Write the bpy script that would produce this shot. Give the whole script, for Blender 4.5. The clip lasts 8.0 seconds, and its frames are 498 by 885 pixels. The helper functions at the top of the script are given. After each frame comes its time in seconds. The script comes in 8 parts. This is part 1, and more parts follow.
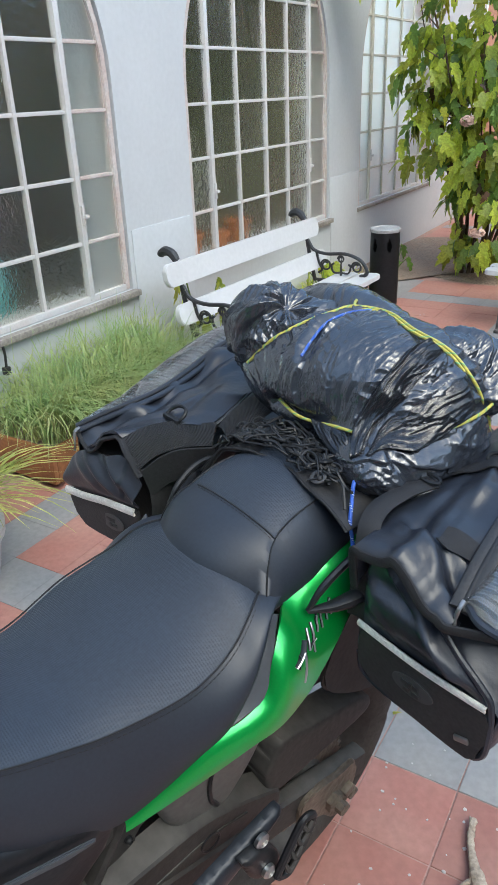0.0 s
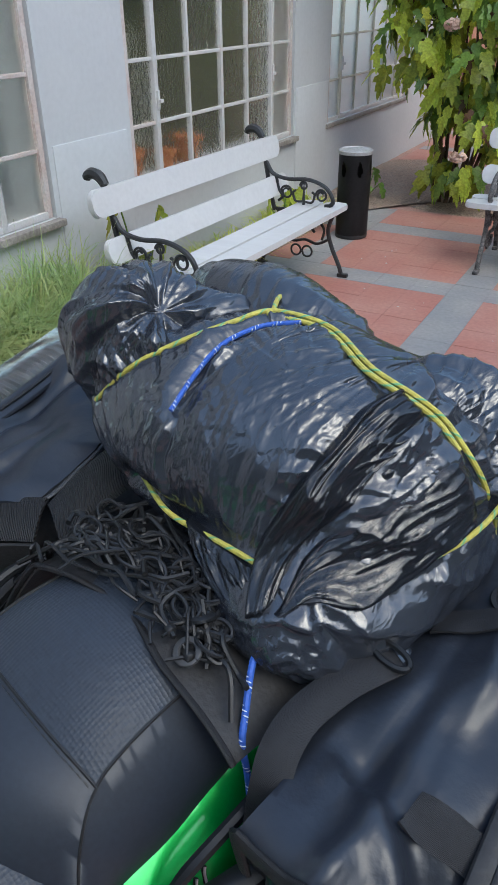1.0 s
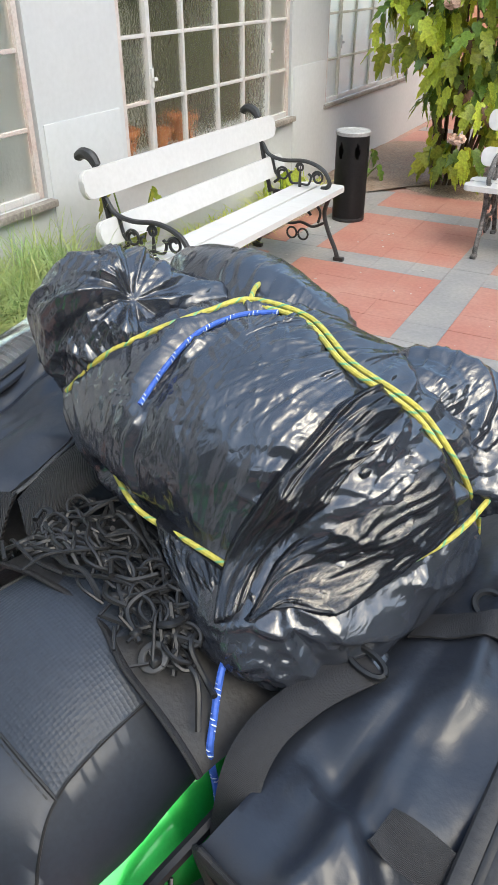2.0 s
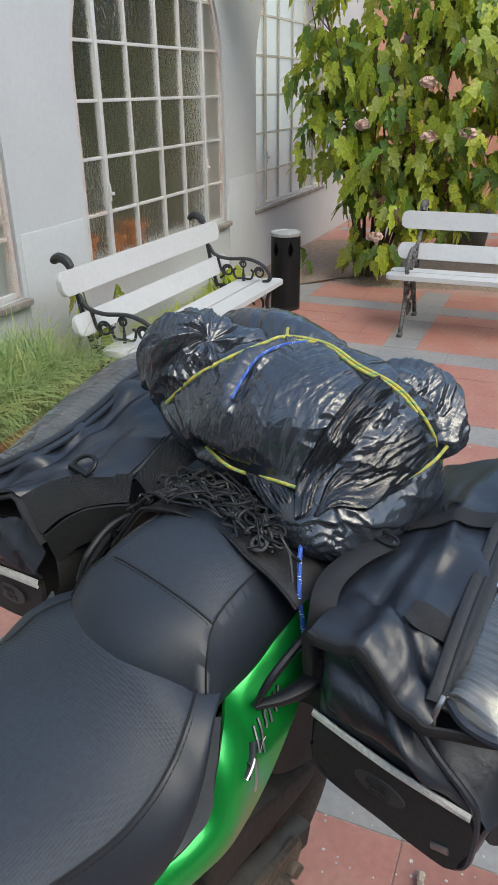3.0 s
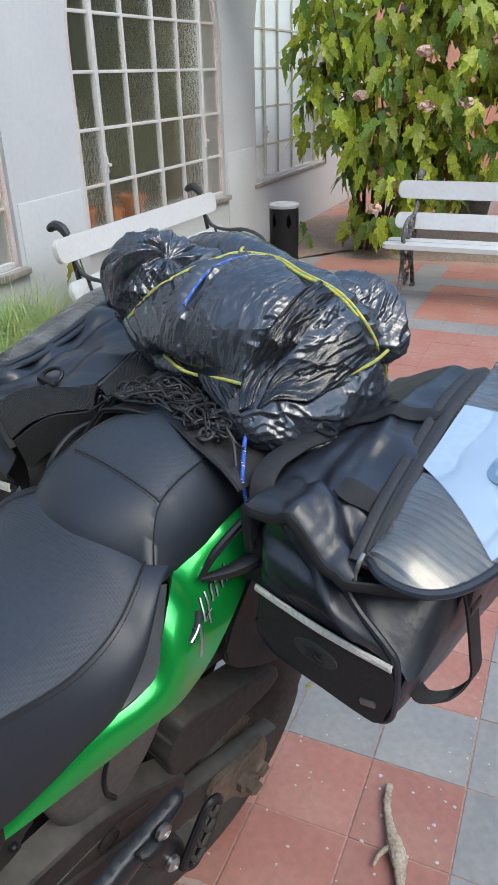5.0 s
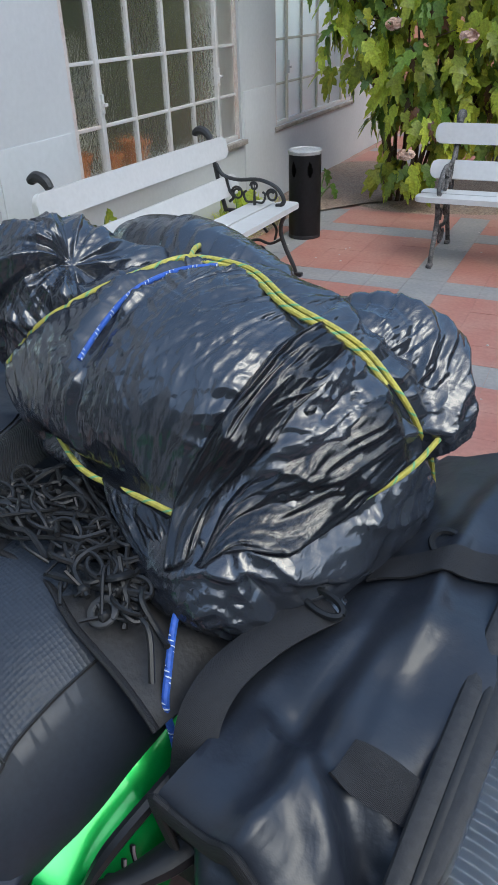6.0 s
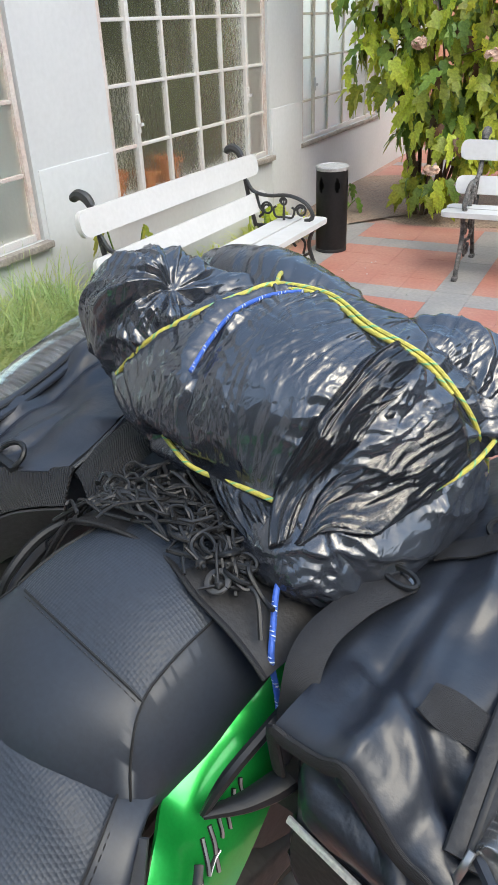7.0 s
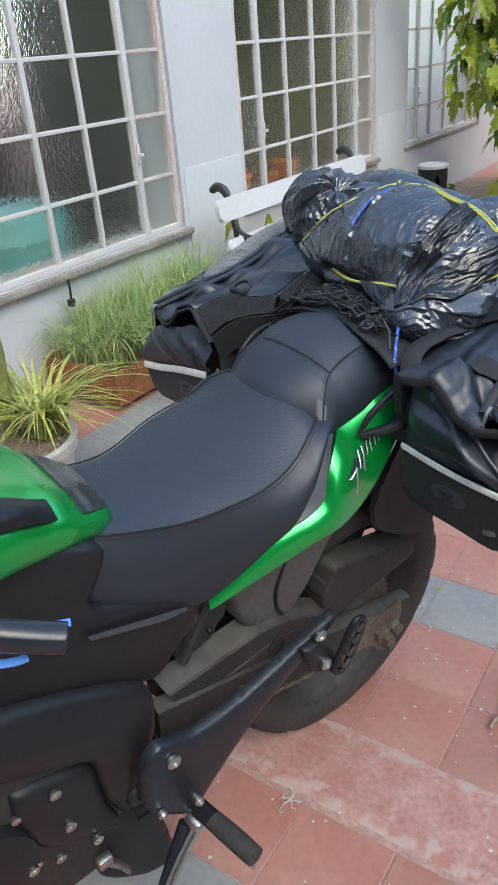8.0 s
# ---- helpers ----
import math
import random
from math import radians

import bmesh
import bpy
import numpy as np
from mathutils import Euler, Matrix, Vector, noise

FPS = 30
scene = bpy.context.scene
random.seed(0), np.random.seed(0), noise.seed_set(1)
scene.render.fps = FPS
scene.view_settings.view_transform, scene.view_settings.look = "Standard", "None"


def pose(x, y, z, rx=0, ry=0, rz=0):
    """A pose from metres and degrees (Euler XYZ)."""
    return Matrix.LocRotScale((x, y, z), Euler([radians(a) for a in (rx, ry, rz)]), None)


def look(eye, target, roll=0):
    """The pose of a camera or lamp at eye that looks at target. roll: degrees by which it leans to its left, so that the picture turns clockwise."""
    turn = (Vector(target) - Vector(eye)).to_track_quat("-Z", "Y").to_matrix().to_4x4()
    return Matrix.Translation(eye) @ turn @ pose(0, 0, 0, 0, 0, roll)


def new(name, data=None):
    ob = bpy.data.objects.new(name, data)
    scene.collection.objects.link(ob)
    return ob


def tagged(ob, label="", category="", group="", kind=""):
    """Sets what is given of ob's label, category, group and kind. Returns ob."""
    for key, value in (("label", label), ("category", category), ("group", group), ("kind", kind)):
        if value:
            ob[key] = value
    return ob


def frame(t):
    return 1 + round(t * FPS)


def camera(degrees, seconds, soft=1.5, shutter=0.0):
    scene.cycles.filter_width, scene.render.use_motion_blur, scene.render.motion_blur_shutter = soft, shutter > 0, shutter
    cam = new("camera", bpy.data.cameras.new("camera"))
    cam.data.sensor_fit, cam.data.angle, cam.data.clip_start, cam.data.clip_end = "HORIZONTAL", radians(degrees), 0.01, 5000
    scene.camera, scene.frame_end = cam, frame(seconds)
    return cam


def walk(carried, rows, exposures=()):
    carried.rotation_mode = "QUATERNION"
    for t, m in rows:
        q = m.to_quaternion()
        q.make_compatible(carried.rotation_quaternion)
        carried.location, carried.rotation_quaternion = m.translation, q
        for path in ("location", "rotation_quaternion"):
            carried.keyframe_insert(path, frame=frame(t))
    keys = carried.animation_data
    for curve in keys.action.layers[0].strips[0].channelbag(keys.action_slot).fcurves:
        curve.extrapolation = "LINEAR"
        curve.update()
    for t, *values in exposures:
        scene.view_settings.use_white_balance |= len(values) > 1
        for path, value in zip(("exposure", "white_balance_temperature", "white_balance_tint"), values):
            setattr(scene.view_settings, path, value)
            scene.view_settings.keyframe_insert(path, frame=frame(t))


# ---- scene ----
cam = camera(37.5, 8.0)
PATH = [
    (0, (0.124, 0.046, 1.427), (-0.819, 1.584, 0.565), -2.4),
    (0.5, (0.004, 0.272, 1.414), (-0.819, 1.83, 0.468), -1.8),
    (1, (-0.029, 0.526, 1.367), (-0.853, 2.017, 0.32), -0.6),
    (1.2, (0.006, 0.574, 1.373), (-0.839, 2.023, 0.284), -0.4),
    (2.3, (-0.032, 0.535, 1.359), (-0.786, 2.046, 0.288), 0.1),
    (2.5, (-0.015, 0.427, 1.381), (-0.731, 1.993, 0.363), 0.3),
    (3, (0.014, 0.18, 1.426), (-0.689, 1.838, 0.556), -0.8),
    (3.5, (0.026, 0.14, 1.387), (-0.734, 1.809, 0.589), -2.0),
    (4, (0.013, 0.126, 1.381), (-0.808, 1.764, 0.58), -2.8),
    (4.5, (0.126, 0.054, 1.379), (-0.665, 1.686, 0.536), -2.6),
    (4.7, (0.141, 0.061, 1.37), (-0.608, 1.699, 0.503), -2.1),
    (5.8, (0.022, 0.456, 1.312), (-0.694, 2.034, 0.312), -1.6),
    (6, (0.002, 0.548, 1.304), (-0.756, 2.091, 0.282), -2.0),
    (6.5, (-0.024, 0.58, 1.308), (-0.834, 2.091, 0.279), -2.2),
    (7, (-0.012, 0.441, 1.349), (-0.818, 1.976, 0.352), -2.4),
    (7.5, (0.08, 0.1, 1.362), (-0.795, 1.616, 0.394), -4.4),
    (8, (0.224, -0.166, 1.351), (-0.808, 1.262, 0.405), -5.0),
]
walk(cam, [(t, look(eye, target, roll)) for t, eye, target, roll in PATH],
     exposures=[(0.0, 0.65, 6300, -1), (0.5, 0.28, 6250, -1), (1.0, 0.24, 6100, 1), (1.2, 0.35, 6150, 1), (2.3, 0.95, 7200, 1), (2.5, 0.93, 7200, 1), (3.0, 0.34, 6800, 0), (3.5, 0.10, 6400, -1), (4.5, 0.72, 6700, 1), (4.7, 0.68, 6650, 1), (5.8, 0.2, 6100, 0), (6.0, 0.2, 6100, 0), (6.5, 0.67, 6800, 1), (7.0, 0.85, 6900, 1), (7.5, 0.61, 6650, 1), (8.0, 0.63, 6300, 0)])

# ---------------------------------------------------------------- light
world = bpy.data.worlds.new("sky")
scene.world = world
world.use_nodes = True
wn = world.node_tree.nodes
sky = wn.new("ShaderNodeTexSky")
sky.sky_type = "NISHITA"
sky.sun_disc = False
sky.sun_elevation = radians(52)
sky.sun_rotation = radians(120)
sky.air_density, sky.dust_density, sky.ozone_density = 1.0, 2.0, 1.0
wn["Background"].inputs["Strength"].default_value = 0.33
world.node_tree.links.new(sky.outputs[0], wn["Background"].inputs["Color"])
sun_data = bpy.data.lights.new("sun", "SUN")
sun_data.energy, sun_data.angle, sun_data.color = 0.35, radians(30), (1.0, 0.97, 0.93)
sun = new("sun", sun_data)
sun.matrix_world = look((5.6, -3.2, 7.2), (0, 0, 0))


# ---------------------------------------------------------------- materials
def material(name, colour, rough=0.5, metal=0.0, vary=0.15, scale=6.0, fine=60.0, bump=0.15, depth=0.01,
             second=None, amount=0.35, coat=0.0, spec=0.5, each=0.0, rough_vary=0.12, stretch=(1, 1, 1)):
    """A principled surface with variation at two scales and fine relief."""
    m = bpy.data.materials.new(name)
    m.use_nodes = True
    nt = m.node_tree
    n, ln = nt.nodes, nt.links
    p = n["Principled BSDF"]
    tc = n.new("ShaderNodeTexCoord")
    mp = n.new("ShaderNodeMapping")
    mp.inputs["Scale"].default_value = stretch
    ln.new(tc.outputs["Object"], mp.inputs["Vector"])
    big = n.new("ShaderNodeTexNoise")
    big.inputs["Scale"].default_value, big.inputs["Detail"].default_value = scale, 5
    small = n.new("ShaderNodeTexNoise")
    small.inputs["Scale"].default_value, small.inputs["Detail"].default_value = fine, 6
    for t in (big, small):
        ln.new(mp.outputs[0], t.inputs["Vector"])
    ramp = n.new("ShaderNodeMapRange")
    ramp.inputs[1].default_value, ramp.inputs[2].default_value = 0.35, 0.68
    ln.new(big.outputs[0], ramp.inputs[0])
    mix = n.new("ShaderNodeMix")
    mix.data_type = "RGBA"
    dark = second or tuple(c * (1 - vary) for c in colour)
    mix.inputs[6].default_value = (*colour, 1)
    mix.inputs[7].default_value = (*dark, 1)
    scaled = n.new("ShaderNodeMath")
    scaled.operation = "MULTIPLY"
    scaled.inputs[1].default_value = amount if second else 1.0
    ln.new(ramp.outputs[0], scaled.inputs[0])
    ln.new(scaled.outputs[0], mix.inputs[0])
    grain = n.new("ShaderNodeMix")
    grain.data_type, grain.blend_type = "RGBA", "MULTIPLY"
    grain.inputs[0].default_value = 1.0
    ln.new(mix.outputs[2], grain.inputs[6])
    gr = n.new("ShaderNodeMapRange")
    gr.inputs[1].default_value, gr.inputs[2].default_value = 0.3, 0.7
    gr.inputs[3].default_value, gr.inputs[4].default_value = 1 - vary, 1 + vary
    ln.new(small.outputs[0], gr.inputs[0])
    last = gr.outputs[0]
    if each:
        info = n.new("ShaderNodeObjectInfo")
        er = n.new("ShaderNodeMapRange")
        er.inputs[3].default_value, er.inputs[4].default_value = 1 - each, 1 + each
        ln.new(info.outputs["Random"], er.inputs[0])
        mul = n.new("ShaderNodeMath")
        mul.operation = "MULTIPLY"
        ln.new(last, mul.inputs[0])
        ln.new(er.outputs[0], mul.inputs[1])
        last = mul.outputs[0]
    ln.new(last, grain.inputs[7])
    ln.new(grain.outputs[2], p.inputs["Base Color"])
    rr = n.new("ShaderNodeMapRange")
    rr.inputs[3].default_value, rr.inputs[4].default_value = max(0.02, rough - rough_vary), min(1, rough + rough_vary)
    ln.new(big.outputs[0], rr.inputs[0])
    ln.new(rr.outputs[0], p.inputs["Roughness"])
    p.inputs["Metallic"].default_value = metal
    p.inputs["Coat Weight"].default_value = coat
    p.inputs["Coat Roughness"].default_value = 0.08
    p.inputs["Specular IOR Level"].default_value = spec
    if bump:
        b = n.new("ShaderNodeBump")
        b.inputs["Strength"].default_value, b.inputs["Distance"].default_value = bump, depth
        ln.new(small.outputs[0], b.inputs["Height"])
        ln.new(b.outputs[0], p.inputs["Normal"])
    m["shader"] = p.name
    return m


def dotted(m, scale, strength, depth=0.001, kind="VORONOI"):
    """Adds an embossed pattern of small cells (grained vinyl, webbing) to a material."""
    nt = m.node_tree
    n, ln = nt.nodes, nt.links
    p = n["Principled BSDF"]
    tc = n.new("ShaderNodeTexCoord")
    if kind == "VORONOI":
        v = n.new("ShaderNodeTexVoronoi")
        v.inputs["Scale"].default_value = scale
        v.inputs["Randomness"].default_value = 0.15
        out = v.outputs["Distance"]
    else:
        v = n.new("ShaderNodeTexWave")
        v.inputs["Scale"].default_value = scale
        v.bands_direction = kind
        out = v.outputs["Fac"]
    ln.new(tc.outputs["Object"], v.inputs["Vector"])
    b = n.new("ShaderNodeBump")
    b.inputs["Strength"].default_value, b.inputs["Distance"].default_value = strength, depth
    ln.new(out, b.inputs["Height"])
    old = p.inputs["Normal"].links
    if old:
        ln.new(old[0].from_socket, b.inputs["Normal"])
    ln.new(b.outputs[0], p.inputs["Normal"])
    return m


def rope_material(name, colour, fleck, turns, fine):
    """Braided cord: flecks of a second colour wind round it along its length."""
    m = material(name, colour, rough=0.6, vary=0.2, scale=40, fine=300, bump=0.3, depth=0.002)
    nt = m.node_tree
    n, ln = nt.nodes, nt.links
    p = n["Principled BSDF"]
    base = p.inputs["Base Color"].links[0].from_socket
    uv = n.new("ShaderNodeUVMap")
    sep = n.new("ShaderNodeSeparateXYZ")
    ln.new(uv.outputs[0], sep.inputs[0])

    def wave(a, b, off):
        s = n.new("ShaderNodeMath"); s.operation = "MULTIPLY_ADD"
        s.inputs[1].default_value, s.inputs[2].default_value = a, off
        ln.new(sep.outputs[0], s.inputs[0])
        r = n.new("ShaderNodeMath"); r.operation = "MULTIPLY_ADD"
        r.inputs[1].default_value = b
        ln.new(sep.outputs[1], r.inputs[0])
        ln.new(s.outputs[0], r.inputs[2])
        f = n.new("ShaderNodeMath"); f.operation = "SINE"
        ln.new(r.outputs[0], f.inputs[0])
        return f.outputs[0]
    one, slow = wave(fine, 6.283, 0.0), wave(turns, 6.283, 1.0)
    pos = n.new("ShaderNodeMath"); pos.operation = "MAXIMUM"
    ln.new(slow, pos.inputs[0]); pos.inputs[1].default_value = 0.0
    two = pos.outputs[0]
    mul = n.new("ShaderNodeMath"); mul.operation = "MULTIPLY"
    ln.new(one, mul.inputs[0]); ln.new(two, mul.inputs[1])
    gt = n.new("ShaderNodeMath"); gt.operation = "GREATER_THAN"
    gt.inputs[1].default_value = 0.58
    ln.new(mul.outputs[0], gt.inputs[0])
    mx = n.new("ShaderNodeMix"); mx.data_type = "RGBA"
    ln.new(gt.outputs[0], mx.inputs[0])
    ln.new(base, mx.inputs[6])
    mx.inputs[7].default_value = (*fleck, 1)
    ln.new(mx.outputs[2], p.inputs["Base Color"])
    bump = n.new("ShaderNodeBump")
    bump.inputs["Strength"].default_value, bump.inputs["Distance"].default_value = 0.6, 0.001
    ln.new(mul.outputs[0], bump.inputs["Height"])
    ln.new(bump.outputs[0], p.inputs["Normal"])
    return m


def glass_material(name, colour, rough, wobble, scale):
    m = bpy.data.materials.new(name)
    m.use_nodes = True
    n, ln = m.node_tree.nodes, m.node_tree.links
    p = n["Principled BSDF"]
    p.inputs["Base Color"].default_value = (*colour, 1)
    p.inputs["Transmission Weight"].default_value = 1.0
    p.inputs["Roughness"].default_value = rough
    p.inputs["IOR"].default_value = 1.45
    tc = n.new("ShaderNodeTexCoord")
    no = n.new("ShaderNodeTexNoise")
    no.inputs["Scale"].default_value, no.inputs["Detail"].default_value = scale, 2
    ln.new(tc.outputs["Object"], no.inputs["Vector"])
    info = n.new("ShaderNodeObjectInfo")
    rr = n.new("ShaderNodeMapRange")
    rr.inputs[3].default_value, rr.inputs[4].default_value = wobble * 0.4, wobble * 1.3
    ln.new(info.outputs["Random"], rr.inputs[0])
    b = n.new("ShaderNodeBump")
    b.inputs["Distance"].default_value = 0.01
    ln.new(rr.outputs[0], b.inputs["Strength"])
    ln.new(no.outputs[0], b.inputs["Height"])
    ln.new(b.outputs[0], p.inputs["Normal"])
    return m


WALL = material("white_limewash", (0.50, 0.51, 0.515), rough=0.85, vary=0.03, scale=1.6, fine=35, bump=0.14, depth=0.01,
                second=(0.43, 0.44, 0.45), amount=0.6)
STEEL = material("white_painted_steel", (0.52, 0.52, 0.51), rough=0.5, vary=0.08, scale=9, fine=120, bump=0.3, depth=0.003,
                 second=(0.50, 0.36, 0.30), amount=0.28)
STEEL_DIM = material("dulled_cream_steel", (0.55, 0.52, 0.44), rough=0.6, vary=0.12, scale=9, fine=100, bump=0.3, depth=0.003)
STEEL_WORN = material("peeling_painted_steel", (0.52, 0.47, 0.44), rough=0.65, vary=0.12, scale=14, fine=90, bump=0.4, depth=0.004,
                      second=(0.44, 0.30, 0.25), amount=0.6)
SILL = material("weathered_sill", (0.30, 0.27, 0.24), rough=0.85, vary=0.25, scale=7, fine=70, bump=0.5, depth=0.006,
                second=(0.16, 0.14, 0.12), amount=0.8)
GLASS_DARK = glass_material("hammered_glass", (0.90, 0.90, 0.84), 0.12, 0.95, 30)
GLASS_PALE = glass_material("frosted_glass", (0.93, 0.93, 0.88), 0.38, 0.25, 60)
# dark tone dims panes and side light; pale tone brightens window 3
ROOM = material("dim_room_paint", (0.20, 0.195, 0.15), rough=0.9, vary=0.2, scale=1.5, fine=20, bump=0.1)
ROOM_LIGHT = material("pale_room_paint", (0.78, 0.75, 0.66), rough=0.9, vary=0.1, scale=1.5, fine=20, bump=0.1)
TILE_RED = material("red_cement_tile", (0.325, 0.135, 0.105), rough=0.62, vary=0.10, scale=4, fine=50, bump=0.2, depth=0.004,
                    second=(0.38, 0.21, 0.165), amount=0.7, each=0.09)
TILE_GREY = material("grey_cement_tile", (0.21, 0.21, 0.215), rough=0.6, vary=0.10, scale=4, fine=50, bump=0.2, depth=0.004,
                     second=(0.31, 0.29, 0.27), amount=0.7, each=0.08)
GROUT = material("grout_and_dirt", (0.40, 0.25, 0.21), rough=0.95, vary=0.2, scale=3, fine=80, bump=0.4)
PATCH = material("worn_red_screed", (0.35, 0.16, 0.135), rough=0.8, vary=0.16, scale=13, fine=90, bump=0.6, depth=0.008,
                 second=(0.44, 0.27, 0.23), amount=0.8)


def smeared(m, pale, middle, half):
    """Pale cement smears towards the two long edges of a strip that runs along x."""
    n, ln = m.node_tree.nodes, m.node_tree.links
    p = n["Principled BSDF"]
    base = p.inputs["Base Color"].links[0].from_socket
    tc = n.new("ShaderNodeTexCoord")
    sep = n.new("ShaderNodeSeparateXYZ")
    ln.new(tc.outputs["Object"], sep.inputs[0])

    def calc(op, a, b):
        k = n.new("ShaderNodeMath")
        k.operation = op
        for i, v in enumerate((a, b)):
            if v is None:
                continue
            if isinstance(v, (int, float)):
                k.inputs[i].default_value = v
            else:
                ln.new(v, k.inputs[i])
        return k.outputs[0]
    off = calc("DIVIDE", calc("ABSOLUTE", calc("SUBTRACT", sep.outputs[1], middle), None), half)
    no = n.new("ShaderNodeTexNoise")
    no.inputs["Scale"].default_value, no.inputs["Detail"].default_value = 27, 9
    ln.new(tc.outputs["Object"], no.inputs["Vector"])
    mix = calc("ADD", off, calc("MULTIPLY", calc("SUBTRACT", no.outputs[0], 0.5), 2.6))
    ramp = n.new("ShaderNodeMapRange")
    ramp.inputs[1].default_value, ramp.inputs[2].default_value = 0.66, 1.05
    ln.new(mix, ramp.inputs[0])
    mx = n.new("ShaderNodeMix")
    mx.data_type = "RGBA"
    ln.new(ramp.outputs[0], mx.inputs[0])
    ln.new(base, mx.inputs[6])
    mx.inputs[7].default_value = (*pale, 1)
    ln.new(mx.outputs[2], p.inputs["Base Color"])
    return m


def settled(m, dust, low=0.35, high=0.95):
    """Dry dust, uneven; its colour is mixed in by face normal, so tops turn lighter than sides."""
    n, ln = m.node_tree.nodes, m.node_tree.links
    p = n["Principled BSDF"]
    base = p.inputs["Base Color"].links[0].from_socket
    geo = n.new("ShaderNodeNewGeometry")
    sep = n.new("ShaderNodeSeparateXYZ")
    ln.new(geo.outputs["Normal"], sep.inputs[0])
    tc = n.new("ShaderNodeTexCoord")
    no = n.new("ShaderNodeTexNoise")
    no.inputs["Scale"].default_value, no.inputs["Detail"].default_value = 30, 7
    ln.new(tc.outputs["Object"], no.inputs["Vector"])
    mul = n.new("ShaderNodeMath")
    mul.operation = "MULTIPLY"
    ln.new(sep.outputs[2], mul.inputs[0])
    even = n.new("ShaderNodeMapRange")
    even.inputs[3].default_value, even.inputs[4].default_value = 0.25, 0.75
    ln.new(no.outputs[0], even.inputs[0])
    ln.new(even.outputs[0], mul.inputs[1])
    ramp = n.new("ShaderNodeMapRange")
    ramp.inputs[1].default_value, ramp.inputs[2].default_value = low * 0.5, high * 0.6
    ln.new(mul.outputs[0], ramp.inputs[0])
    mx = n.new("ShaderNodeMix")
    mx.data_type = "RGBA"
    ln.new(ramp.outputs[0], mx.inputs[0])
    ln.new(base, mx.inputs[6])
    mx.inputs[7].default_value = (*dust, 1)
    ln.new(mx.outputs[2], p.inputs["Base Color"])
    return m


smeared(PATCH, (0.42, 0.31, 0.265), 0.755, 0.105)
SOIL = material("dry_soil", (0.28, 0.20, 0.15), rough=1.0, vary=0.35, scale=9, fine=70, bump=1.0, depth=0.02,
                second=(0.30, 0.24, 0.19), amount=0.7)
BENCH_WHITE = material("white_gloss_paint", (0.56, 0.56, 0.56), rough=0.35, vary=0.04, scale=5, fine=45, bump=0.12, depth=0.004,
                       stretch=(1, 0.15, 1))
IRON = material("black_cast_iron", (0.018, 0.018, 0.019), rough=0.45, vary=0.3, scale=20, fine=120, bump=0.35, depth=0.003, spec=0.6)
IRON_WORN = material("flaking_cast_iron", (0.03, 0.03, 0.03), rough=0.6, vary=0.3, scale=30, fine=120, bump=0.5, depth=0.004,
                     second=(0.25, 0.23, 0.22), amount=0.6)
BIN_BLACK = material("black_enamel", (0.022, 0.022, 0.024), rough=0.42, vary=0.2, scale=8, fine=60, bump=0.05)
BIN_GREY = material("grey_ash_tray", (0.42, 0.42, 0.42), rough=0.5, metal=0.4, vary=0.15, scale=18, fine=90, bump=0.2)
VINYL = dotted(material("grained_black_vinyl", (0.027, 0.034, 0.047), rough=0.50, vary=0.12, scale=5, fine=160, bump=0.06, depth=0.002, spec=0.42),
               300, 0.55, 0.0012)
VINYL_SIDE = material("smooth_black_vinyl", (0.019, 0.024, 0.034), rough=0.47, vary=0.12, scale=5, fine=220, bump=0.10, depth=0.001)
PIPING = material("black_seam", (0.012, 0.012, 0.013), rough=0.6, vary=0.2, scale=20, fine=200, bump=0.1)
GREEN = material("candy_lime_green", (0.018, 0.38, 0.064), rough=0.28, metal=0.6, vary=0.05, scale=3, fine=400, bump=0.02, depth=0.0005,
                 coat=0.7, rough_vary=0.04)
TAIL_GREY = material("matt_dark_grey_plastic", (0.038, 0.036, 0.034), rough=0.6, vary=0.2, scale=7, fine=90, bump=0.2, depth=0.003, spec=0.3)
TRIM_GREY = material("grey_plastic_trim", (0.055, 0.06, 0.07), rough=0.42, vary=0.08, scale=6, fine=120, bump=0.08)
PLASTIC = material("black_plastic", (0.011, 0.012, 0.014), rough=0.42, vary=0.2, scale=5, fine=110, bump=0.15, depth=0.003,
                   second=(0.018, 0.018, 0.019), amount=0.4, spec=0.32)
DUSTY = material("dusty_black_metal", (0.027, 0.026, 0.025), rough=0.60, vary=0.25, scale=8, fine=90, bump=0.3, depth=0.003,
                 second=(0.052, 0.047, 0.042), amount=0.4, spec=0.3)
# dust colour that makes tops lighter than sides, keyed to the face normal
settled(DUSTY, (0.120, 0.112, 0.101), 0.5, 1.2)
ALLOY = material("brushed_alloy", (0.55, 0.54, 0.52), rough=0.36, metal=1.0, vary=0.15, scale=12, fine=160, bump=0.1)
BRONZE = material("grimy_steel", (0.17, 0.14, 0.11), rough=0.55, metal=0.5, vary=0.25, scale=14, fine=90, bump=0.3)
BAR_GREY = material("blue_grey_powder_coat", (0.018, 0.022, 0.029), rough=0.4, metal=0.3, vary=0.15, scale=8, fine=80, bump=0.1)
SILVER = material("silver_emblem", (0.50, 0.51, 0.55), rough=0.30, metal=0.9, vary=0.05, scale=10, fine=90, bump=0.0)
BLUE_PLASTIC = material("blue_plastic_tab", (0.10, 0.24, 0.62), rough=0.4, vary=0.05, scale=10, fine=90, bump=0.0)
ORANGE_PLASTIC = material("rusty_orange_part", (0.26, 0.11, 0.04), rough=0.6, vary=0.2, scale=16, fine=90, bump=0.2)
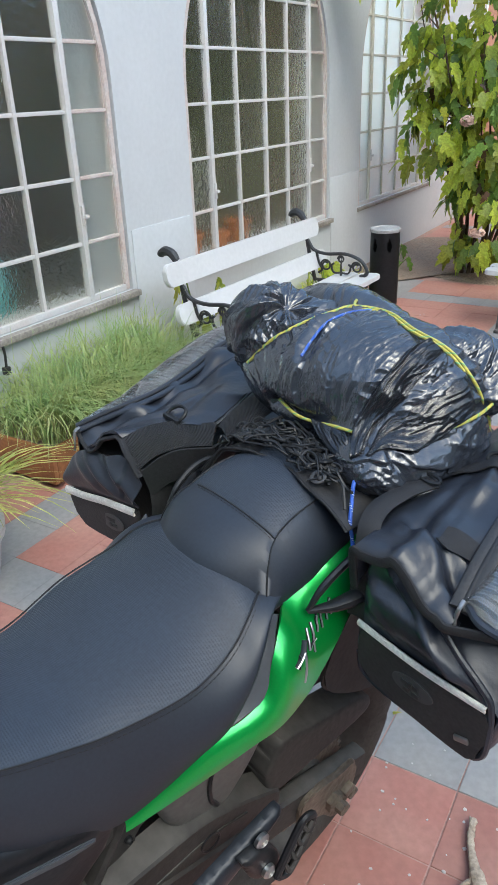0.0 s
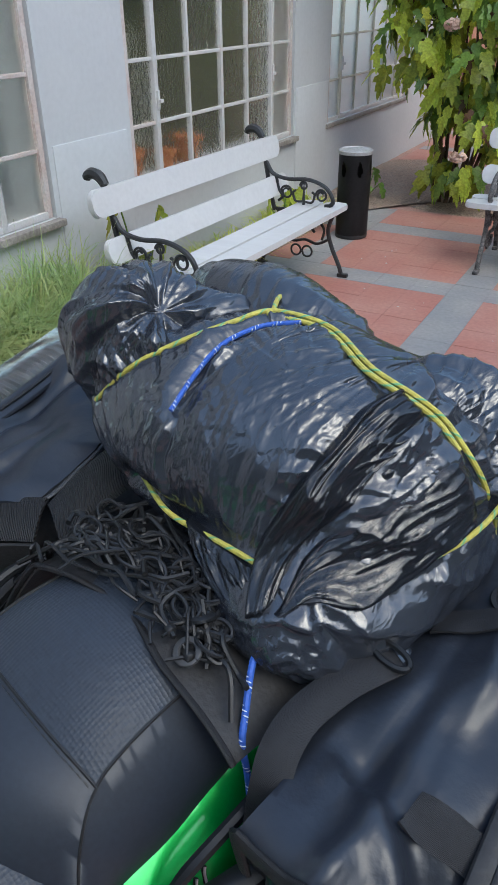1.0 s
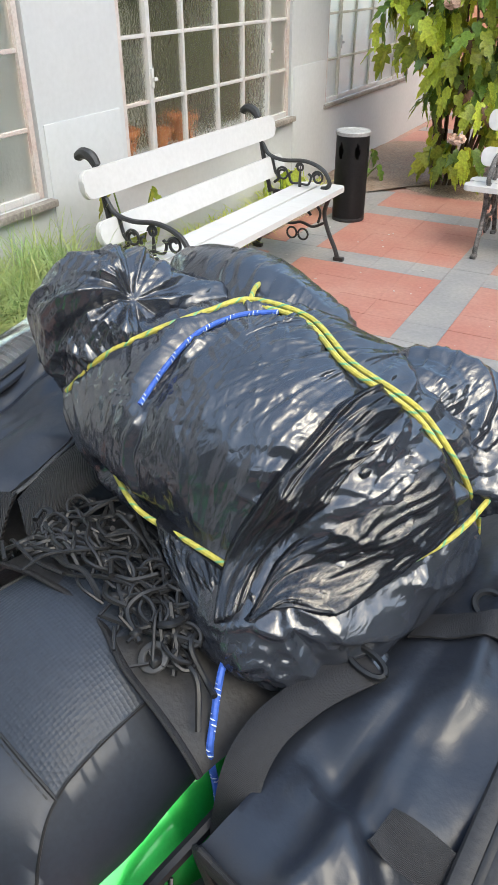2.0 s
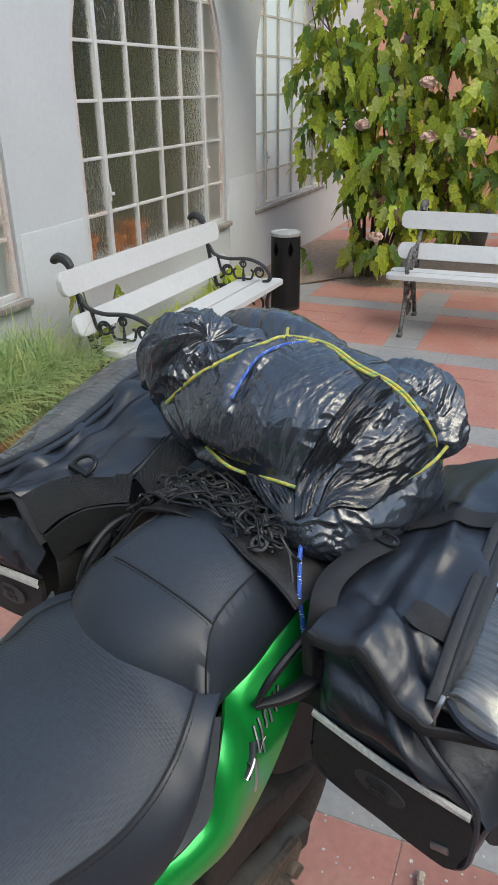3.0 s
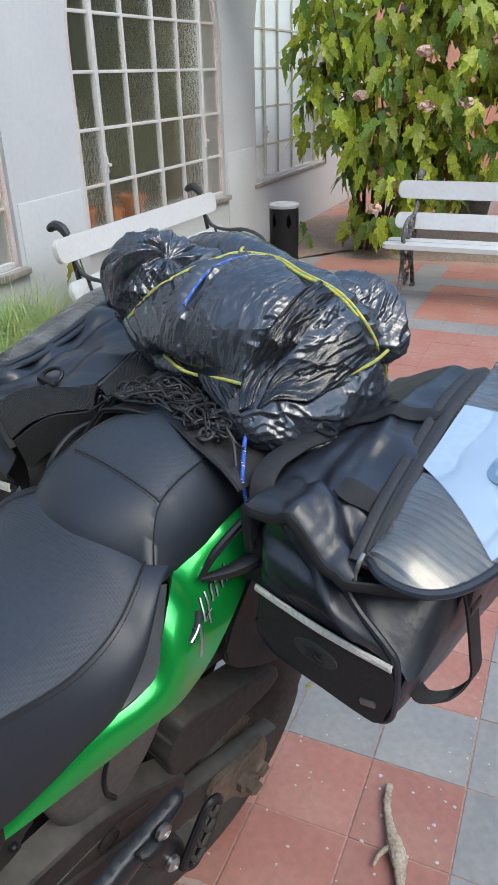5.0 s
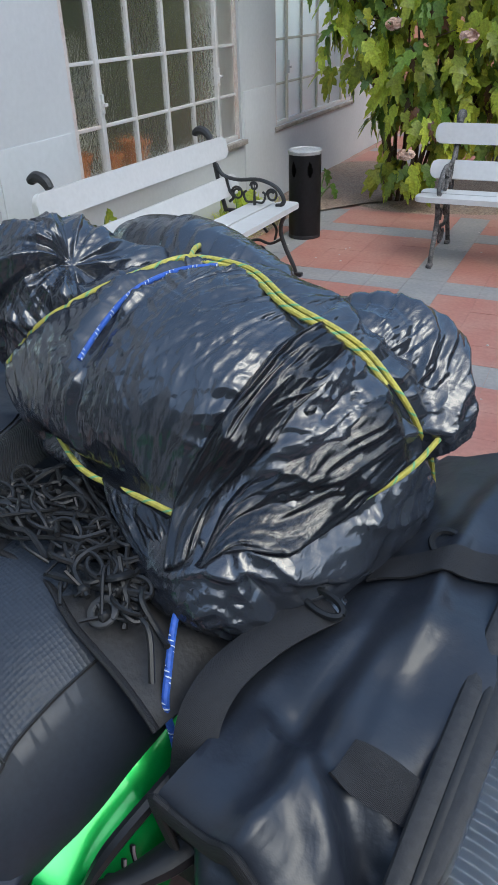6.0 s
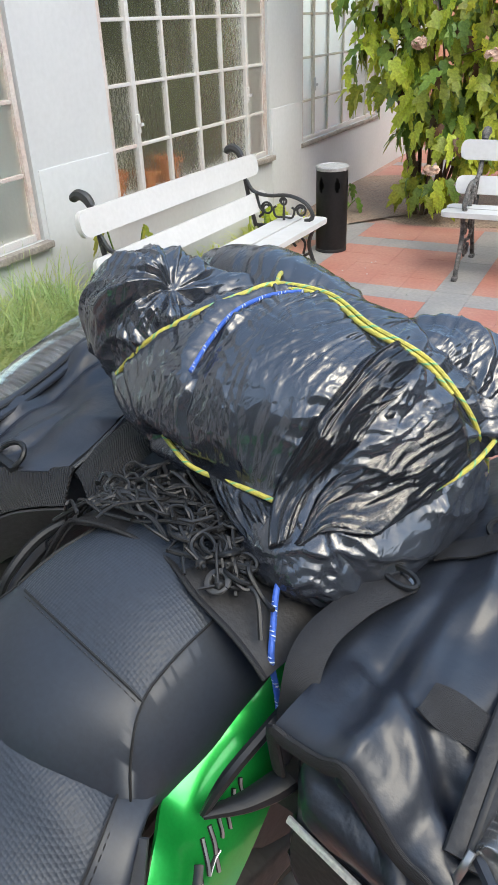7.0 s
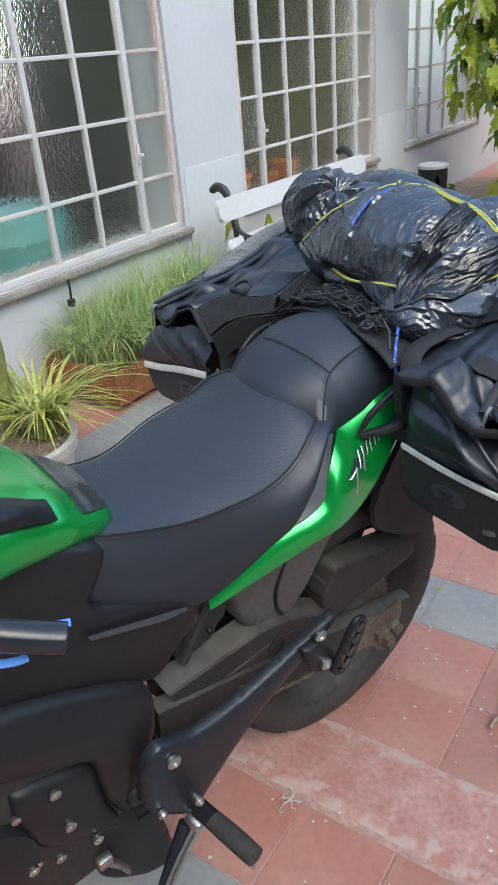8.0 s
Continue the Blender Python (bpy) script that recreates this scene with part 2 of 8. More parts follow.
RUBBER = material("tyre_rubber", (0.028, 0.026, 0.024), rough=0.75, vary=0.25, scale=10, fine=120, bump=0.4, depth=0.003,
                  second=(0.05, 0.044, 0.038), amount=0.6)
PVC = material("black_pvc_tarpaulin", (0.022, 0.026, 0.036), rough=0.34, vary=0.2, scale=6, fine=14, bump=0.30, depth=0.016, rough_vary=0.1)
PVC_DUSTY = material("scuffed_black_fabric", (0.021, 0.021, 0.023), rough=0.60, vary=0.25, scale=9, fine=180, bump=0.3, depth=0.003,
                     second=(0.034, 0.032, 0.031), amount=0.45)
WEB = dotted(material("black_webbing", (0.013, 0.013, 0.0155), rough=0.68, vary=0.2, scale=12, fine=200, bump=0.2, depth=0.001),
             1500, 0.5, 0.001)
RIBBED = dotted(material("ribbed_black_webbing", (0.014, 0.014, 0.016), rough=0.62, vary=0.2, scale=12, fine=200, bump=0.1, depth=0.001),
                170, 0.7, 0.002, kind="DIAGONAL")
ZIP_WHITE = dotted(material("white_reflective_tape", (0.78, 0.75, 0.70), rough=0.55, vary=0.15, scale=30, fine=260, bump=0.2, depth=0.001),
                   420, 0.7, 0.001)
ZIP_GREY = material("grey_zip_metal", (0.38, 0.38, 0.38), rough=0.35, metal=0.9, vary=0.1, scale=20, fine=100, bump=0.0)
MESH_GREY = dotted(material("ribbed_grey_mesh", (0.15, 0.15, 0.147), rough=0.7, vary=0.12, scale=8, fine=90, bump=0.1), 30, 1.0, 0.012, kind="Y")
# the sky's reflection on the pocket is put into this blue
BADGE = material("pale_blue_badge", (0.33, 0.43, 0.56), rough=0.5, vary=0.05, scale=8, fine=90, bump=0.0)
BADGE_BLUE = material("blue_badge_print", (0.13, 0.22, 0.34), rough=0.5, vary=0.05, scale=8, fine=90, bump=0.0)
BADGE_DARK = material("moulded_rubber_badge", (0.05, 0.05, 0.052), rough=0.5, vary=0.1, scale=8, fine=90, bump=0.0)
BAG = material("black_polythene_film", (0.025, 0.029, 0.039), rough=0.205, vary=0.2, scale=9, fine=40, bump=0.05, depth=0.006, spec=1.0, coat=0.15,
               rough_vary=0.08)


def crumpled(m, scale, strength, depth):
    """Fine sharp creases of thin film."""
    n, ln = m.node_tree.nodes, m.node_tree.links
    p = n["Principled BSDF"]
    tc = n.new("ShaderNodeTexCoord")
    no = n.new("ShaderNodeTexNoise")
    no.inputs["Scale"].default_value, no.inputs["Detail"].default_value = scale * 0.45, 3
    ln.new(tc.outputs["Object"], no.inputs["Vector"])
    mad = n.new("ShaderNodeVectorMath")
    mad.operation = "MULTIPLY_ADD"
    mad.inputs[1].default_value = (1.6 / scale,) * 3
    ln.new(no.outputs["Color"], mad.inputs[0])
    ln.new(tc.outputs["Object"], mad.inputs[2])
    mp = n.new("ShaderNodeMapping")
    mp.inputs["Scale"].default_value = (1.0, 0.48, 0.42)
    mp.inputs["Rotation"].default_value = (0.3, 0.7, 0.4)
    ln.new(mad.outputs[0], mp.inputs["Vector"])
    v = n.new("ShaderNodeTexVoronoi")
    v.feature = "DISTANCE_TO_EDGE"
    v.inputs["Scale"].default_value = scale
    ln.new(mp.outputs[0], v.inputs["Vector"])
    cap = n.new("ShaderNodeMath")
    cap.operation = "MINIMUM"
    cap.inputs[1].default_value = 0.28
    ln.new(v.outputs["Distance"], cap.inputs[0])
    b = n.new("ShaderNodeBump")
    b.invert = True
    b.inputs["Strength"].default_value, b.inputs["Distance"].default_value = strength, depth
    ln.new(cap.outputs[0], b.inputs["Height"])
    ln.new(p.inputs["Normal"].links[0].from_socket, b.inputs["Normal"])
    ln.new(b.outputs[0], p.inputs["Normal"])
    return m


crumpled(crumpled(crumpled(BAG, 26, 0.30, 0.009), 58, 0.30, 0.005), 125, 0.20, 0.003)
BAG.node_tree.nodes["Principled BSDF"].inputs["Coat Roughness"].default_value = 0.16
crumpled(crumpled(PVC, 8, 0.16, 0.018), 21, 0.10, 0.006)
CORD = material("black_elastic_cord", (0.013, 0.013, 0.014), rough=0.5, vary=0.25, scale=30, fine=300, bump=0.2, depth=0.001)
YELLOW_ROPE = rope_material("yellow_braided_cord", (0.54, 0.48, 0.09), (0.16, 0.40, 0.20), 300, 300)
BLUE_ROPE = rope_material("blue_braided_cord", (0.035, 0.11, 0.48), (0.68, 0.72, 0.80), 300, 1900)
WOOD_BROWN = material("rusty_brown_board", (0.26, 0.105, 0.035), rough=0.75, vary=0.22, scale=8, fine=60, bump=0.35, depth=0.004,
                      second=(0.16, 0.06, 0.022), amount=0.8)
CONCRETE = material("pale_concrete", (0.50, 0.48, 0.45), rough=0.9, vary=0.15, scale=7, fine=70, bump=0.4, depth=0.005)
STONE_POT = material("dark_stone_pot", (0.17, 0.155, 0.14), rough=0.8, vary=0.3, scale=7, fine=60, bump=0.5, depth=0.006)
TERRACOTTA = material("terracotta", (0.46, 0.17, 0.07), rough=0.8, vary=0.15, scale=9, fine=70, bump=0.2)
TURQUOISE = material("turquoise_barrel_plastic", (0.16, 0.42, 0.42), rough=0.45, vary=0.1, scale=4, fine=60, bump=0.05)
SALMON = material("salmon_render", (0.62, 0.30, 0.20), rough=0.9, vary=0.1, scale=1.5, fine=40, bump=0.3)
BARK = material("grey_brown_bark", (0.13, 0.085, 0.055), rough=0.95, vary=0.35, scale=14, fine=80, bump=0.9, depth=0.01, stretch=(1, 1, 0.3))
BONE = material("bleached_driftwood", (0.44, 0.37, 0.29), rough=0.9, vary=0.25, scale=30, fine=150, bump=0.8, depth=0.006,
                second=(0.22, 0.16, 0.11), amount=0.6)
PETAL = material("faded_pink_petals", (0.66, 0.46, 0.37), rough=0.8, vary=0.2, scale=20, fine=100, bump=0.1)


def leaf_material(name, colour, second, glow=0.25):
    m = material(name, colour, rough=0.34, vary=0.30, scale=9, fine=60, bump=0.35, depth=0.004, second=second, amount=0.8, each=0.35)
    p = m.node_tree.nodes["Principled BSDF"]
    n, ln = m.node_tree.nodes, m.node_tree.links
    tr = n.new("ShaderNodeBsdfTranslucent")
    mixed = n.new("ShaderNodeMixShader")
    mixed.inputs[0].default_value = glow
    ln.new(p.inputs["Base Color"].links[0].from_socket, tr.inputs["Color"])
    ln.new(p.outputs[0], mixed.inputs[1])
    ln.new(tr.outputs[0], mixed.inputs[2])
    ln.new(mixed.outputs[0], n["Material Output"].inputs["Surface"])
    return m


LEAF_GREEN = leaf_material("lobed_green_leaf", (0.36, 0.46, 0.06), (0.58, 0.57, 0.07), 0.5)
LEAF_DARK = leaf_material("dark_green_leaf", (0.14, 0.25, 0.05), (0.26, 0.34, 0.06), 0.45)
LEAF_YELLOW = leaf_material("yellowing_leaf", (0.48, 0.46, 0.04), (0.26, 0.34, 0.05), 0.4)
LEAF_BROWN = leaf_material("withered_brown_leaf", (0.11, 0.05, 0.025), (0.06, 0.05, 0.02))
GRASS = leaf_material("blue_green_blades", (0.27, 0.40, 0.16), (0.48, 0.48, 0.20), 0.4)
STRIPED = leaf_material("cream_edged_blades", (0.54, 0.52, 0.17), (0.26, 0.36, 0.07), 0.4)
CACTUS = leaf_material("olive_cactus_skin", (0.28, 0.34, 0.10), (0.40, 0.40, 0.13), glow=0.05)


def clear_film():
    m = bpy.data.materials.new("clear_vinyl_film")
    m.use_nodes = True
    n, ln = m.node_tree.nodes, m.node_tree.links
    p = n["Principled BSDF"]
    p.inputs["Base Color"].default_value = (0.9, 0.92, 0.95, 1)
    p.inputs["Roughness"].default_value = 0.12
    p.inputs["Transmission Weight"].default_value = 1.0
    p.inputs["IOR"].default_value = 1.5
    tc = n.new("ShaderNodeTexCoord")
    no = n.new("ShaderNodeTexNoise")
    no.inputs["Scale"].default_value = 9
    ln.new(tc.outputs["Object"], no.inputs["Vector"])
    b = n.new("ShaderNodeBump")
    b.inputs["Strength"].default_value, b.inputs["Distance"].default_value = 0.5, 0.02
    ln.new(no.outputs[0], b.inputs["Height"])
    ln.new(b.outputs[0], p.inputs["Normal"])
    return m


CLEAR = clear_film()


# ---------------------------------------------------------------- building helpers
def finish(name, bm, mat, smooth=True, angle=35):
    me = bpy.data.meshes.new(name)
    bmesh.ops.recalc_face_normals(bm, faces=bm.faces)
    if smooth:
        for f in bm.faces:
            f.smooth = True
        for e in bm.edges:
            if len(e.link_faces) == 2 and e.calc_face_angle(0) > radians(angle):
                e.smooth = False
    bm.to_mesh(me)
    bm.free()
    for m in (mat if isinstance(mat, (list, tuple)) else [mat]):
        me.materials.append(m)
    return me


def part(name, bm, mat, parent=None, label="", smooth=True, angle=35):
    """One bmesh as one mesh object, under a thing or a part."""
    ob = new(name, finish(name, bm, mat, smooth, angle))
    if parent:
        ob.parent = parent
    if label:
        ob["label"] = label
    return ob


def piece(name, me, parent, m):
    """A piece that shares its mesh with alike pieces."""
    ob = new(name, me)
    ob.parent = parent
    ob.matrix_basis = m
    return ob


def thing(name, m, label, category, group="", kind=""):
    ob = new(name)
    ob.empty_display_size = 0.05
    ob.matrix_world = m
    return tagged(ob, label, category, group, kind)


def curve(points, n):
    """A smooth line (Catmull-Rom) through a few points, as n + 1 points."""
    p = np.array(points, float)
    if len(p) == 2:
        return p[0] + np.linspace(0, 1, n + 1)[:, None] * (p[1] - p[0])
    q = np.vstack([2 * p[0] - p[1], p, 2 * p[-1] - p[-2]])
    u = np.linspace(0, len(p) - 1 - 1e-9, n + 1)
    k = u.astype(int)
    f = (u - k)[:, None]
    a, b, c, d = q[k], q[k + 1], q[k + 2], q[k + 3]
    return 0.5 * (2 * b + (c - a) * f + (2 * a - 5 * b + 4 * c - d) * f**2 + (3 * b - a - 3 * c + d) * f**3)


def ease(v, keys, values):
    """Smooth interpolation of values over keys."""
    k = np.searchsorted(keys, v) - 1
    k = int(min(max(k, 0), len(keys) - 2))
    f = min(max((v - keys[k]) / (keys[k + 1] - keys[k]), 0), 1)
    f = f * f * (3 - 2 * f) * 0.5 + f * 0.5
    return values[k] + (values[k + 1] - values[k]) * f


def box(bm, lo, hi, bevel=0.0, m=None, segments=2):
    made = bmesh.ops.create_cube(bm, size=1.0)["verts"]
    for v in made:
        v.co = [(lo[i] + hi[i]) / 2 + v.co[i] * (hi[i] - lo[i]) for i in range(3)]
    if bevel:
        edges = list({e for v in made for e in v.link_edges})
        res = bmesh.ops.bevel(bm, geom=edges, offset=bevel, segments=segments, affect="EDGES", profile=0.6)
        made = list({v for f in res["faces"] for v in f.verts} | {v for v in made if v.is_valid})
    if m is not None:
        bmesh.ops.transform(bm, matrix=m, verts=made)
    return made


def loft(bm, rings, closed=True, caps=True, mat=0):
    """Skin over rings of points. Returns the vertices, ring by ring."""
    grid = [[bm.verts.new(p) for p in ring] for ring in rings]
    n = len(grid[0])
    for a, b in zip(grid, grid[1:]):
        for i in range(n if closed else n - 1):
            j = (i + 1) % n
            f = bm.faces.new((a[i], a[j], b[j], b[i]))
            f.material_index = mat
    if closed and caps:
        bm.faces.new(grid[0][::-1]).material_index = mat
        bm.faces.new(grid[-1]).material_index = mat
    return grid


def tube(bm, points, radius, sides=8, n=24, flat=1.0, taper=None, caps=True):
    """A round or flattened bar along a smooth line, with uv: length, turn."""
    line = curve(points, n)
    uv = bm.loops.layers.uv.verify()
    side = None
    rings, far = [], [0.0]
    for i, p in enumerate(line):
        d = line[min(i + 1, len(line) - 1)] - line[max(i - 1, 0)]
        d = Vector(d).normalized() if np.linalg.norm(d) > 1e-9 else Vector((0, 0, 1))
        if side is None:
            side = d.cross(Vector((0, 0, 1)))
            if side.length < 1e-3:
                side = Vector((1, 0, 0))
        side = (side - d * side.dot(d)).normalized()
        up = d.cross(side)
        r = radius * (taper(i / n) if taper else 1.0)
        rings.append([Vector(p) + side * (r * math.cos(a)) + up * (r * flat * math.sin(a))
                      for a in (2 * math.pi * k / sides for k in range(sides))])
        if i:
            far.append(far[-1] + float(np.linalg.norm(line[i] - line[i - 1])))
    grid = [[bm.verts.new(p) for p in ring] for ring in rings]
    for i in range(len(grid) - 1):
        for k in range(sides):
            j = (k + 1) % sides
            f = bm.faces.new((grid[i][k], grid[i][j], grid[i + 1][j], grid[i + 1][k]))
            for loop, (u, v) in zip(f.loops, ((i, k), (i, k + 1), (i + 1, k + 1), (i + 1, k))):
                loop[uv].uv = (far[u], v / sides)
    if caps:
        bm.faces.new(grid[0][::-1])
        bm.faces.new(grid[-1])
    return grid


def lathe(bm, profile, sides=32, m=None):
    """A turned shape from (radius, height) pairs."""
    made = []
    rings = [[(r * math.cos(2 * math.pi * k / sides), r * math.sin(2 * math.pi * k / sides), z) for k in range(sides)] for r, z in profile]
    grid = loft(bm, rings, caps=True)
    made = [v for ring in grid for v in ring]
    if m is not None:
        bmesh.ops.transform(bm, matrix=m, verts=made)
    return made


def plate(bm, outline, axis, at, thick, bevel=0.0):
    """A flat plate: a 2D outline, set at a place along one axis, with thickness."""
    def put(a, b, c):
        return {"x": (c, a, b), "y": (a, c, b), "z": (a, b, c)}[axis]
    low = [bm.verts.new(put(a, b, at)) for a, b in outline]
    high = [bm.verts.new(put(a, b, at + thick)) for a, b in outline]
    n = len(outline)
    faces = [bm.faces.new(low[::-1]), bm.faces.new(high)]
    faces += [bm.faces.new((low[i], low[(i + 1) % n], high[(i + 1) % n], high[i])) for i in range(n)]
    if bevel:
        bmesh.ops.bevel(bm, geom=list({e for f in faces[:2] for e in f.edges}), offset=bevel, segments=2, affect="EDGES")
    return low + high


def sheet(bm, rows, thick):
    """A surface from rows of points, given thickness along its normals."""
    grid = [[Vector(p) for p in row] for row in rows]
    h, w = len(grid), len(grid[0])
    under = []
    for i in range(h):
        line = []
        for j in range(w):
            a = grid[min(i + 1, h - 1)][j] - grid[max(i - 1, 0)][j]
            b = grid[i][min(j + 1, w - 1)] - grid[i][max(j - 1, 0)]
            nrm = a.cross(b)
            nrm = nrm.normalized() if nrm.length > 1e-12 else Vector((0, 0, 1))
            line.append(grid[i][j] - nrm * thick)
        under.append(line)
    top = [[bm.verts.new(p) for p in row] for row in grid]
    low = [[bm.verts.new(p) for p in row] for row in under]
    for i in range(h - 1):
        for j in range(w - 1):
            bm.faces.new((top[i][j], top[i][j + 1], top[i + 1][j + 1], top[i + 1][j]))
            bm.faces.new((low[i][j], low[i + 1][j], low[i + 1][j + 1], low[i][j + 1]))
    for i in range(h - 1):
        for j, flip in ((0, False), (w - 1, True)):
            q = (top[i][j], top[i + 1][j], low[i + 1][j], low[i][j])
            bm.faces.new(q[::-1] if flip else q)
    for j in range(w - 1):
        for i, flip in ((0, True), (h - 1, False)):
            q = (top[i][j], top[i][j + 1], low[i][j + 1], low[i][j])
            bm.faces.new(q[::-1] if flip else q)
    return top


def wrinkle(p, f=1.0):
    """Soft creases: ridged noise in -1..1, sharp at the ridges."""
    q = Vector(p) * f
    return 1 - 2 * abs(noise.noise(q)) - 0.5


# ---------------------------------------------------------------- setting: ground
bm = bmesh.new()
g = [bm.verts.new(p) for p in ((-400, -400, -0.0025), (400, -400, -0.0025), (400, 400, -0.0025), (-400, 400, -0.0025))]
bm.faces.new(g)
ground = tagged(part("ground", bm, GROUT), "dirty grout and earth bed under the courtyard tiles", "ground", kind="structure")

# setting: the arcade wall, along the y axis at the west side
WX, GX, THICK = -2.372, -2.402, 0.26
ARCH_C, ARCH_R, SILL_Z, WALL_TOP = 1.50, 0.915, 0.515, 3.6
CENTRES = (2.105, 4.525, 6.945)


def arch(y, c):
    d = abs(y - c)
    return ARCH_C + math.sqrt(max(ARCH_R**2 - d * d, 0.0))


def west_wall():
    bm = bmesh.new()
    ys = [-7.0, -0.5]
    for c in (-0.315, *CENTRES):
        ys += [c - ARCH_R * math.cos(math.pi * k / 28) for k in range(29)]
    ys += [9.6]
    ys = sorted(ys)
    centres = (-0.315, *CENTRES)
    for x, flip in ((WX, False), (WX - THICK, True)):
        for a, b in zip(ys, ys[1:]):
            mid = (a + b) / 2
            c = next((c for c in centres if abs(mid - c) < ARCH_R), None)
            spans = [((0, 0), (WALL_TOP, WALL_TOP))] if c is None else [((-0.02, -0.02), (SILL_Z, SILL_Z)), ((arch(a, c), arch(b, c)), (WALL_TOP, WALL_TOP))]
            for (l0, l1), (h0, h1) in spans:
                f = [bm.verts.new(p) for p in ((x, a, l0), (x, b, l1), (x, b, h1), (x, a, h0))]
                bm.faces.new(f if not flip else f[::-1])
    for c in centres:
        line = [(c - ARCH_R, SILL_Z), *[(c - ARCH_R * math.cos(math.pi * k / 28), arch(c - ARCH_R * math.cos(math.pi * k / 28), c)) for k in range(29)], (c + ARCH_R, SILL_Z)]
        line.append(line[0])
        for (a, l), (b, h) in zip(line, line[1:]):
            bm.faces.new([bm.verts.new(p) for p in ((WX, a, l), (WX, b, h), (WX - THICK, b, h), (WX - THICK, a, l))])
    bm.faces.new([bm.verts.new(p) for p in ((WX, -7, WALL_TOP), (WX, 9.6, WALL_TOP), (WX - THICK, 9.6, WALL_TOP), (WX - THICK, -7, WALL_TOP))])
    bmesh.ops.remove_doubles(bm, verts=bm.verts, dist=0.0005)
    return part("wall_west", bm, WALL, smooth=False)


tagged(west_wall(), "white limewashed courtyard wall with arched window openings", "wall", kind="structure")
# the slightly thicker plaster of the wall's foot, between the windows
for k, (a, b) in enumerate(((3.05, 3.575), (5.475, 5.995))):
    bm = bmesh.new()
    verts = box(bm, (WX - 0.004, a, 0.0), (WX + 0.006, b, 0.81), 0.004)
    tagged(part("plaster_dado_%d" % (k + 1), bm, WALL), "thicker white plaster at the foot of the wall pier", "plaster", kind="structure")


COLS = (-0.905, -0.660, -0.345, 0.0, 0.300, 0.615, 0.905)
ROWS_Z = (0.530, 0.800, 1.092, 1.376, 1.656, 1.935, 2.215, 2.43)


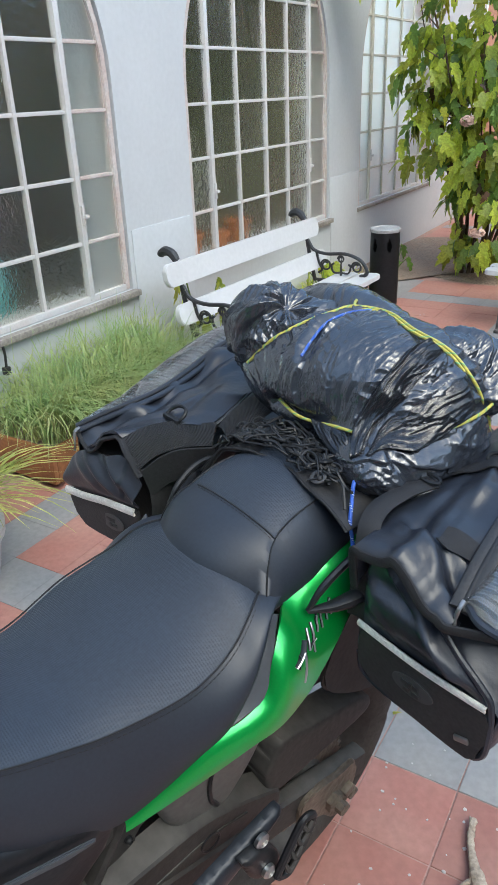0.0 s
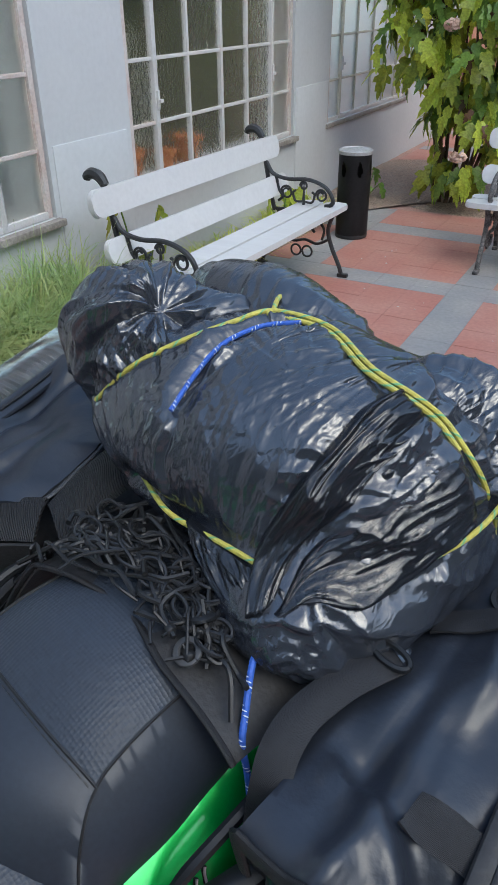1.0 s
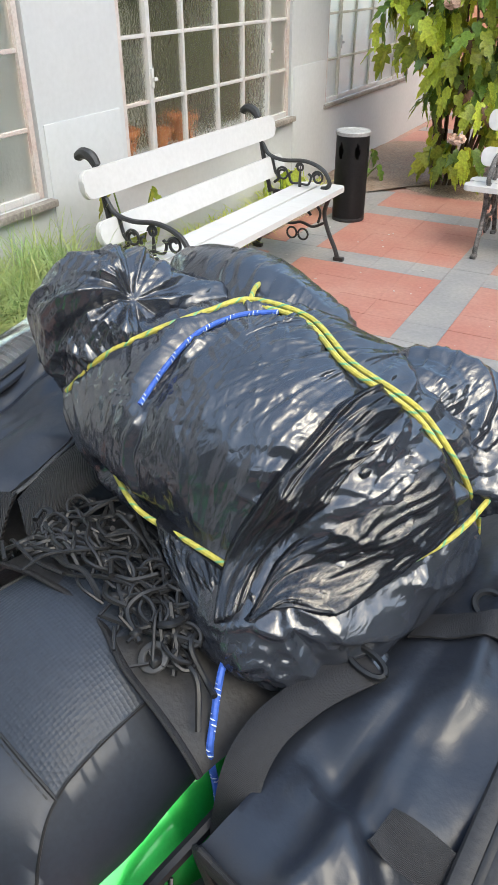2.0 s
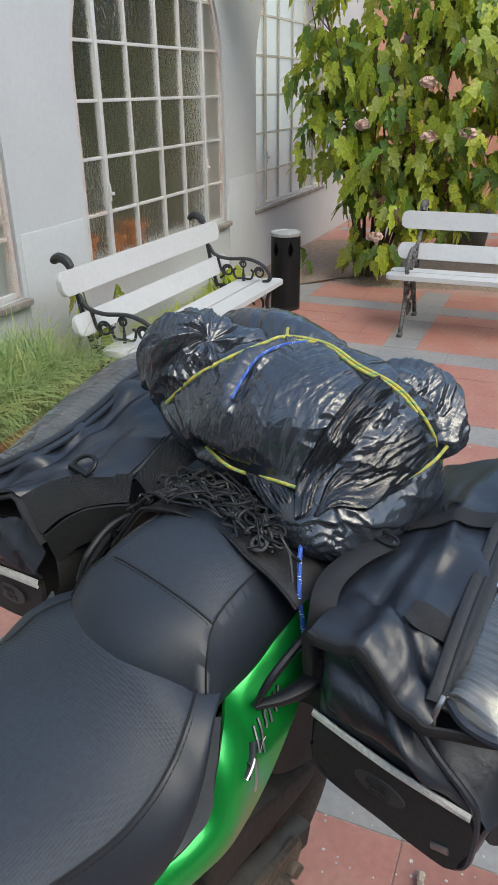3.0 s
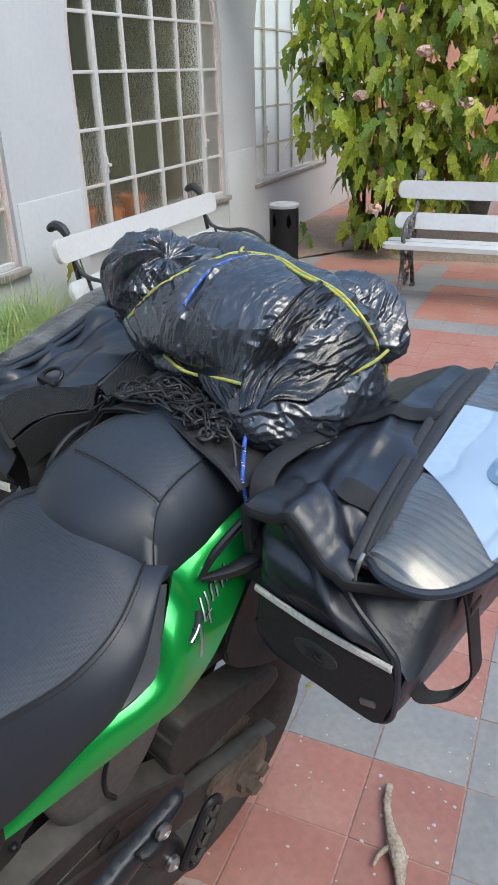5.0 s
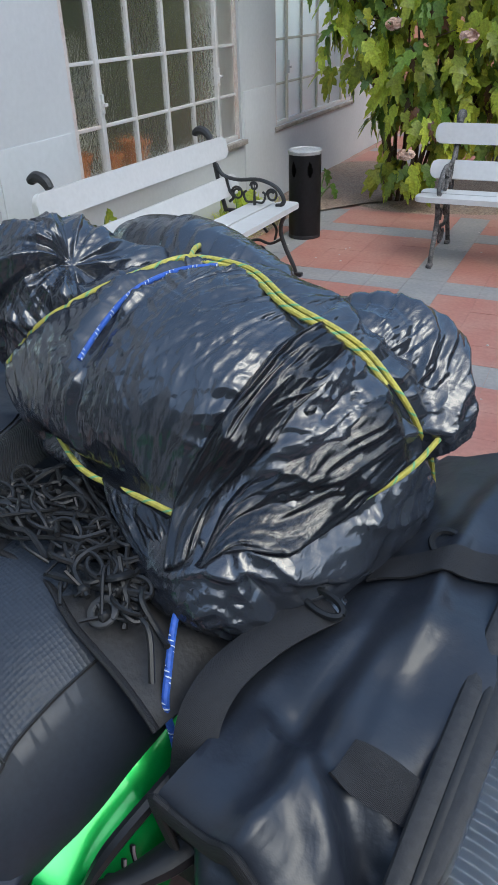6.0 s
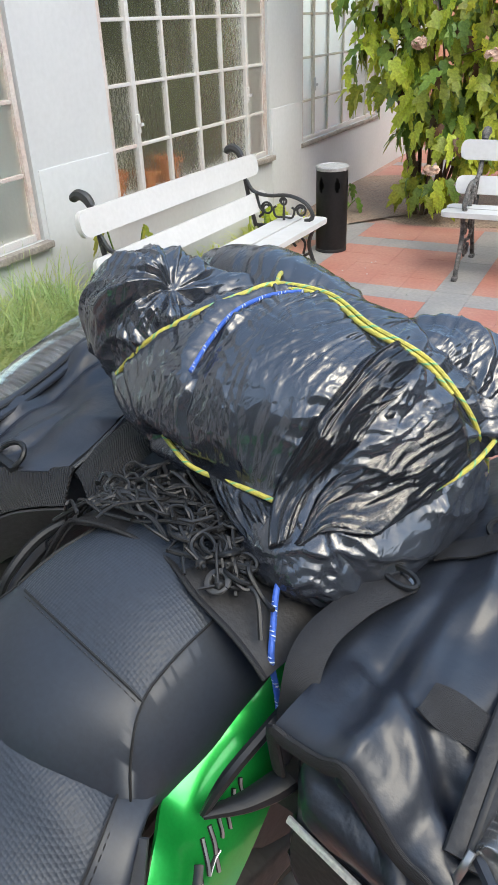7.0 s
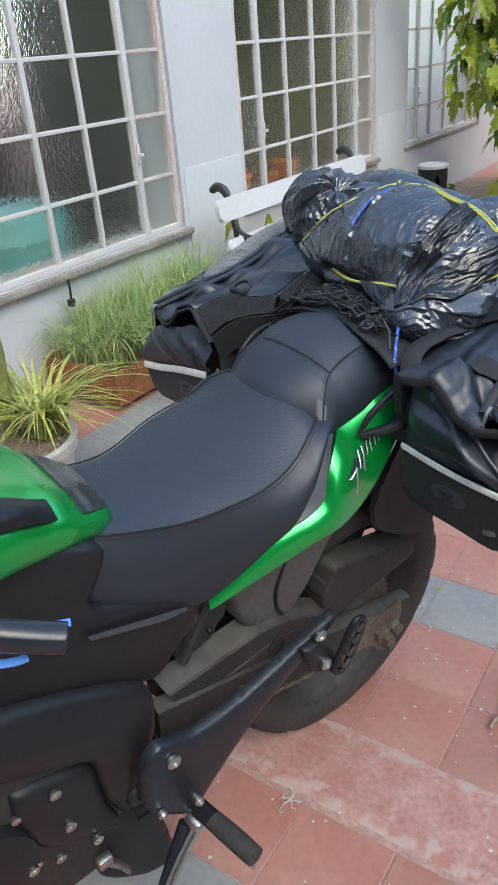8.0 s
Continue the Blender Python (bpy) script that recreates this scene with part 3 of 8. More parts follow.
def window(index, c):
    """An arched steel casement window: frame, bars, latches and single panes."""
    w = thing("window_%d" % index, pose(GX, c, 0), "arched white steel window with peeling paint and textured panes", "window", kind="structure")
    r = ARCH_R - 0.012
    # outer frame along the opening
    bm = bmesh.new()
    line = [(0.0, -r, 0.52), (0.0, -r, 1.0), (0.0, -r, ARCH_C)]
    line += [(0.0, -r * math.cos(math.pi * k / 24), ARCH_C + r * math.sin(math.pi * k / 24)) for k in range(1, 24)]
    line += [(0.0, r, ARCH_C), (0.0, r, 1.0), (0.0, r, 0.52)]
    rings = []
    for x, y, z in line:
        s = 1 - 0.028 / r
        inner = (y * s, ARCH_C + (z - ARCH_C) * s) if z > ARCH_C else (y * s, z)
        rings.append([(-0.018, y, z), (0.018, y, z), (0.018, *inner), (-0.018, *inner)])
    loft(bm, rings)
    part("window_frame", bm, STEEL_WORN, w, "peeling pinkish-white frame", smooth=False)
    # upright and level bars
    for k, y in enumerate(COLS[1:-1]):
        wide = (0.021 if k in (0, 4) else (0.016 if k == 2 else 0.012)) * (0.6 if index == 3 else 0.78)
        bm = bmesh.new()
        top = ARCH_C + math.sqrt(max(r * r - y * y, 0)) - 0.01
        box(bm, (-0.014, y - wide, 0.525), (0.016 if k not in (0, 4) else 0.022, y + wide, top), 0.004)
        part("glazing_bar", bm, STEEL_DIM if index == 3 else STEEL, w)
    for k, z in enumerate(ROWS_Z[1:-1]):
        half = r if z < ARCH_C else math.sqrt(max(r * r - (z - ARCH_C) ** 2, 0))
        for a, b, mat in ((-half + 0.01, COLS[1], STEEL_WORN if k < 1 else STEEL), (COLS[1], COLS[5], STEEL), (COLS[5], half - 0.01, STEEL_WORN if index == 1 or k > 2 else STEEL)):
            if b - a < 0.03:
                continue
            bm = bmesh.new()
            box(bm, (-0.011, a, z - 0.0085), (0.012, b, z + 0.0085), 0.003)
            part("glazing_bar", bm, STEEL_DIM if index == 3 else mat, w)
    bm = bmesh.new()
    box(bm, (-0.016, -r + 0.02, 0.517), (0.018, r - 0.02, 0.548), 0.004)
    part("bottom_rail", bm, STEEL, w)
    # latches on the casement stiles
    for y, z in ((COLS[1], 0.905), (COLS[5], 0.93)):
        bm = bmesh.new()
        box(bm, (0.020, y - 0.009, z - 0.045), (0.034, y + 0.009, z + 0.045), 0.004)
        box(bm, (0.030, y - 0.006, z - 0.012), (0.046, y + 0.022, z + 0.004), 0.003)
        part("latch", bm, STEEL, w)
    # sill
    bm = bmesh.new()
    box(bm, (-0.03, -ARCH_R - 0.03, 0.482), (0.070 if index < 3 else 0.045, ARCH_R + 0.02, 0.514), 0.007)
    part("window_sill", bm, SILL, w, "weathered grey sill")
    # panes
    for i, (y0, y1) in enumerate(zip(COLS, COLS[1:])):
        for j, (z0, z1) in enumerate(zip(ROWS_Z, ROWS_Z[1:])):
            if z0 > ARCH_C and ARCH_C + math.sqrt(max(r * r - min(abs(y0), abs(y1)) ** 2, 0)) < z0 + 0.03:
                continue
            n = 6 if z1 > ARCH_C + 0.1 else 1
            up = []
            for q in range(n + 1):
                y = y1 + (y0 - y1) * q / n
                lim = ARCH_C + math.sqrt(max(r * r - y * y, 0)) - 0.006
                up.append((y, max(min(z1 - 0.003, lim), z0 + 0.004)))
            bm = bmesh.new()
            plate(bm, [(y0 + 0.002, z0 + 0.003), (y1 - 0.002, z0 + 0.003)] + [(min(max(y, y0 + 0.002), y1 - 0.002), z) for y, z in up], "x", -0.002, 0.004)
            pale = i == 5 or (index == 3)
            ob = part("pane", bm, GLASS_PALE if pale else GLASS_DARK, w, smooth=False)
            ob.visible_shadow = False
    return w


for index, c in enumerate(CENTRES):
    window(index + 1, c)
window(4, -0.315)

# added rooms: a dim one with far openings, a roofless pale one beyond the partition
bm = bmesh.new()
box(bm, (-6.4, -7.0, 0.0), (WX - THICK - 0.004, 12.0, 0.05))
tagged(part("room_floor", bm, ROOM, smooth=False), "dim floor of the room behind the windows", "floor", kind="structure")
bm = bmesh.new()
box(bm, (-6.4, -7.0, 3.3), (WX - THICK - 0.004, 5.3, 3.42))
tagged(part("ceiling", bm, ROOM_LIGHT, smooth=False), "plain ceiling of the room behind the windows", "ceiling", kind="structure")
# the last wall, low and pale, is there to brighten window 3
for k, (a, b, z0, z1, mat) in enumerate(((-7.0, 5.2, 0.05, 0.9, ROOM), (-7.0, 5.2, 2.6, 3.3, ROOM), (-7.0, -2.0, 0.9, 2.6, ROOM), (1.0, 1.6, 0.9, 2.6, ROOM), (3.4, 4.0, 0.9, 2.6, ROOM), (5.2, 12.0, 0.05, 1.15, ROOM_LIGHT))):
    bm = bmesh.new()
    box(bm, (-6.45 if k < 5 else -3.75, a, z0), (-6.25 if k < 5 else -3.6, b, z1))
    tagged(part("room_wall_%d" % (k + 1), bm, mat, smooth=False), "added inner wall, left open so that daylight reaches the panes", "wall", kind="structure")
# the middle one keeps sky light out of the dim room
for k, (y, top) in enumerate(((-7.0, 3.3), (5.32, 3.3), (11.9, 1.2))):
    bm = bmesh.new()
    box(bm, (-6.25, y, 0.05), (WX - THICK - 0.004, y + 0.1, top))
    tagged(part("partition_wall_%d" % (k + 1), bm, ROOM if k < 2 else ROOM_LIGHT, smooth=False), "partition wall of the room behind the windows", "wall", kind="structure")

# walls that close the courtyard; east and south are added unseen to cut side light
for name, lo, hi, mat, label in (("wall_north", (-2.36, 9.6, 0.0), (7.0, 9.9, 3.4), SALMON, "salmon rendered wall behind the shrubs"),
                                 ("wall_east", (7.0, -7.0, 0.0), (7.3, 9.9, 4.6), ROOM, "added unseen wall that holds back low sky light"),
                                 ("wall_south", (-2.36, -4.8, 0.0), (7.3, -4.5, 4.8), ROOM, "added unseen wall that holds back low sky light")):
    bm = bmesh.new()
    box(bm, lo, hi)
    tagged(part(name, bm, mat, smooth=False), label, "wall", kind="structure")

# soil bed along the wall and round the shrub
def soil_bed(name, outline, label, high):
    bm = bmesh.new()
    cx, cy = np.mean(outline, axis=0)
    n = 48
    line = curve(outline + [outline[0]], n)[:-1]
    rings = []
    for s in (1.0, 0.96, 0.8, 0.5, 0.2):
        ring = []
        for k, (x, y) in enumerate(line):
            px, py = cx + (x - cx) * s, cy + (y - cy) * s
            jitter = 0.02 * noise.noise((px * 6, py * 6, 1.3)) if s == 1.0 else 0
            z = -0.004 if s == 1.0 else high * (1 - s) ** 0.3 + 0.018 * noise.noise((px * 7, py * 7, 4.0))
            ring.append((px + jitter, py + jitter, z))
        rings.append(ring)
    loft(bm, rings, caps=True)
    return tagged(part(name, bm, SOIL), label, "soil", kind="structure")


soil_bed("soil_bed_1", [(-2.36, 5.55), (-2.02, 5.55), (-1.98, 6.1), (-1.60, 5.92), (-1.30, 5.86), (-0.6, 6.0), (0.3, 6.2), (0.3, 7.4), (-1.2, 7.6), (-2.36, 7.6)],
         "bare brown soil round the foot of the shrub", 0.015)
soil_bed("soil_bed_2", [(-2.365, 2.95), (-2.06, 2.95), (-2.05, 4.0), (-2.05, 5.6), (-2.365, 5.6)], "narrow strip of soil along the foot of the wall", 0.03)


# ---------------------------------------------------------------- benches and bin
def slat(bm, x0, x1, y0, y1, z0, z1, r, m=None):
    """A board along x with rounded corners at its ends; (y, z) are its low and high edge."""
    w = math.hypot(y1 - y0, z1 - z0)
    outline = []
    for cx, cw, a0 in ((x1 - r, w - r, 0), (x0 + r, w - r, 90), (x0 + r, r, 180), (x1 - r, r, 270)):
        outline += [(cx + r * math.cos(radians(a0 + 15 * k)), cw + r * math.sin(radians(a0 + 15 * k))) for k in range(7)]
    verts = plate(bm, outline, "z", -0.014, 0.028, 0.004)
    made = list({v for v in bm.verts if v.is_valid})
    ang = math.atan2(z1 - z0, y1 - y0)
    turn = Matrix.Translation((0, y0, z0)) @ Matrix.Rotation(ang, 4, "X")
    bmesh.ops.transform(bm, matrix=turn, verts=made)


def garden_bench(m, iron, label):
    b = thing("garden_bench", m, label, "bench", "white courtyard benches")
    half = 0.78
    for name, y0, z0, y1, z1, r in (("seat_slat", 0.010, 0.360, 0.140, 0.356, 0.035), ("seat_slat", 0.156, 0.356, 0.285, 0.352, 0.035),
                                    ("back_slat", 0.392, 0.402, 0.422, 0.502, 0.040), ("back_slat", 0.458, 0.584, 0.478, 0.694, 0.040)):
        bm = bmesh.new()
        slat(bm, -half, half, y0, y1, z0, z1, r)
        part(name, bm, BENCH_WHITE, b)
    for side in (-1, 1):
        x = side * 0.655
        bm = bmesh.new()

        def bar(points, r, n=18, flat=0.8, taper=None):
            tube(bm, [(x, y, z) for y, z in points], r, 8, n, flat, taper)
        bar([(-0.02, 0.0), (0.0, 0.06), (0.05, 0.16), (0.075, 0.25), (0.05, 0.335)], 0.014)                # front leg
        bar([(0.495, 0.0), (0.47, 0.07), (0.41, 0.16), (0.37, 0.25), (0.385, 0.335)], 0.014)              # back leg
        for y in (-0.02, 0.495):                                                                      # feet
            box(bm, (x - 0.016, y - 0.035, 0.0), (x + 0.016, y + 0.025, 0.022), 0.007)
        bar([(0.03, 0.338), (0.2, 0.334), (0.40, 0.330)], 0.012)                                           # seat rail
        bar([(0.065, 0.20), (0.14, 0.165), (0.215, 0.18), (0.29, 0.165), (0.385, 0.20)], 0.010)            # stretcher
        bar([(0.11, 0.19), (0.10, 0.25), (0.14, 0.29), (0.18, 0.26), (0.155, 0.225)], 0.009)               # scrolls under the seat
        bar([(0.33, 0.19), (0.34, 0.25), (0.30, 0.29), (0.26, 0.26), (0.285, 0.225)], 0.009)
        bar([(0.41, 0.32), (0.446, 0.46), (0.474, 0.60), (0.497, 0.70), (0.530, 0.742)], 0.014)             # upright
        bar([(0.490, 0.695), (0.512, 0.725), (0.545, 0.738), (0.575, 0.728), (0.585, 0.712)], 0.024, 14, 0.9, lambda t: 0.62 + 0.45 * math.sin(math.pi * min(1, 0.15 + t * 0.75)))                              # curled finial
        bar([(0.462, 0.57), (0.42, 0.515), (0.33, 0.495), (0.2, 0.502), (0.10, 0.470), (0.055, 0.410), (0.075, 0.375)], 0.013, 30)   # arm
        bar([(0.10, 0.375), (0.06, 0.385), (0.05, 0.41)], 0.012, 10)
        for cy, cz, q in ((0.125, 0.425, 0.034), (0.335, 0.425, 0.036), (0.232, 0.468, 0.022)):              # scrolls under the arm
            bar([(cy + q * (1 - 0.035 * k) * math.cos(0.62 * k), cz + q * (1 - 0.035 * k) * math.sin(0.62 * k)) for k in range(15)], 0.0075, 40)
        for cy, cz, q in ((0.20, 0.115, 0.030), (0.27, 0.115, 0.030)):
            bar([(cy + q * math.cos(0.62 * k), cz + q * math.sin(0.62 * k)) for k in range(11)], 0.007, 30)
        bar([(0.40, 0.50), (0.385, 0.44), (0.36, 0.40), (0.385, 0.375)], 0.010)                            # inner scroll
        bar([(0.23, 0.362), (0.23, 0.41), (0.23, 0.475)], 0.010, 12, 0.8, lambda t: 1.0 if t < 0.5 else 1.6 - 1.3 * t)  # trident
        bar([(0.23, 0.385), (0.18, 0.385), (0.165, 0.425), (0.18, 0.44)], 0.008)
        bar([(0.23, 0.385), (0.28, 0.385), (0.295, 0.425), (0.28, 0.44)], 0.008)
        part("side_frame", bm, iron, b, "scrolled black cast-iron frame")
    return b


garden_bench(pose(-1.535, 3.615, 0, 0, 0, 88.2), IRON, "white slatted garden bench with black scrolled iron ends by the wall")
garden_bench(pose(-0.19, 4.70, 0, 0, 0, 1.0), IRON_WORN, "white slatted garden bench with flaking black iron ends before the shrub")


def litter_bin(m):
    b = thing("litter_bin", m, "black cylindrical litter bin with oval holes and grey ash tray", "bin")
    bm = bmesh.new()
    n, rows, r, top = 72, 44, 0.102, 0.522
    ring = [[bm.verts.new((r * math.cos(2 * math.pi * k / n), r * math.sin(2 * math.pi * k / n), 0.012 + (top - 0.012) * j / rows)) for k in range(n)] for j in range(rows + 1)]
    for j in range(rows):
        for k in range(n):
            z = 0.012 + (top - 0.012) * (j + 0.5) / rows
            a = ((k + 0.5) / n * 6 + 0.35) % 1.0 - 0.5
            if (a * 2 * math.pi * r / 6 / 0.0165) ** 2 + ((z - 0.425) / 0.046) ** 2 < 1:
                continue
            bm.faces.new((ring[j][k], ring[j][(k + 1) % n], ring[j + 1][(k + 1) % n], ring[j + 1][k]))
    bmesh.ops.solidify(bm, geom=list(bm.faces), thickness=0.004)
    part("body", bm, BIN_BLACK, b)
    bm = bmesh.new()
    lathe(bm, [(0.092, 0.0), (0.103, 0.002), (0.104, 0.02), (0.098, 0.024), (0.0, 0.024)], 48)
    part("base", bm, BIN_BLACK, b)
    bm = bmesh.new()
    lathe(bm, [(0.094, 0.505), (0.106, 0.512), (0.107, 0.530), (0.100, 0.536), (0.092, 0.528), (0.06, 0.531), (0.02, 0.545), (0.0, 0.546)], 48)
    part("ash_tray", bm, BIN_GREY, b, "dull grey metal ash tray top")
    return b


litter_bin(pose(-1.755, 5.055, 0))

# ---------------------------------------------------------------- plants
def blade(bm, root, away, length, width, droop, up=1.0, steps=5):
    """A long narrow leaf that arches over."""
    d = Vector((math.cos(away), math.sin(away), 0))
    side = Vector((-d.y, d.x, 0))
    rows = []
    for k in range(steps + 1):
        t = k / steps
        p = Vector(root) + d * (length * (droop * t * t + 0.12 * t)) + Vector((0, 0, up * length * (t - 0.62 * droop * t * t * t)))
        w = width * (1 - t**2.2) * (0.6 + 0.4 * min(1, t * 4)) + 0.0003
        rows.append((bm.verts.new(p - side * w), bm.verts.new(p + side * w)))
    for a, b in zip(rows, rows[1:]):
        bm.faces.new((a[0], a[1], b[1], b[0]))


def crate(m, lx, ly, h):
    c = thing("planter_box", m, "rusty brown wooden planter box filled with long grass", "planter")
    t = 0.022
    for lo, hi in (((0, 0, 0.03), (lx, t, h)), ((0, ly - t, 0.03), (lx, ly, h)), ((0, t, 0.03), (t, ly - t, h)), ((lx - t, t, 0.03), (lx, ly - t, h))):
        bm = bmesh.new()
        box(bm, lo, hi, 0.004)
        part("board", bm, WOOD_BROWN, c)
    for x, y in ((0.05, 0.06), (lx - 0.09, 0.06), (0.05, ly - 0.12), (lx - 0.09, ly - 0.12)):
        bm = bmesh.new()
        box(bm, (x, y, 0.0), (x + 0.05, y + 0.07, 0.03), 0.004)
        part("foot", bm, WOOD_BROWN, c)
    bm = bmesh.new()
    n = 12
    rows = [[(t + (lx - 2 * t) * i / n, t + (ly - 2 * t) * j / n, h - 0.03 + 0.012 * noise.noise((i * 0.7, j * 0.7, 2))) for j in range(n + 1)] for i in range(n + 1)]
    sheet(bm, rows, 0.04)
    part("soil", bm, SOIL, c, "dark soil")
    return c


crate(pose(-2.352, 1.865, 0, 0, 0, -1.5), 0.455, 1.06, 0.185)
rng = random.Random(4)
bm = bmesh.new()
for k in range(1900):
    y = rng.uniform(1.90, 2.90)
    x = rng.uniform(-2.32, -1.93)
    near = min(1.0, (y - 1.85) / 0.3)
    blade(bm, (x, y, 0.16), rng.uniform(0, 6.283), rng.uniform(0.22, 0.44) * (0.75 + 0.25 * near), rng.uniform(0.0020, 0.0042), rng.choice((0.25, 0.4, 0.6, 0.85, 1.0)))
for k in range(380):     # loose blades that lean out over the rim
    blade(bm, (rng.uniform(-2.08, -1.92), rng.uniform(1.9, 2.9), 0.17), rng.uniform(-0.9, 0.9), rng.uniform(0.28, 0.46), rng.uniform(0.0022, 0.004), rng.choice((0.6, 0.85, 1.05)))
for k in range(60):     # seed stalks
    blade(bm, (rng.uniform(-2.3, -1.95), rng.uniform(2.0, 2.95), 0.16), rng.uniform(0, 6.28), rng.uniform(0.38, 0.50), 0.0011, 0.2)
tagged(part("grass", bm, GRASS), "dense tuft of long blue-green grass in the planter", "grass", kind="stuff")
bm = bmesh.new()
for k in range(420):    # a dry tuft past the planter's end
    blade(bm, (rng.uniform(-2.25, -1.90), rng.uniform(2.65, 3.12), 0.06), rng.uniform(0, 6.28), rng.uniform(0.18, 0.36), 0.002, rng.choice((0.3, 0.6, 0.9)))
tagged(part("dry_grass", bm, STRIPED), "straw-coloured dry grass beside the bench", "grass", kind="stuff")

pot = thing("plant_pot", pose(-1.80, 1.22, 0), "round pale concrete pot with a cactus and a striped plant", "pot")
bm = bmesh.new()
lathe(bm, [(0.16, 0.0), (0.185, 0.02), (0.21, 0.16), (0.225, 0.165), (0.228, 0.20), (0.205, 0.205), (0.195, 0.175), (0.0, 0.172)], 40)
part("body", bm, CONCRETE, pot)
bm = bmesh.new()
bmesh.ops.create_circle(bm, cap_ends=True, radius=0.196, segments=32)
for v in bm.verts:
    v.co.z = 0.183
part("soil", bm, SOIL, pot, "dry soil")


def striped_plant(m):
    p = thing("striped_plant", m, "arching cream and green striped leaves of a spider plant", "plant")
    r = random.Random(8)
    for k in range(160):
        bm = bmesh.new()
        blade(bm, (r.uniform(-0.05, 0.05), r.uniform(-0.05, 0.05), 0), r.uniform(0, 6.283), r.uniform(0.24, 0.44), r.uniform(0.005, 0.0085), r.uniform(0.6, 1.1), r.uniform(0.75, 1.0), 7)
        part("leaf", bm, STRIPED, p)
    return p


striped_plant(pose(-1.74, 1.33, 0.19))


def cactus(m):
    c = thing("cactus", m, "tall olive-green ribbed cactus stem", "cactus")
    bm = bmesh.new()
    rings = []
    for k in range(31):
        t = k / 30
        w = 0.030 + 0.022 * max(0.0, math.sin(math.pi * (t - 0.40) / 0.62)) if t > 0.4 else 0.030
        w *= math.sqrt(max(0.0, 1 - max(0, (t - 0.92) / 0.082) ** 2)) if t > 0.92 else 1
        ring = []
        for a in range(20):
            ang = 2 * math.pi * a / 20
            rr = (w + 0.001) * (1 + 0.16 * math.cos(4 * ang))
            ring.append((0.02 * math.sin(3 * t) + rr * math.cos(ang), -0.06 * t * t + rr * math.sin(ang), 0.58 * t))
        rings.append(ring)
    loft(bm, rings)
    part("stem", bm, CACTUS, c)
    return c


cactus(pose(-1.865, 1.27, 0.175))


def leaf_mesh(name, mat, size, seed):
    """A drooping leaf: long, pointed, with toothed side lobes and a folded midrib."""
    r = random.Random(seed)
    half = [(0.04, 0.0), (0.20, -0.07), (0.34, 0.06), (0.40, 0.22), (0.24, 0.29), (0.44, 0.42), (0.50, 0.58), (0.26, 0.54), (0.27, 0.68), (0.24, 0.82), (0.13, 0.78), (0.10, 0.92), (0.0, 1.06)]
    bm = bmesh.new()

    def put(x, y):
        z = 0.20 * abs(x) - 0.34 * y * y - 0.25 * x * x + 0.02 * math.sin(14 * y + 5 * abs(x))
        return bm.verts.new((x * size, y * size, z * size))
    ribs = [put(0, y) for y in (0.0, 0.26, 0.52, 0.78)]
    for s in (1, -1):
        k = r.uniform(0.52, 0.72)
        rim = [put(s * x * k * r.uniform(0.94, 1.06), y) for x, y in half[:-1]]
        tip = put(0, 1.06) if s > 0 else tip
        rim.append(tip)
        owner = [0, 0, 0, 1, 1, 1, 2, 2, 2, 3, 3, 3, 3]
        for q in range(len(rim) - 1):
            f = [ribs[owner[q]], rim[q], rim[q + 1]]
            bm.faces.new(f if s > 0 else f[::-1])
            if owner[q + 1] != owner[q]:
                f = [ribs[owner[q]], rim[q + 1], ribs[owner[q + 1]]]
                bm.faces.new(f if s > 0 else f[::-1])
    return finish(name, bm, mat, True, 80)


LEAVES = [leaf_mesh("leaf", LEAF_GREEN, 0.18, 1), leaf_mesh("leaf", LEAF_GREEN, 0.205, 2), leaf_mesh("leaf", LEAF_DARK, 0.185, 3),
          leaf_mesh("leaf", LEAF_DARK, 0.14, 4), leaf_mesh("leaf", LEAF_YELLOW, 0.135, 5), leaf_mesh("leaf", LEAF_BROWN, 0.12, 6)]


def hang(p, centre, r, spread=1.0):
    """The pose of a leaf that hangs from p, its face turned outwards and up."""
    out = Vector((p[0] - centre[0], p[1] - centre[1], 0))
    out = out.normalized() if out.length > 1e-3 else Vector((0, -1, 0))
    face = (out + Vector((r.uniform(-1.1, 1.1), r.uniform(-0.8, 0.6) - 0.2, r.uniform(0.0, 1.35))) * spread).normalized()
    tip = Vector((r.uniform(-0.75, 0.75), r.uniform(-0.4, 0.4), -1)) + out * r.uniform(0.0, 0.5)
    tip = (tip - face * tip.dot(face)).normalized()
    side = tip.cross(face)
    k = r.uniform(0.72, 1.18)
    return Matrix.Translation(p) @ Matrix((side * k, tip * k, face * k)).transposed().to_4x4()


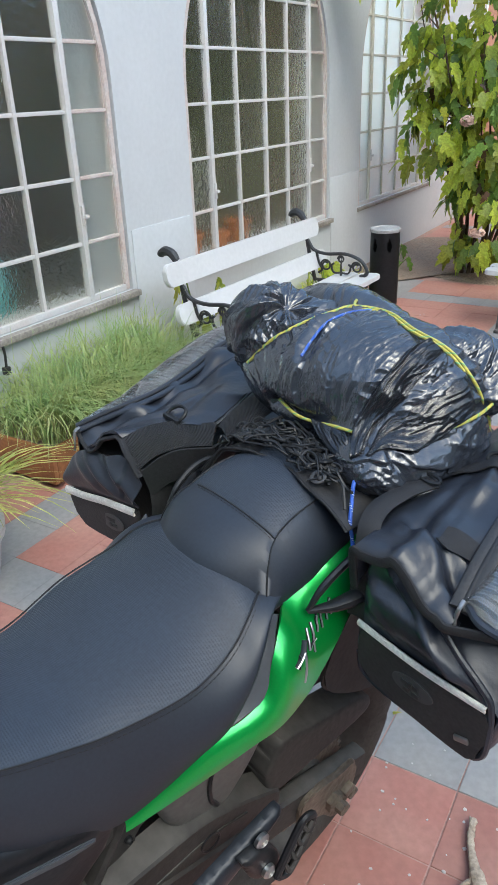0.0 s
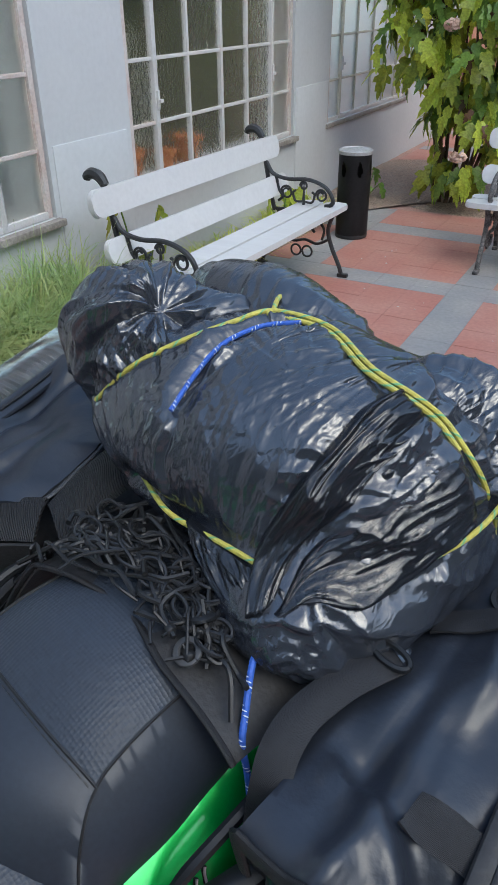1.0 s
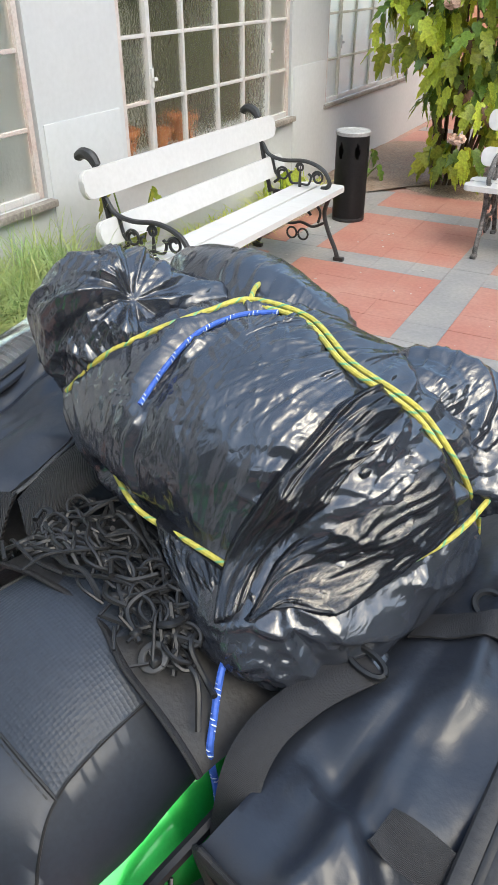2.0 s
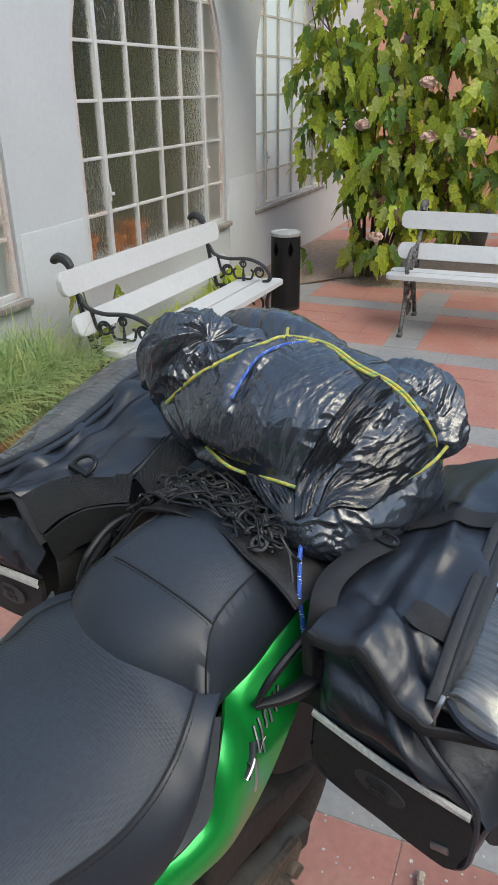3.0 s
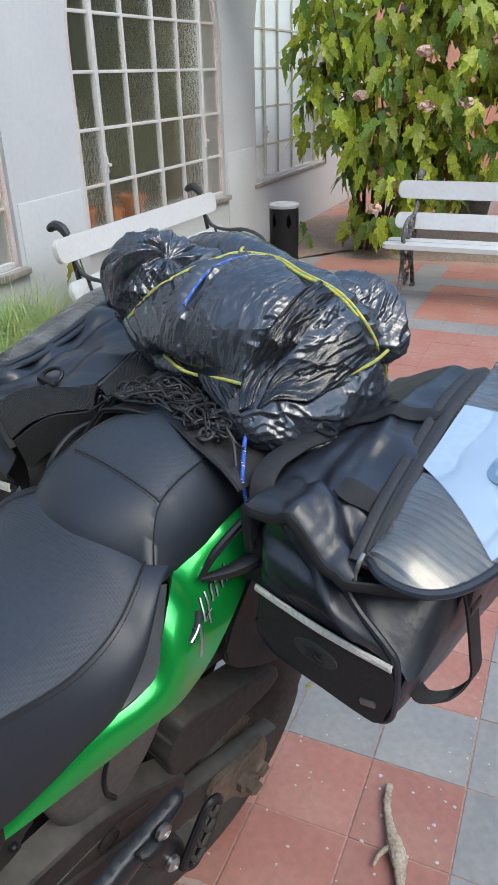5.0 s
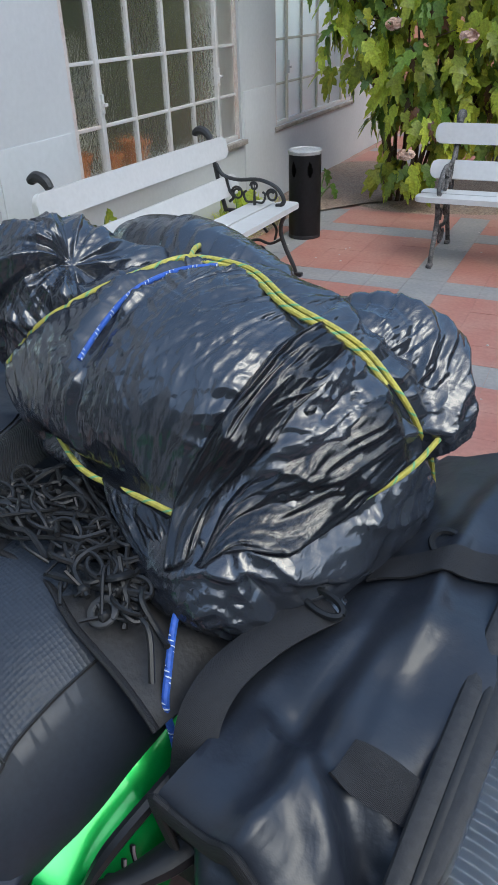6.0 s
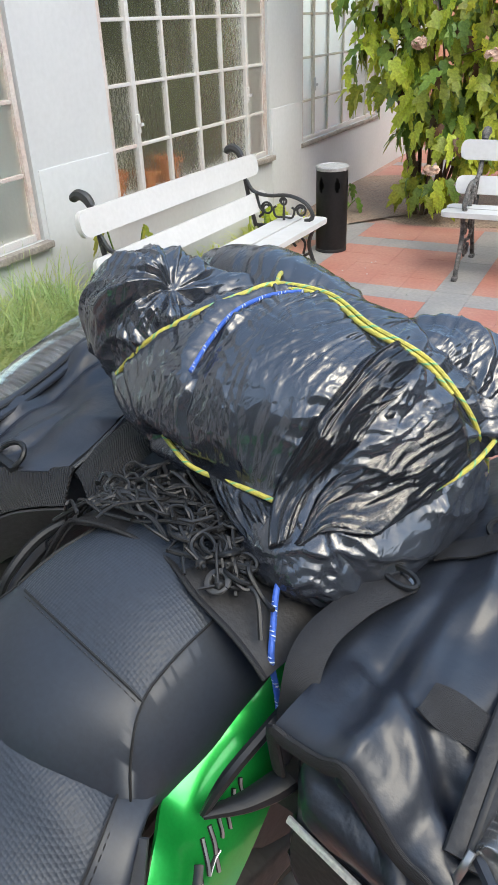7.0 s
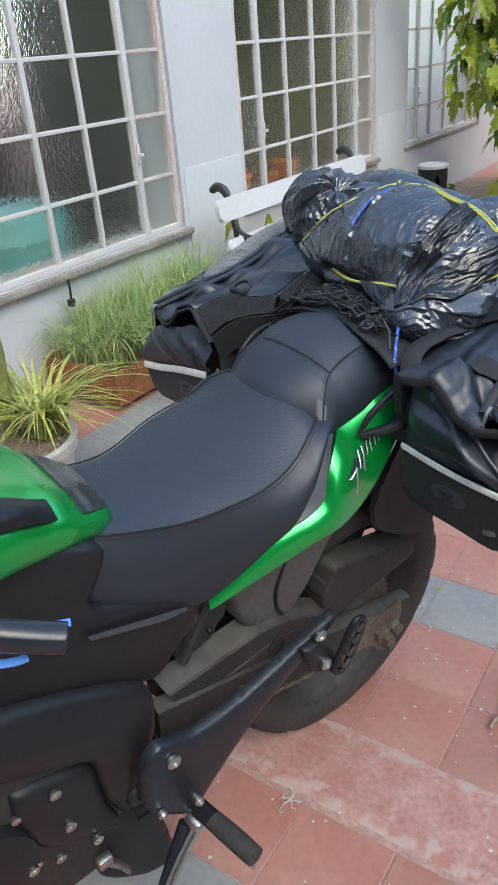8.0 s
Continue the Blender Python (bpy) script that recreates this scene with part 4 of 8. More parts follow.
def shrub(name, m, blobs, stems, counts, singles, label, seed, mix):
    """A shrub: bent stems, single lobed leaves on the side that is seen, and the rest of the crown joined."""
    s = thing(name, m, label, "shrub")
    r = random.Random(seed)
    for k, (root, top) in enumerate(stems):
        bm = bmesh.new()
        a, b = Vector(root), Vector(top)
        mid = a.lerp(b, 0.5) + Vector((r.uniform(-0.12, 0.12), r.uniform(-0.1, 0.1), 0.1))
        tube(bm, [a, a.lerp(mid, 0.5) + Vector((r.uniform(-0.04, 0.04), 0, 0)), mid, b], 0.022 * r.uniform(0.6, 1.1), 7, 16, 1.0, lambda t: 1 - 0.72 * t)
        for q in range(4):
            p = mid.lerp(b, r.uniform(0, 0.9))
            tube(bm, [p, p + Vector((r.uniform(-0.2, 0.2), r.uniform(-0.25, 0.05), r.uniform(0.0, 0.15)))], 0.006, 5, 5, 1.0, lambda t: 1 - 0.6 * t)
        part("stem", bm, BARK, s)
    pts = []
    for (c, rad), n in zip(blobs, counts):
        for k in range(n // 3):      # whorls of leaves round the ends of twigs
            d = Vector((r.gauss(0, 1), r.gauss(0, 1), r.gauss(0, 1))).normalized()
            q = r.uniform(0.35, 1.0) ** 0.5
            lump = 1 + 0.30 * noise.noise(Vector((d.x * 1.7 + c[0], d.y * 1.7 + c[1], d.z * 2.2 + c[2])))
            p = Vector((c[0] + d.x * rad[0] * q * lump, c[1] + d.y * rad[1] * q * lump, max(0.22, c[2] + d.z * rad[2] * q * lump)))
            turn = r.uniform(0, 6.28)
            for w in range(r.choice((3, 4, 5))):
                e = Vector((math.cos(turn + w * 1.5), math.sin(turn + w * 1.5), 0)) * r.uniform(0.02, 0.09)
                e.z = r.uniform(-0.03, 0.03)
                pts.append((p + e, (p.x - 0.4 * (p.x - c[0]), p.y - 0.4 * (p.y - c[1])), q))
    front = sorted(pts, key=lambda v: v[0].y - 0.25 * v[2])[: singles]
    chosen = {id(v) for v in front}
    for v in front:
        piece("leaf", LEAVES[r.choices(range(6), mix)[0]], s, hang(v[0], v[1], r))
    groups = [bmesh.new() for _ in LEAVES]
    for v in pts:
        if id(v) in chosen:
            continue
        i = r.choices(range(6), mix)[0]
        b = groups[i]
        n0 = len(b.verts)
        b.from_mesh(LEAVES[i])
        b.verts.ensure_lookup_table()
        mt = hang(v[0], v[1], r)
        for w in b.verts[n0:]:
            w.co = mt @ w.co
    for b, me in zip(groups, LEAVES):
        if len(b.verts):
            ob = part("crown", b, me.materials[0], s)
            ob["kind"] = "stuff"
        else:
            b.free()
    return s


BASE = (-1.45, 6.25)
stems = [((BASE[0] + 0.10 * math.cos(k * 2.4), BASE[1] + 0.10 * math.sin(k * 2.4), 0.0), (BASE[0] + 0.75 * math.cos(k * 2.4) * (0.4 + 0.05 * k), BASE[1] + 0.35 * math.sin(k * 2.4), 1.5 + 0.12 * (k % 5))) for k in range(11)]
flowering = shrub("flowering_shrub", pose(0, 0, 0),
      [((-1.28, 6.20, 1.28), (0.52, 0.48, 0.80)), ((-0.72, 6.25, 1.45), (0.75, 0.50, 0.85)), ((-1.78, 6.05, 1.55), (0.30, 0.28, 0.32)),
       ((-1.15, 6.30, 2.15), (0.85, 0.55, 0.60)), ((-1.72, 6.0, 1.08), (0.28, 0.22, 0.25)), ((-1.35, 6.0, 0.50), (0.36, 0.28, 0.36)), ((-1.85, 5.5, 2.32), (0.42, 0.25, 0.24)),
       ((-0.15, 6.5, 1.75), (0.75, 0.55, 0.75)), ((-0.95, 6.2, 0.85), (0.34, 0.28, 0.48))],
      stems, (340, 380, 100, 320, 80, 90, 120, 270, 170), 290, "tall shrub with large lobed green and yellowing leaves", 3, (32, 22, 18, 11, 10, 7))
for k, (x, y, z) in enumerate(((-0.98, 5.68, 1.45), (-0.95, 5.70, 1.11), (-1.28, 5.70, 0.42), (-1.43, 5.75, 1.18), (-0.69, 5.72, 1.13), (-1.55, 5.75, 2.08))):
    bm = bmesh.new()
    r = random.Random(k)
    for q in range(26):
        d = Vector((r.gauss(0, 1), r.gauss(0, 1), r.gauss(0, 0.8))).normalized()
        c = d * 0.042
        u = d.orthogonal().normalized()
        w = d.cross(u)
        vs = [bm.verts.new(c + (u * math.cos(a) + w * math.sin(a)) * 0.021 + d * 0.006 * (j % 2)) for j, a in enumerate(2 * math.pi * i / 6 for i in range(6))]
        mid = bm.verts.new(c - d * 0.006)
        for j in range(6):
            bm.faces.new((mid, vs[j], vs[(j + 1) % 6]))
    ob = part("flower_head", bm, PETAL, flowering)
    ob.matrix_world = pose(x, y, z) @ Matrix.Diagonal((1.2, 1.1, 0.8, 1))
    ob["label"] = "drooping head of faded pink flowers"

shrub("low_shrub", pose(0, 0, 0), [((0.75, 6.7, 0.9), (0.8, 0.5, 0.9)), ((1.6, 6.9, 1.3), (0.9, 0.6, 1.2))],
      [((0.6, 6.8, 0.0), (0.5, 6.6, 1.2)), ((0.9, 6.8, 0.0), (1.1, 6.7, 1.5)), ((1.5, 6.9, 0.0), (1.6, 6.8, 1.9))], (260, 260), 60,
      "dense green shrub beyond the far bench", 11, (30, 20, 30, 14, 5, 1))
bm = bmesh.new()
lathe(bm, [(0.15, 0.0), (0.17, 0.02), (0.23, 0.34), (0.25, 0.36), (0.25, 0.42), (0.22, 0.425), (0.205, 0.38), (0.0, 0.375)], 40)
ob = part("stone_planter", bm, STONE_POT)
ob.matrix_world = pose(-0.80, 7.40, 0) @ Matrix.Diagonal((0.85, 0.85, 1.0, 1))
tagged(ob, "dark weathered stone planter standing beyond the bench", "planter")
bm = bmesh.new()
rng = random.Random(21)
for k in range(330):
    blade(bm, (-0.80 + rng.uniform(-0.14, 0.14), 7.40 + rng.uniform(-0.14, 0.14), 0.37), rng.uniform(0, 6.28), rng.uniform(0.14, 0.34), 0.004, rng.choice((0.4, 0.7, 0.95)))
tagged(part("fine_foliage", bm, LEAF_GREEN), "fine green foliage growing in the stone planter", "foliage", kind="stuff")


def broad_plant(x, y, h, n, seed, mat):
    p = thing("border_plant", pose(x, y, 0.0), "small broad-leaved green plant at the foot of the wall", "plant", "plants along the wall")
    r = random.Random(seed)
    for k in range(n):
        a, up = r.uniform(0, 6.283), r.uniform(0.35, 1.0) * h
        bm = bmesh.new()
        tip = Vector((0.10 * math.cos(a), 0.10 * math.sin(a), up))
        tube(bm, [(0, 0, 0), (tip.x * 0.5, tip.y * 0.5, up * 0.6), tip], 0.004, 5, 6)
        stalk = part("stalk", bm, LEAF_DARK, p)
        lf = piece("leaf", LEAVES[mat[k % len(mat)]], p, hang(tip, (0, 0), r))
    return p


broad_plant(-2.16, 3.33, 0.56, 9, 1, (0, 4))
broad_plant(-2.18, 4.95, 0.30, 8, 2, (0, 1))
bm = bmesh.new()
rng = random.Random(31)
for k in range(1100):
    y = rng.choice((rng.uniform(3.9, 4.5), rng.uniform(4.6, 5.4)))
    blade(bm, (rng.uniform(-2.30, -2.05), y, 0.0), rng.uniform(0, 6.28), rng.uniform(0.10, 0.26), 0.0035, rng.choice((0.4, 0.7, 0.95)))
tagged(part("border_grass", bm, LEAF_GREEN), "low green tufts growing along the foot of the wall", "grass", kind="stuff")
broad_plant(-2.02, 6.02, 0.22, 7, 5, (2, 3))

# things behind the glass
for k, (y, z, s) in enumerate(((3.80, 0.55, 1.0), (4.36, 0.55, 1.0), (4.15, 0.55, 0.7))):
    bm = bmesh.new()
    lathe(bm, [(0.055 * s, 0.0), (0.08 * s, 0.12 * s), (0.09 * s, 0.12 * s), (0.092 * s, 0.15 * s), (0.08 * s, 0.15 * s), (0.07 * s, 0.13 * s), (0.0, 0.125 * s)], 28)
    ob = part("flower_pot", bm, TERRACOTTA)
    ob.matrix_world = pose(-2.545, y, 0.515)
    tagged(ob, "terracotta flower pot standing on the inner window sill", "flower pot", "pots on the sill")
bm = bmesh.new()
lathe(bm, [(0.30, 0.0), (0.33, 0.02), (0.34, 0.3), (0.35, 0.32), (0.34, 0.34), (0.34, 0.64), (0.35, 0.66), (0.34, 0.68), (0.33, 0.80), (0.31, 0.82), (0.0, 0.82)], 48)
ob = part("barrel", bm, TURQUOISE)
ob.matrix_world = pose(-3.05, 2.36, 0.05) @ Matrix.Diagonal((0.95, 0.95, 0.80, 1))
tagged(ob, "turquoise plastic barrel standing behind the window", "barrel")
bm = bmesh.new()
box(bm, (WX + 0.001, 2.045, 0.475), (WX + 0.012, 2.065, 0.487), 0.002)
tube(bm, [(WX + 0.068, 2.055, 0.498), (WX + 0.072, 2.055, 0.46), (WX + 0.060, 2.06, 0.40)], 0.007, 8, 10, 0.6)
box(bm, (WX + 0.045, 2.045, 0.37), (WX + 0.072, 2.075, 0.405), 0.006)
tagged(part("window_hook", bm, IRON), "black iron window stay hanging below the sill", "hook")


# ---------------------------------------------------------------- the motorcycle
# its own axes: x to its left, y to its rear, z up; it leans on its side stand
BIKE = pose(-0.446, 0.775, 0, 0, 6, -16.86)
bike = thing("motorcycle", BIKE, "black and metallic green motorcycle leaning on its side stand", "motorcycle")


def flow(y, ys, v):
    """A smooth curve through the values v at ys."""
    line = curve([(p, q, 0) for p, q in zip(ys, v)], 160)
    return float(np.interp(y, line[:, 0], line[:, 1]))


def rider_seat():
    ys = (-0.445, -0.375, -0.31, -0.26, -0.18, -0.13, -0.09, -0.06, -0.03, 0.01)
    sx = (0.070, 0.093, 0.103, 0.114, 0.134, 0.135, 0.128, 0.119, 0.104, 0.08)
    sz = (0.848, 0.831, 0.814, 0.809, 0.820, 0.829, 0.842, 0.862, 0.872, 0.872)
    bx = (0.094, 0.112, 0.120, 0.128, 0.152, 0.164, 0.161, 0.149, 0.130, 0.11)
    bz = (0.728, 0.702, 0.676, 0.660, 0.712, 0.746, 0.786, 0.822, 0.850, 0.858)
    cr = (0.006, 0.008, 0.012, 0.014, 0.020, 0.026, 0.034, 0.032, 0.022, 0.005)
    ny, rings, seam = 64, [], [[], []]
    for k in range(ny + 1):
        y = ys[0] + (ys[-1] - ys[0]) * k / ny
        a, b, c, d, crown = (flow(y, ys, v) for v in (sx, sz, bx, bz, cr))
        left = []
        for t in np.linspace(0, 1, 9):      # skirt, from its lower edge up to the seam
            out = 0.012 * math.sin(math.pi * t)
            left.append((c + (a - c) * t**1.3 + out, d + (b - 0.006 - d) * t))
        top = [(a * (1 - 2 * q / 14), b + crown * (1 - (1 - 2 * q / 14) ** 2) - 0.006 * abs(1 - 2 * q / 14) ** 6) for q in range(15)]
        ring = [(x, y, z) for x, z in left] + [(x, y, z) for x, z in top] + [(-x, y, z) for x, z in left[::-1]]
        rings.append(ring)
        seam[0].append((a + 0.0015, y, b - 0.0035)); seam[1].append((-a - 0.0015, y, b - 0.0035))
    bm = bmesh.new()
    grid = loft(bm, rings, closed=True, caps=True)
    for f in bm.faces:
        f.material_index = 1
        if f.normal is not None:
            pass
    tops = {v for ring in grid for v in ring[9:24]}
    for f in bm.faces:
        if len(f.verts) == 4 and all(v in tops for v in f.verts):
            f.material_index = 0
    ob = part("rider_seat", bm, [VINYL, VINYL_SIDE], bike, "black grained vinyl saddle with piped seams", angle=50)
    for line in seam:
        bm = bmesh.new()
        tube(bm, line[2:-4], 0.0013, 6, 60)
        part("piping", bm, PIPING, ob)
        side = 1 if line[0][0] > 0 else -1
        stitches(line[2:-4], (side * 0.0042, 0, -0.0050), ob)
    return ob


def pillion_seat():
    ys = (-0.024, -0.015, 0.004, 0.024, 0.045, 0.075, 0.13, 0.19, 0.225)
    zt = (0.838, 0.868, 0.903, 0.924, 0.935, 0.943, 0.946, 0.938, 0.900)
    tw = (0.113, 0.110, 0.098, 0.085, 0.082, 0.080, 0.076, 0.068, 0.055)
    bw = (0.117, 0.117, 0.118, 0.119, 0.120, 0.119, 0.115, 0.105, 0.085)
    zb = (0.826, 0.836, 0.842, 0.848, 0.853, 0.860, 0.870, 0.878, 0.885)
    cr = (0.012, 0.026, 0.021, 0.014, 0.016, 0.019, 0.020, 0.018, 0.012)

    ny, rings = 84, []
    for k in range(ny + 1):
        y = ys[0] + (ys[-1] - ys[0]) * (k / ny) ** 1.3
        a, b, c, d, e = (flow(y, ys, v) for v in (tw, zt, bw, zb, cr))
        left = [(c + (a - c) * t**1.6 + 0.005 * math.sin(math.pi * t), d + (b - 0.003 - d) * t) for t in np.linspace(0, 1, 8)]
        top = [(a * (1 - 2 * q / 20), b + e * (1 - abs(1 - 2 * q / 20) ** 2.2) - 0.003 * abs(1 - 2 * q / 20) ** 8) for q in range(21)]
        bow = 0.044 * (1 - min(1.0, max(0.0, (y + 0.024) / 0.048))) + 0.014 * (1 - min(1.0, max(0.0, (y - 0.024) / 0.08)))
        rings.append([(x, y - bow * (1 - min(1, abs(x) / 0.113) ** 2.4), z) for x, z in left + top + [(-x, z) for x, z in left[::-1]]])
    bm = bmesh.new()
    grid = loft(bm, rings, closed=True, caps=True)
    cut = next(k for k, ring in enumerate(rings) if ring[0][1] > 0.0225)
    tops = {v for ring in grid[cut:] for v in ring[8:29]}
    for f in bm.faces:
        f.material_index = 0 if len(f.verts) == 4 and all(v in tops for v in f.verts) else 1
    ob = part("pillion_seat", bm, [VINYL, VINYL_SIDE], bike, "black grained vinyl pillion seat with stitched seams", angle=60)
    front = [Vector(p) + Vector((0, -0.0005, 0.0002)) for p in rings[cut][8:27]]
    bm = bmesh.new()
    tube(bm, front, 0.0014, 6, 60)
    part("piping", bm, PIPING, ob)
    stitches(front, (0, -0.0035, -0.0016), ob)
    for side in (8, 28):
        bm = bmesh.new()
        tube(bm, [Vector(r[side]) + Vector((0, 0, 0.0010)) for r in rings[cut:-8:3]], 0.0014, 6, 30)
        part("piping", bm, PIPING, ob)
        bm = bmesh.new()
        s = 1 if side == 8 else -1
        tube(bm, [Vector(r[side]) + Vector((s * 0.0006, -0.0006, 0.0)) for r in rings[2:cut + 1:2]], 0.0012, 6, 24)
        part("piping", bm, PIPING, ob)
    return ob




def stitches(line, away, parent, step=0.0075):
    """Short raised stitches beside a seam, in one mesh."""
    line = np.array(line, float) + np.array(away)
    arc = np.concatenate([[0], np.cumsum(np.linalg.norm(np.diff(line, axis=0), axis=1))])
    bm = bmesh.new()
    for a in np.arange(0.004, arc[-1] - 0.006, step):
        p, q = (np.array([np.interp(v, arc, line[:, i]) for i in range(3)]) for v in (a, a + step * 0.62))
        tube(bm, [p, (p + q) / 2 + np.array((0, 0, 0.0004)), q], 0.0006, 5, 4)
    ob = part("stitching", bm, PIPING, parent, "row of black stitches")
    ob["kind"] = "stuff"


rider_seat()
pillion_seat()

UPPER = [(0.116, -0.251, 0.652), (0.135, -0.20, 0.698), (0.155, -0.150, 0.738), (0.165, -0.100, 0.752), (0.166, -0.066, 0.772), (0.155, -0.046, 0.815), (0.136, -0.020, 0.840), (0.114, 0.010, 0.842), (0.110, 0.06, 0.858), (0.108, 0.10, 0.872), (0.09, 0.19, 0.890)]
LOWER = [(0.126, -0.257, 0.638), (0.146, -0.203, 0.668), (0.166, -0.150, 0.697), (0.180, -0.10, 0.718), (0.184, -0.065, 0.722), (0.180, -0.03, 0.724), (0.172, 0.018, 0.738), (0.162, 0.07, 0.775), (0.150, 0.12, 0.825), (0.12, 0.19, 0.868)]


def side_panels():
    for s in (1, -1):
        up, low = curve(UPPER, 60), curve(LOWER, 60)
        rows = []
        for a, b in zip(up, low):
            mid = (a + b) / 2
            out = 0.16 * np.linalg.norm(a - b)
            row = []
            for t in np.linspace(0, 1, 11):
                p = a + (b - a) * t
                q = p + np.array((out * math.sin(math.pi * t**0.75), 0, 0))
                row.append((s * q[0] * (1 if s > 0 else 0.8), q[1], q[2]))
            rows.append(row if s > 0 else row[::-1])
        bm = bmesh.new()
        sheet(bm, rows, 0.004)
        ob = part("tail_panel", bm, GREEN, bike, "metallic lime green tail panel", angle=60)
        # slanted silver emblem strokes along the panel
        if s > 0:
            fine = rows

            def skin(y, z):
                near = sorted((p for row in fine for p in row), key=lambda p: (p[1] - y) ** 2 + (p[2] - z) ** 2)[:6]
                return max(p[0] for p in near) + 0.0012
            for y0, z0, y1, z1, w in ((-0.028, 0.797, 0.002, 0.812, 0.0030), (-0.016, 0.806, -0.024, 0.793, 0.0024), (0.001, 0.812, -0.012, 0.762, 0.0018), (0.016, 0.818, 0.008, 0.796, 0.0013), (0.008, 0.796, 0.026, 0.801, 0.0012),
                                      (0.026, 0.820, 0.019, 0.786, 0.0014), (0.036, 0.826, 0.032, 0.806, 0.0013), (0.045, 0.829, 0.041, 0.808, 0.0013), (0.036, 0.826, 0.045, 0.829, 0.0012), (0.055, 0.835, 0.051, 0.815, 0.0013), (0.064, 0.838, 0.060, 0.818, 0.0013)):
                for mat, wide, lift in ((PLASTIC, 1.55, 0.0), (SILVER, 1.0, 0.55 * w)):
                    bm = bmesh.new()
                    line = [(y0 + (y1 - y0) * t, z0 + (z1 - z0) * t) for t in (0, 0.33, 0.67, 1)]
                    tube(bm, [(skin(*q) + lift, *q) for q in line], w * wide, 6, 8, 0.4)
                    part("emblem_stroke", bm, mat, ob, "silver emblem stroke" if mat is SILVER else "dark outline of an emblem stroke")
        # grey infill between seat and panel
        bm = bmesh.new()
        rows = []
        for t in np.linspace(0, 1, 14):
            a = np.array(curve([(0.138, -0.165, 0.728), (0.146, -0.11, 0.766), (0.144, -0.07, 0.805), (0.128, -0.030, 0.852)], 40)[int(t * 40)])
            b = np.array(curve([(0.153, -0.158, 0.735), (0.164, -0.102, 0.754), (0.166, -0.066, 0.776), (0.139, -0.025, 0.858)], 40)[int(t * 40)])
            rows.append([tuple(np.array((s, 1, 1)) * (a + (b - a) * q)) for q in np.linspace(0, 1, 5)])
        sheet(bm, rows if s > 0 else [r[::-1] for r in rows], 0.003)
        part("infill_trim", bm, TRIM_GREY, bike, "dark grey plastic trim")
        # grab handle
        bm = bmesh.new()
        tube(bm, [(s * 0.148, 0.020, 0.842), (s * 0.168, 0.055, 0.846), (s * 0.180, 0.10, 0.856), (s * 0.165, 0.15, 0.872)], 0.0095, 10, 24, 0.8, lambda t: 0.45 + 0.8 * min(1, 2.2 * t))
        tube(bm, [(s * 0.148, 0.020, 0.842), (s * 0.152, 0.042, 0.872), (s * 0.155, 0.085, 0.894), (s * 0.15, 0.14, 0.896)], 0.0055, 8, 24, 1.0, lambda t: 0.6 + 0.4 * min(1, 3 * t))
        part("grab_handle", bm, PLASTIC, bike, "satin black grab handle")


side_panels()


def tank():
    ys = (-0.365, -0.40, -0.45, -0.52, -0.62, -0.75, -0.88, -0.95)
    hw = (0.070, 0.094, 0.118, 0.142, 0.155, 0.150, 0.110, 0.060)
    zt = (0.858, 0.880, 0.920, 0.958, 0.985, 0.990, 0.960, 0.90)
    zb = (0.822, 0.836, 0.858, 0.880, 0.885, 0.880, 0.870, 0.87)

    def at(y, ang, lift=0.0):
        a, b, c = (ease(-y, [-v for v in ys], vals) for vals in (hw, zt, zb))
        cx, cz = math.cos(ang), math.sin(ang)
        x = (a + lift) * math.copysign(abs(cx) ** 0.62, cx)
        return (x, y, c + (b + lift - c) * (0.30 + 0.70 * math.copysign(abs(cz) ** 0.8, cz)))
    bm = bmesh.new()
    loft(bm, [[at(y, -0.35 + (math.pi + 0.7) * q / 31) for q in range(32)] for y in np.linspace(ys[0], ys[-1], 48)])
    t = part("fuel_tank", bm, GREEN, bike, "metallic green fuel tank", angle=60)
    for s in (1, -1):
        bm = bmesh.new()
        rows = [[at(-0.455 - 0.20 * u, (0.50 + 0.62 * v * (0.75 + 0.5 * u)), 0.006 + 0.016 * min(1, 4 * u) * math.sin(math.pi * min(1, 0.15 + 0.85 * v)) ) for v in np.linspace(0, 1, 10)] for u in np.linspace(0, 1, 16)]
        rows = [[(s * p[0], p[1], p[2]) for p in r] for r in rows]
        sheet(bm, rows if s < 0 else [r[::-1] for r in rows], 0.008)
        part("knee_pad", bm, PLASTIC, t, "black plastic knee pad")
    bm = bmesh.new()
    rows = [[at(-0.367 - 0.045 * u, radians(36 + 108 * v), 0.004) for v in np.linspace(0, 1, 14)] for u in np.linspace(0, 1, 10)]
    sheet(bm, [r[::-1] for r in rows], 0.003)
    part("tank_collar", bm, material("glossy_dark_plastic", (0.035, 0.037, 0.04), rough=0.22, vary=0.06, scale=6, fine=90, bump=0.03), t, "glossy dark tank collar")


tank()


def shaped(name, outline, x0, x1, mat, bevel=0.008, label="", parent=None, mirror=False):
    """A moulded cover: an outline in (y, z), from x0 out to x1, with rounded rims."""
    for s in ((1, -1) if mirror else (1,)):
        bm = bmesh.new()
        plate(bm, outline, "x", min(x0, x1), abs(x1 - x0), bevel)
        if s < 0:
            bmesh.ops.transform(bm, matrix=Matrix.Diagonal((-1, 1, 1, 1)), verts=bm.verts)
        part(name, bm, mat, parent or bike, label)


def smooth_outline(points, n=40):
    return [tuple(p) for p in curve([(*q, 0) for q in points] + [(*points[0], 0)], n)[:-1, :2]]


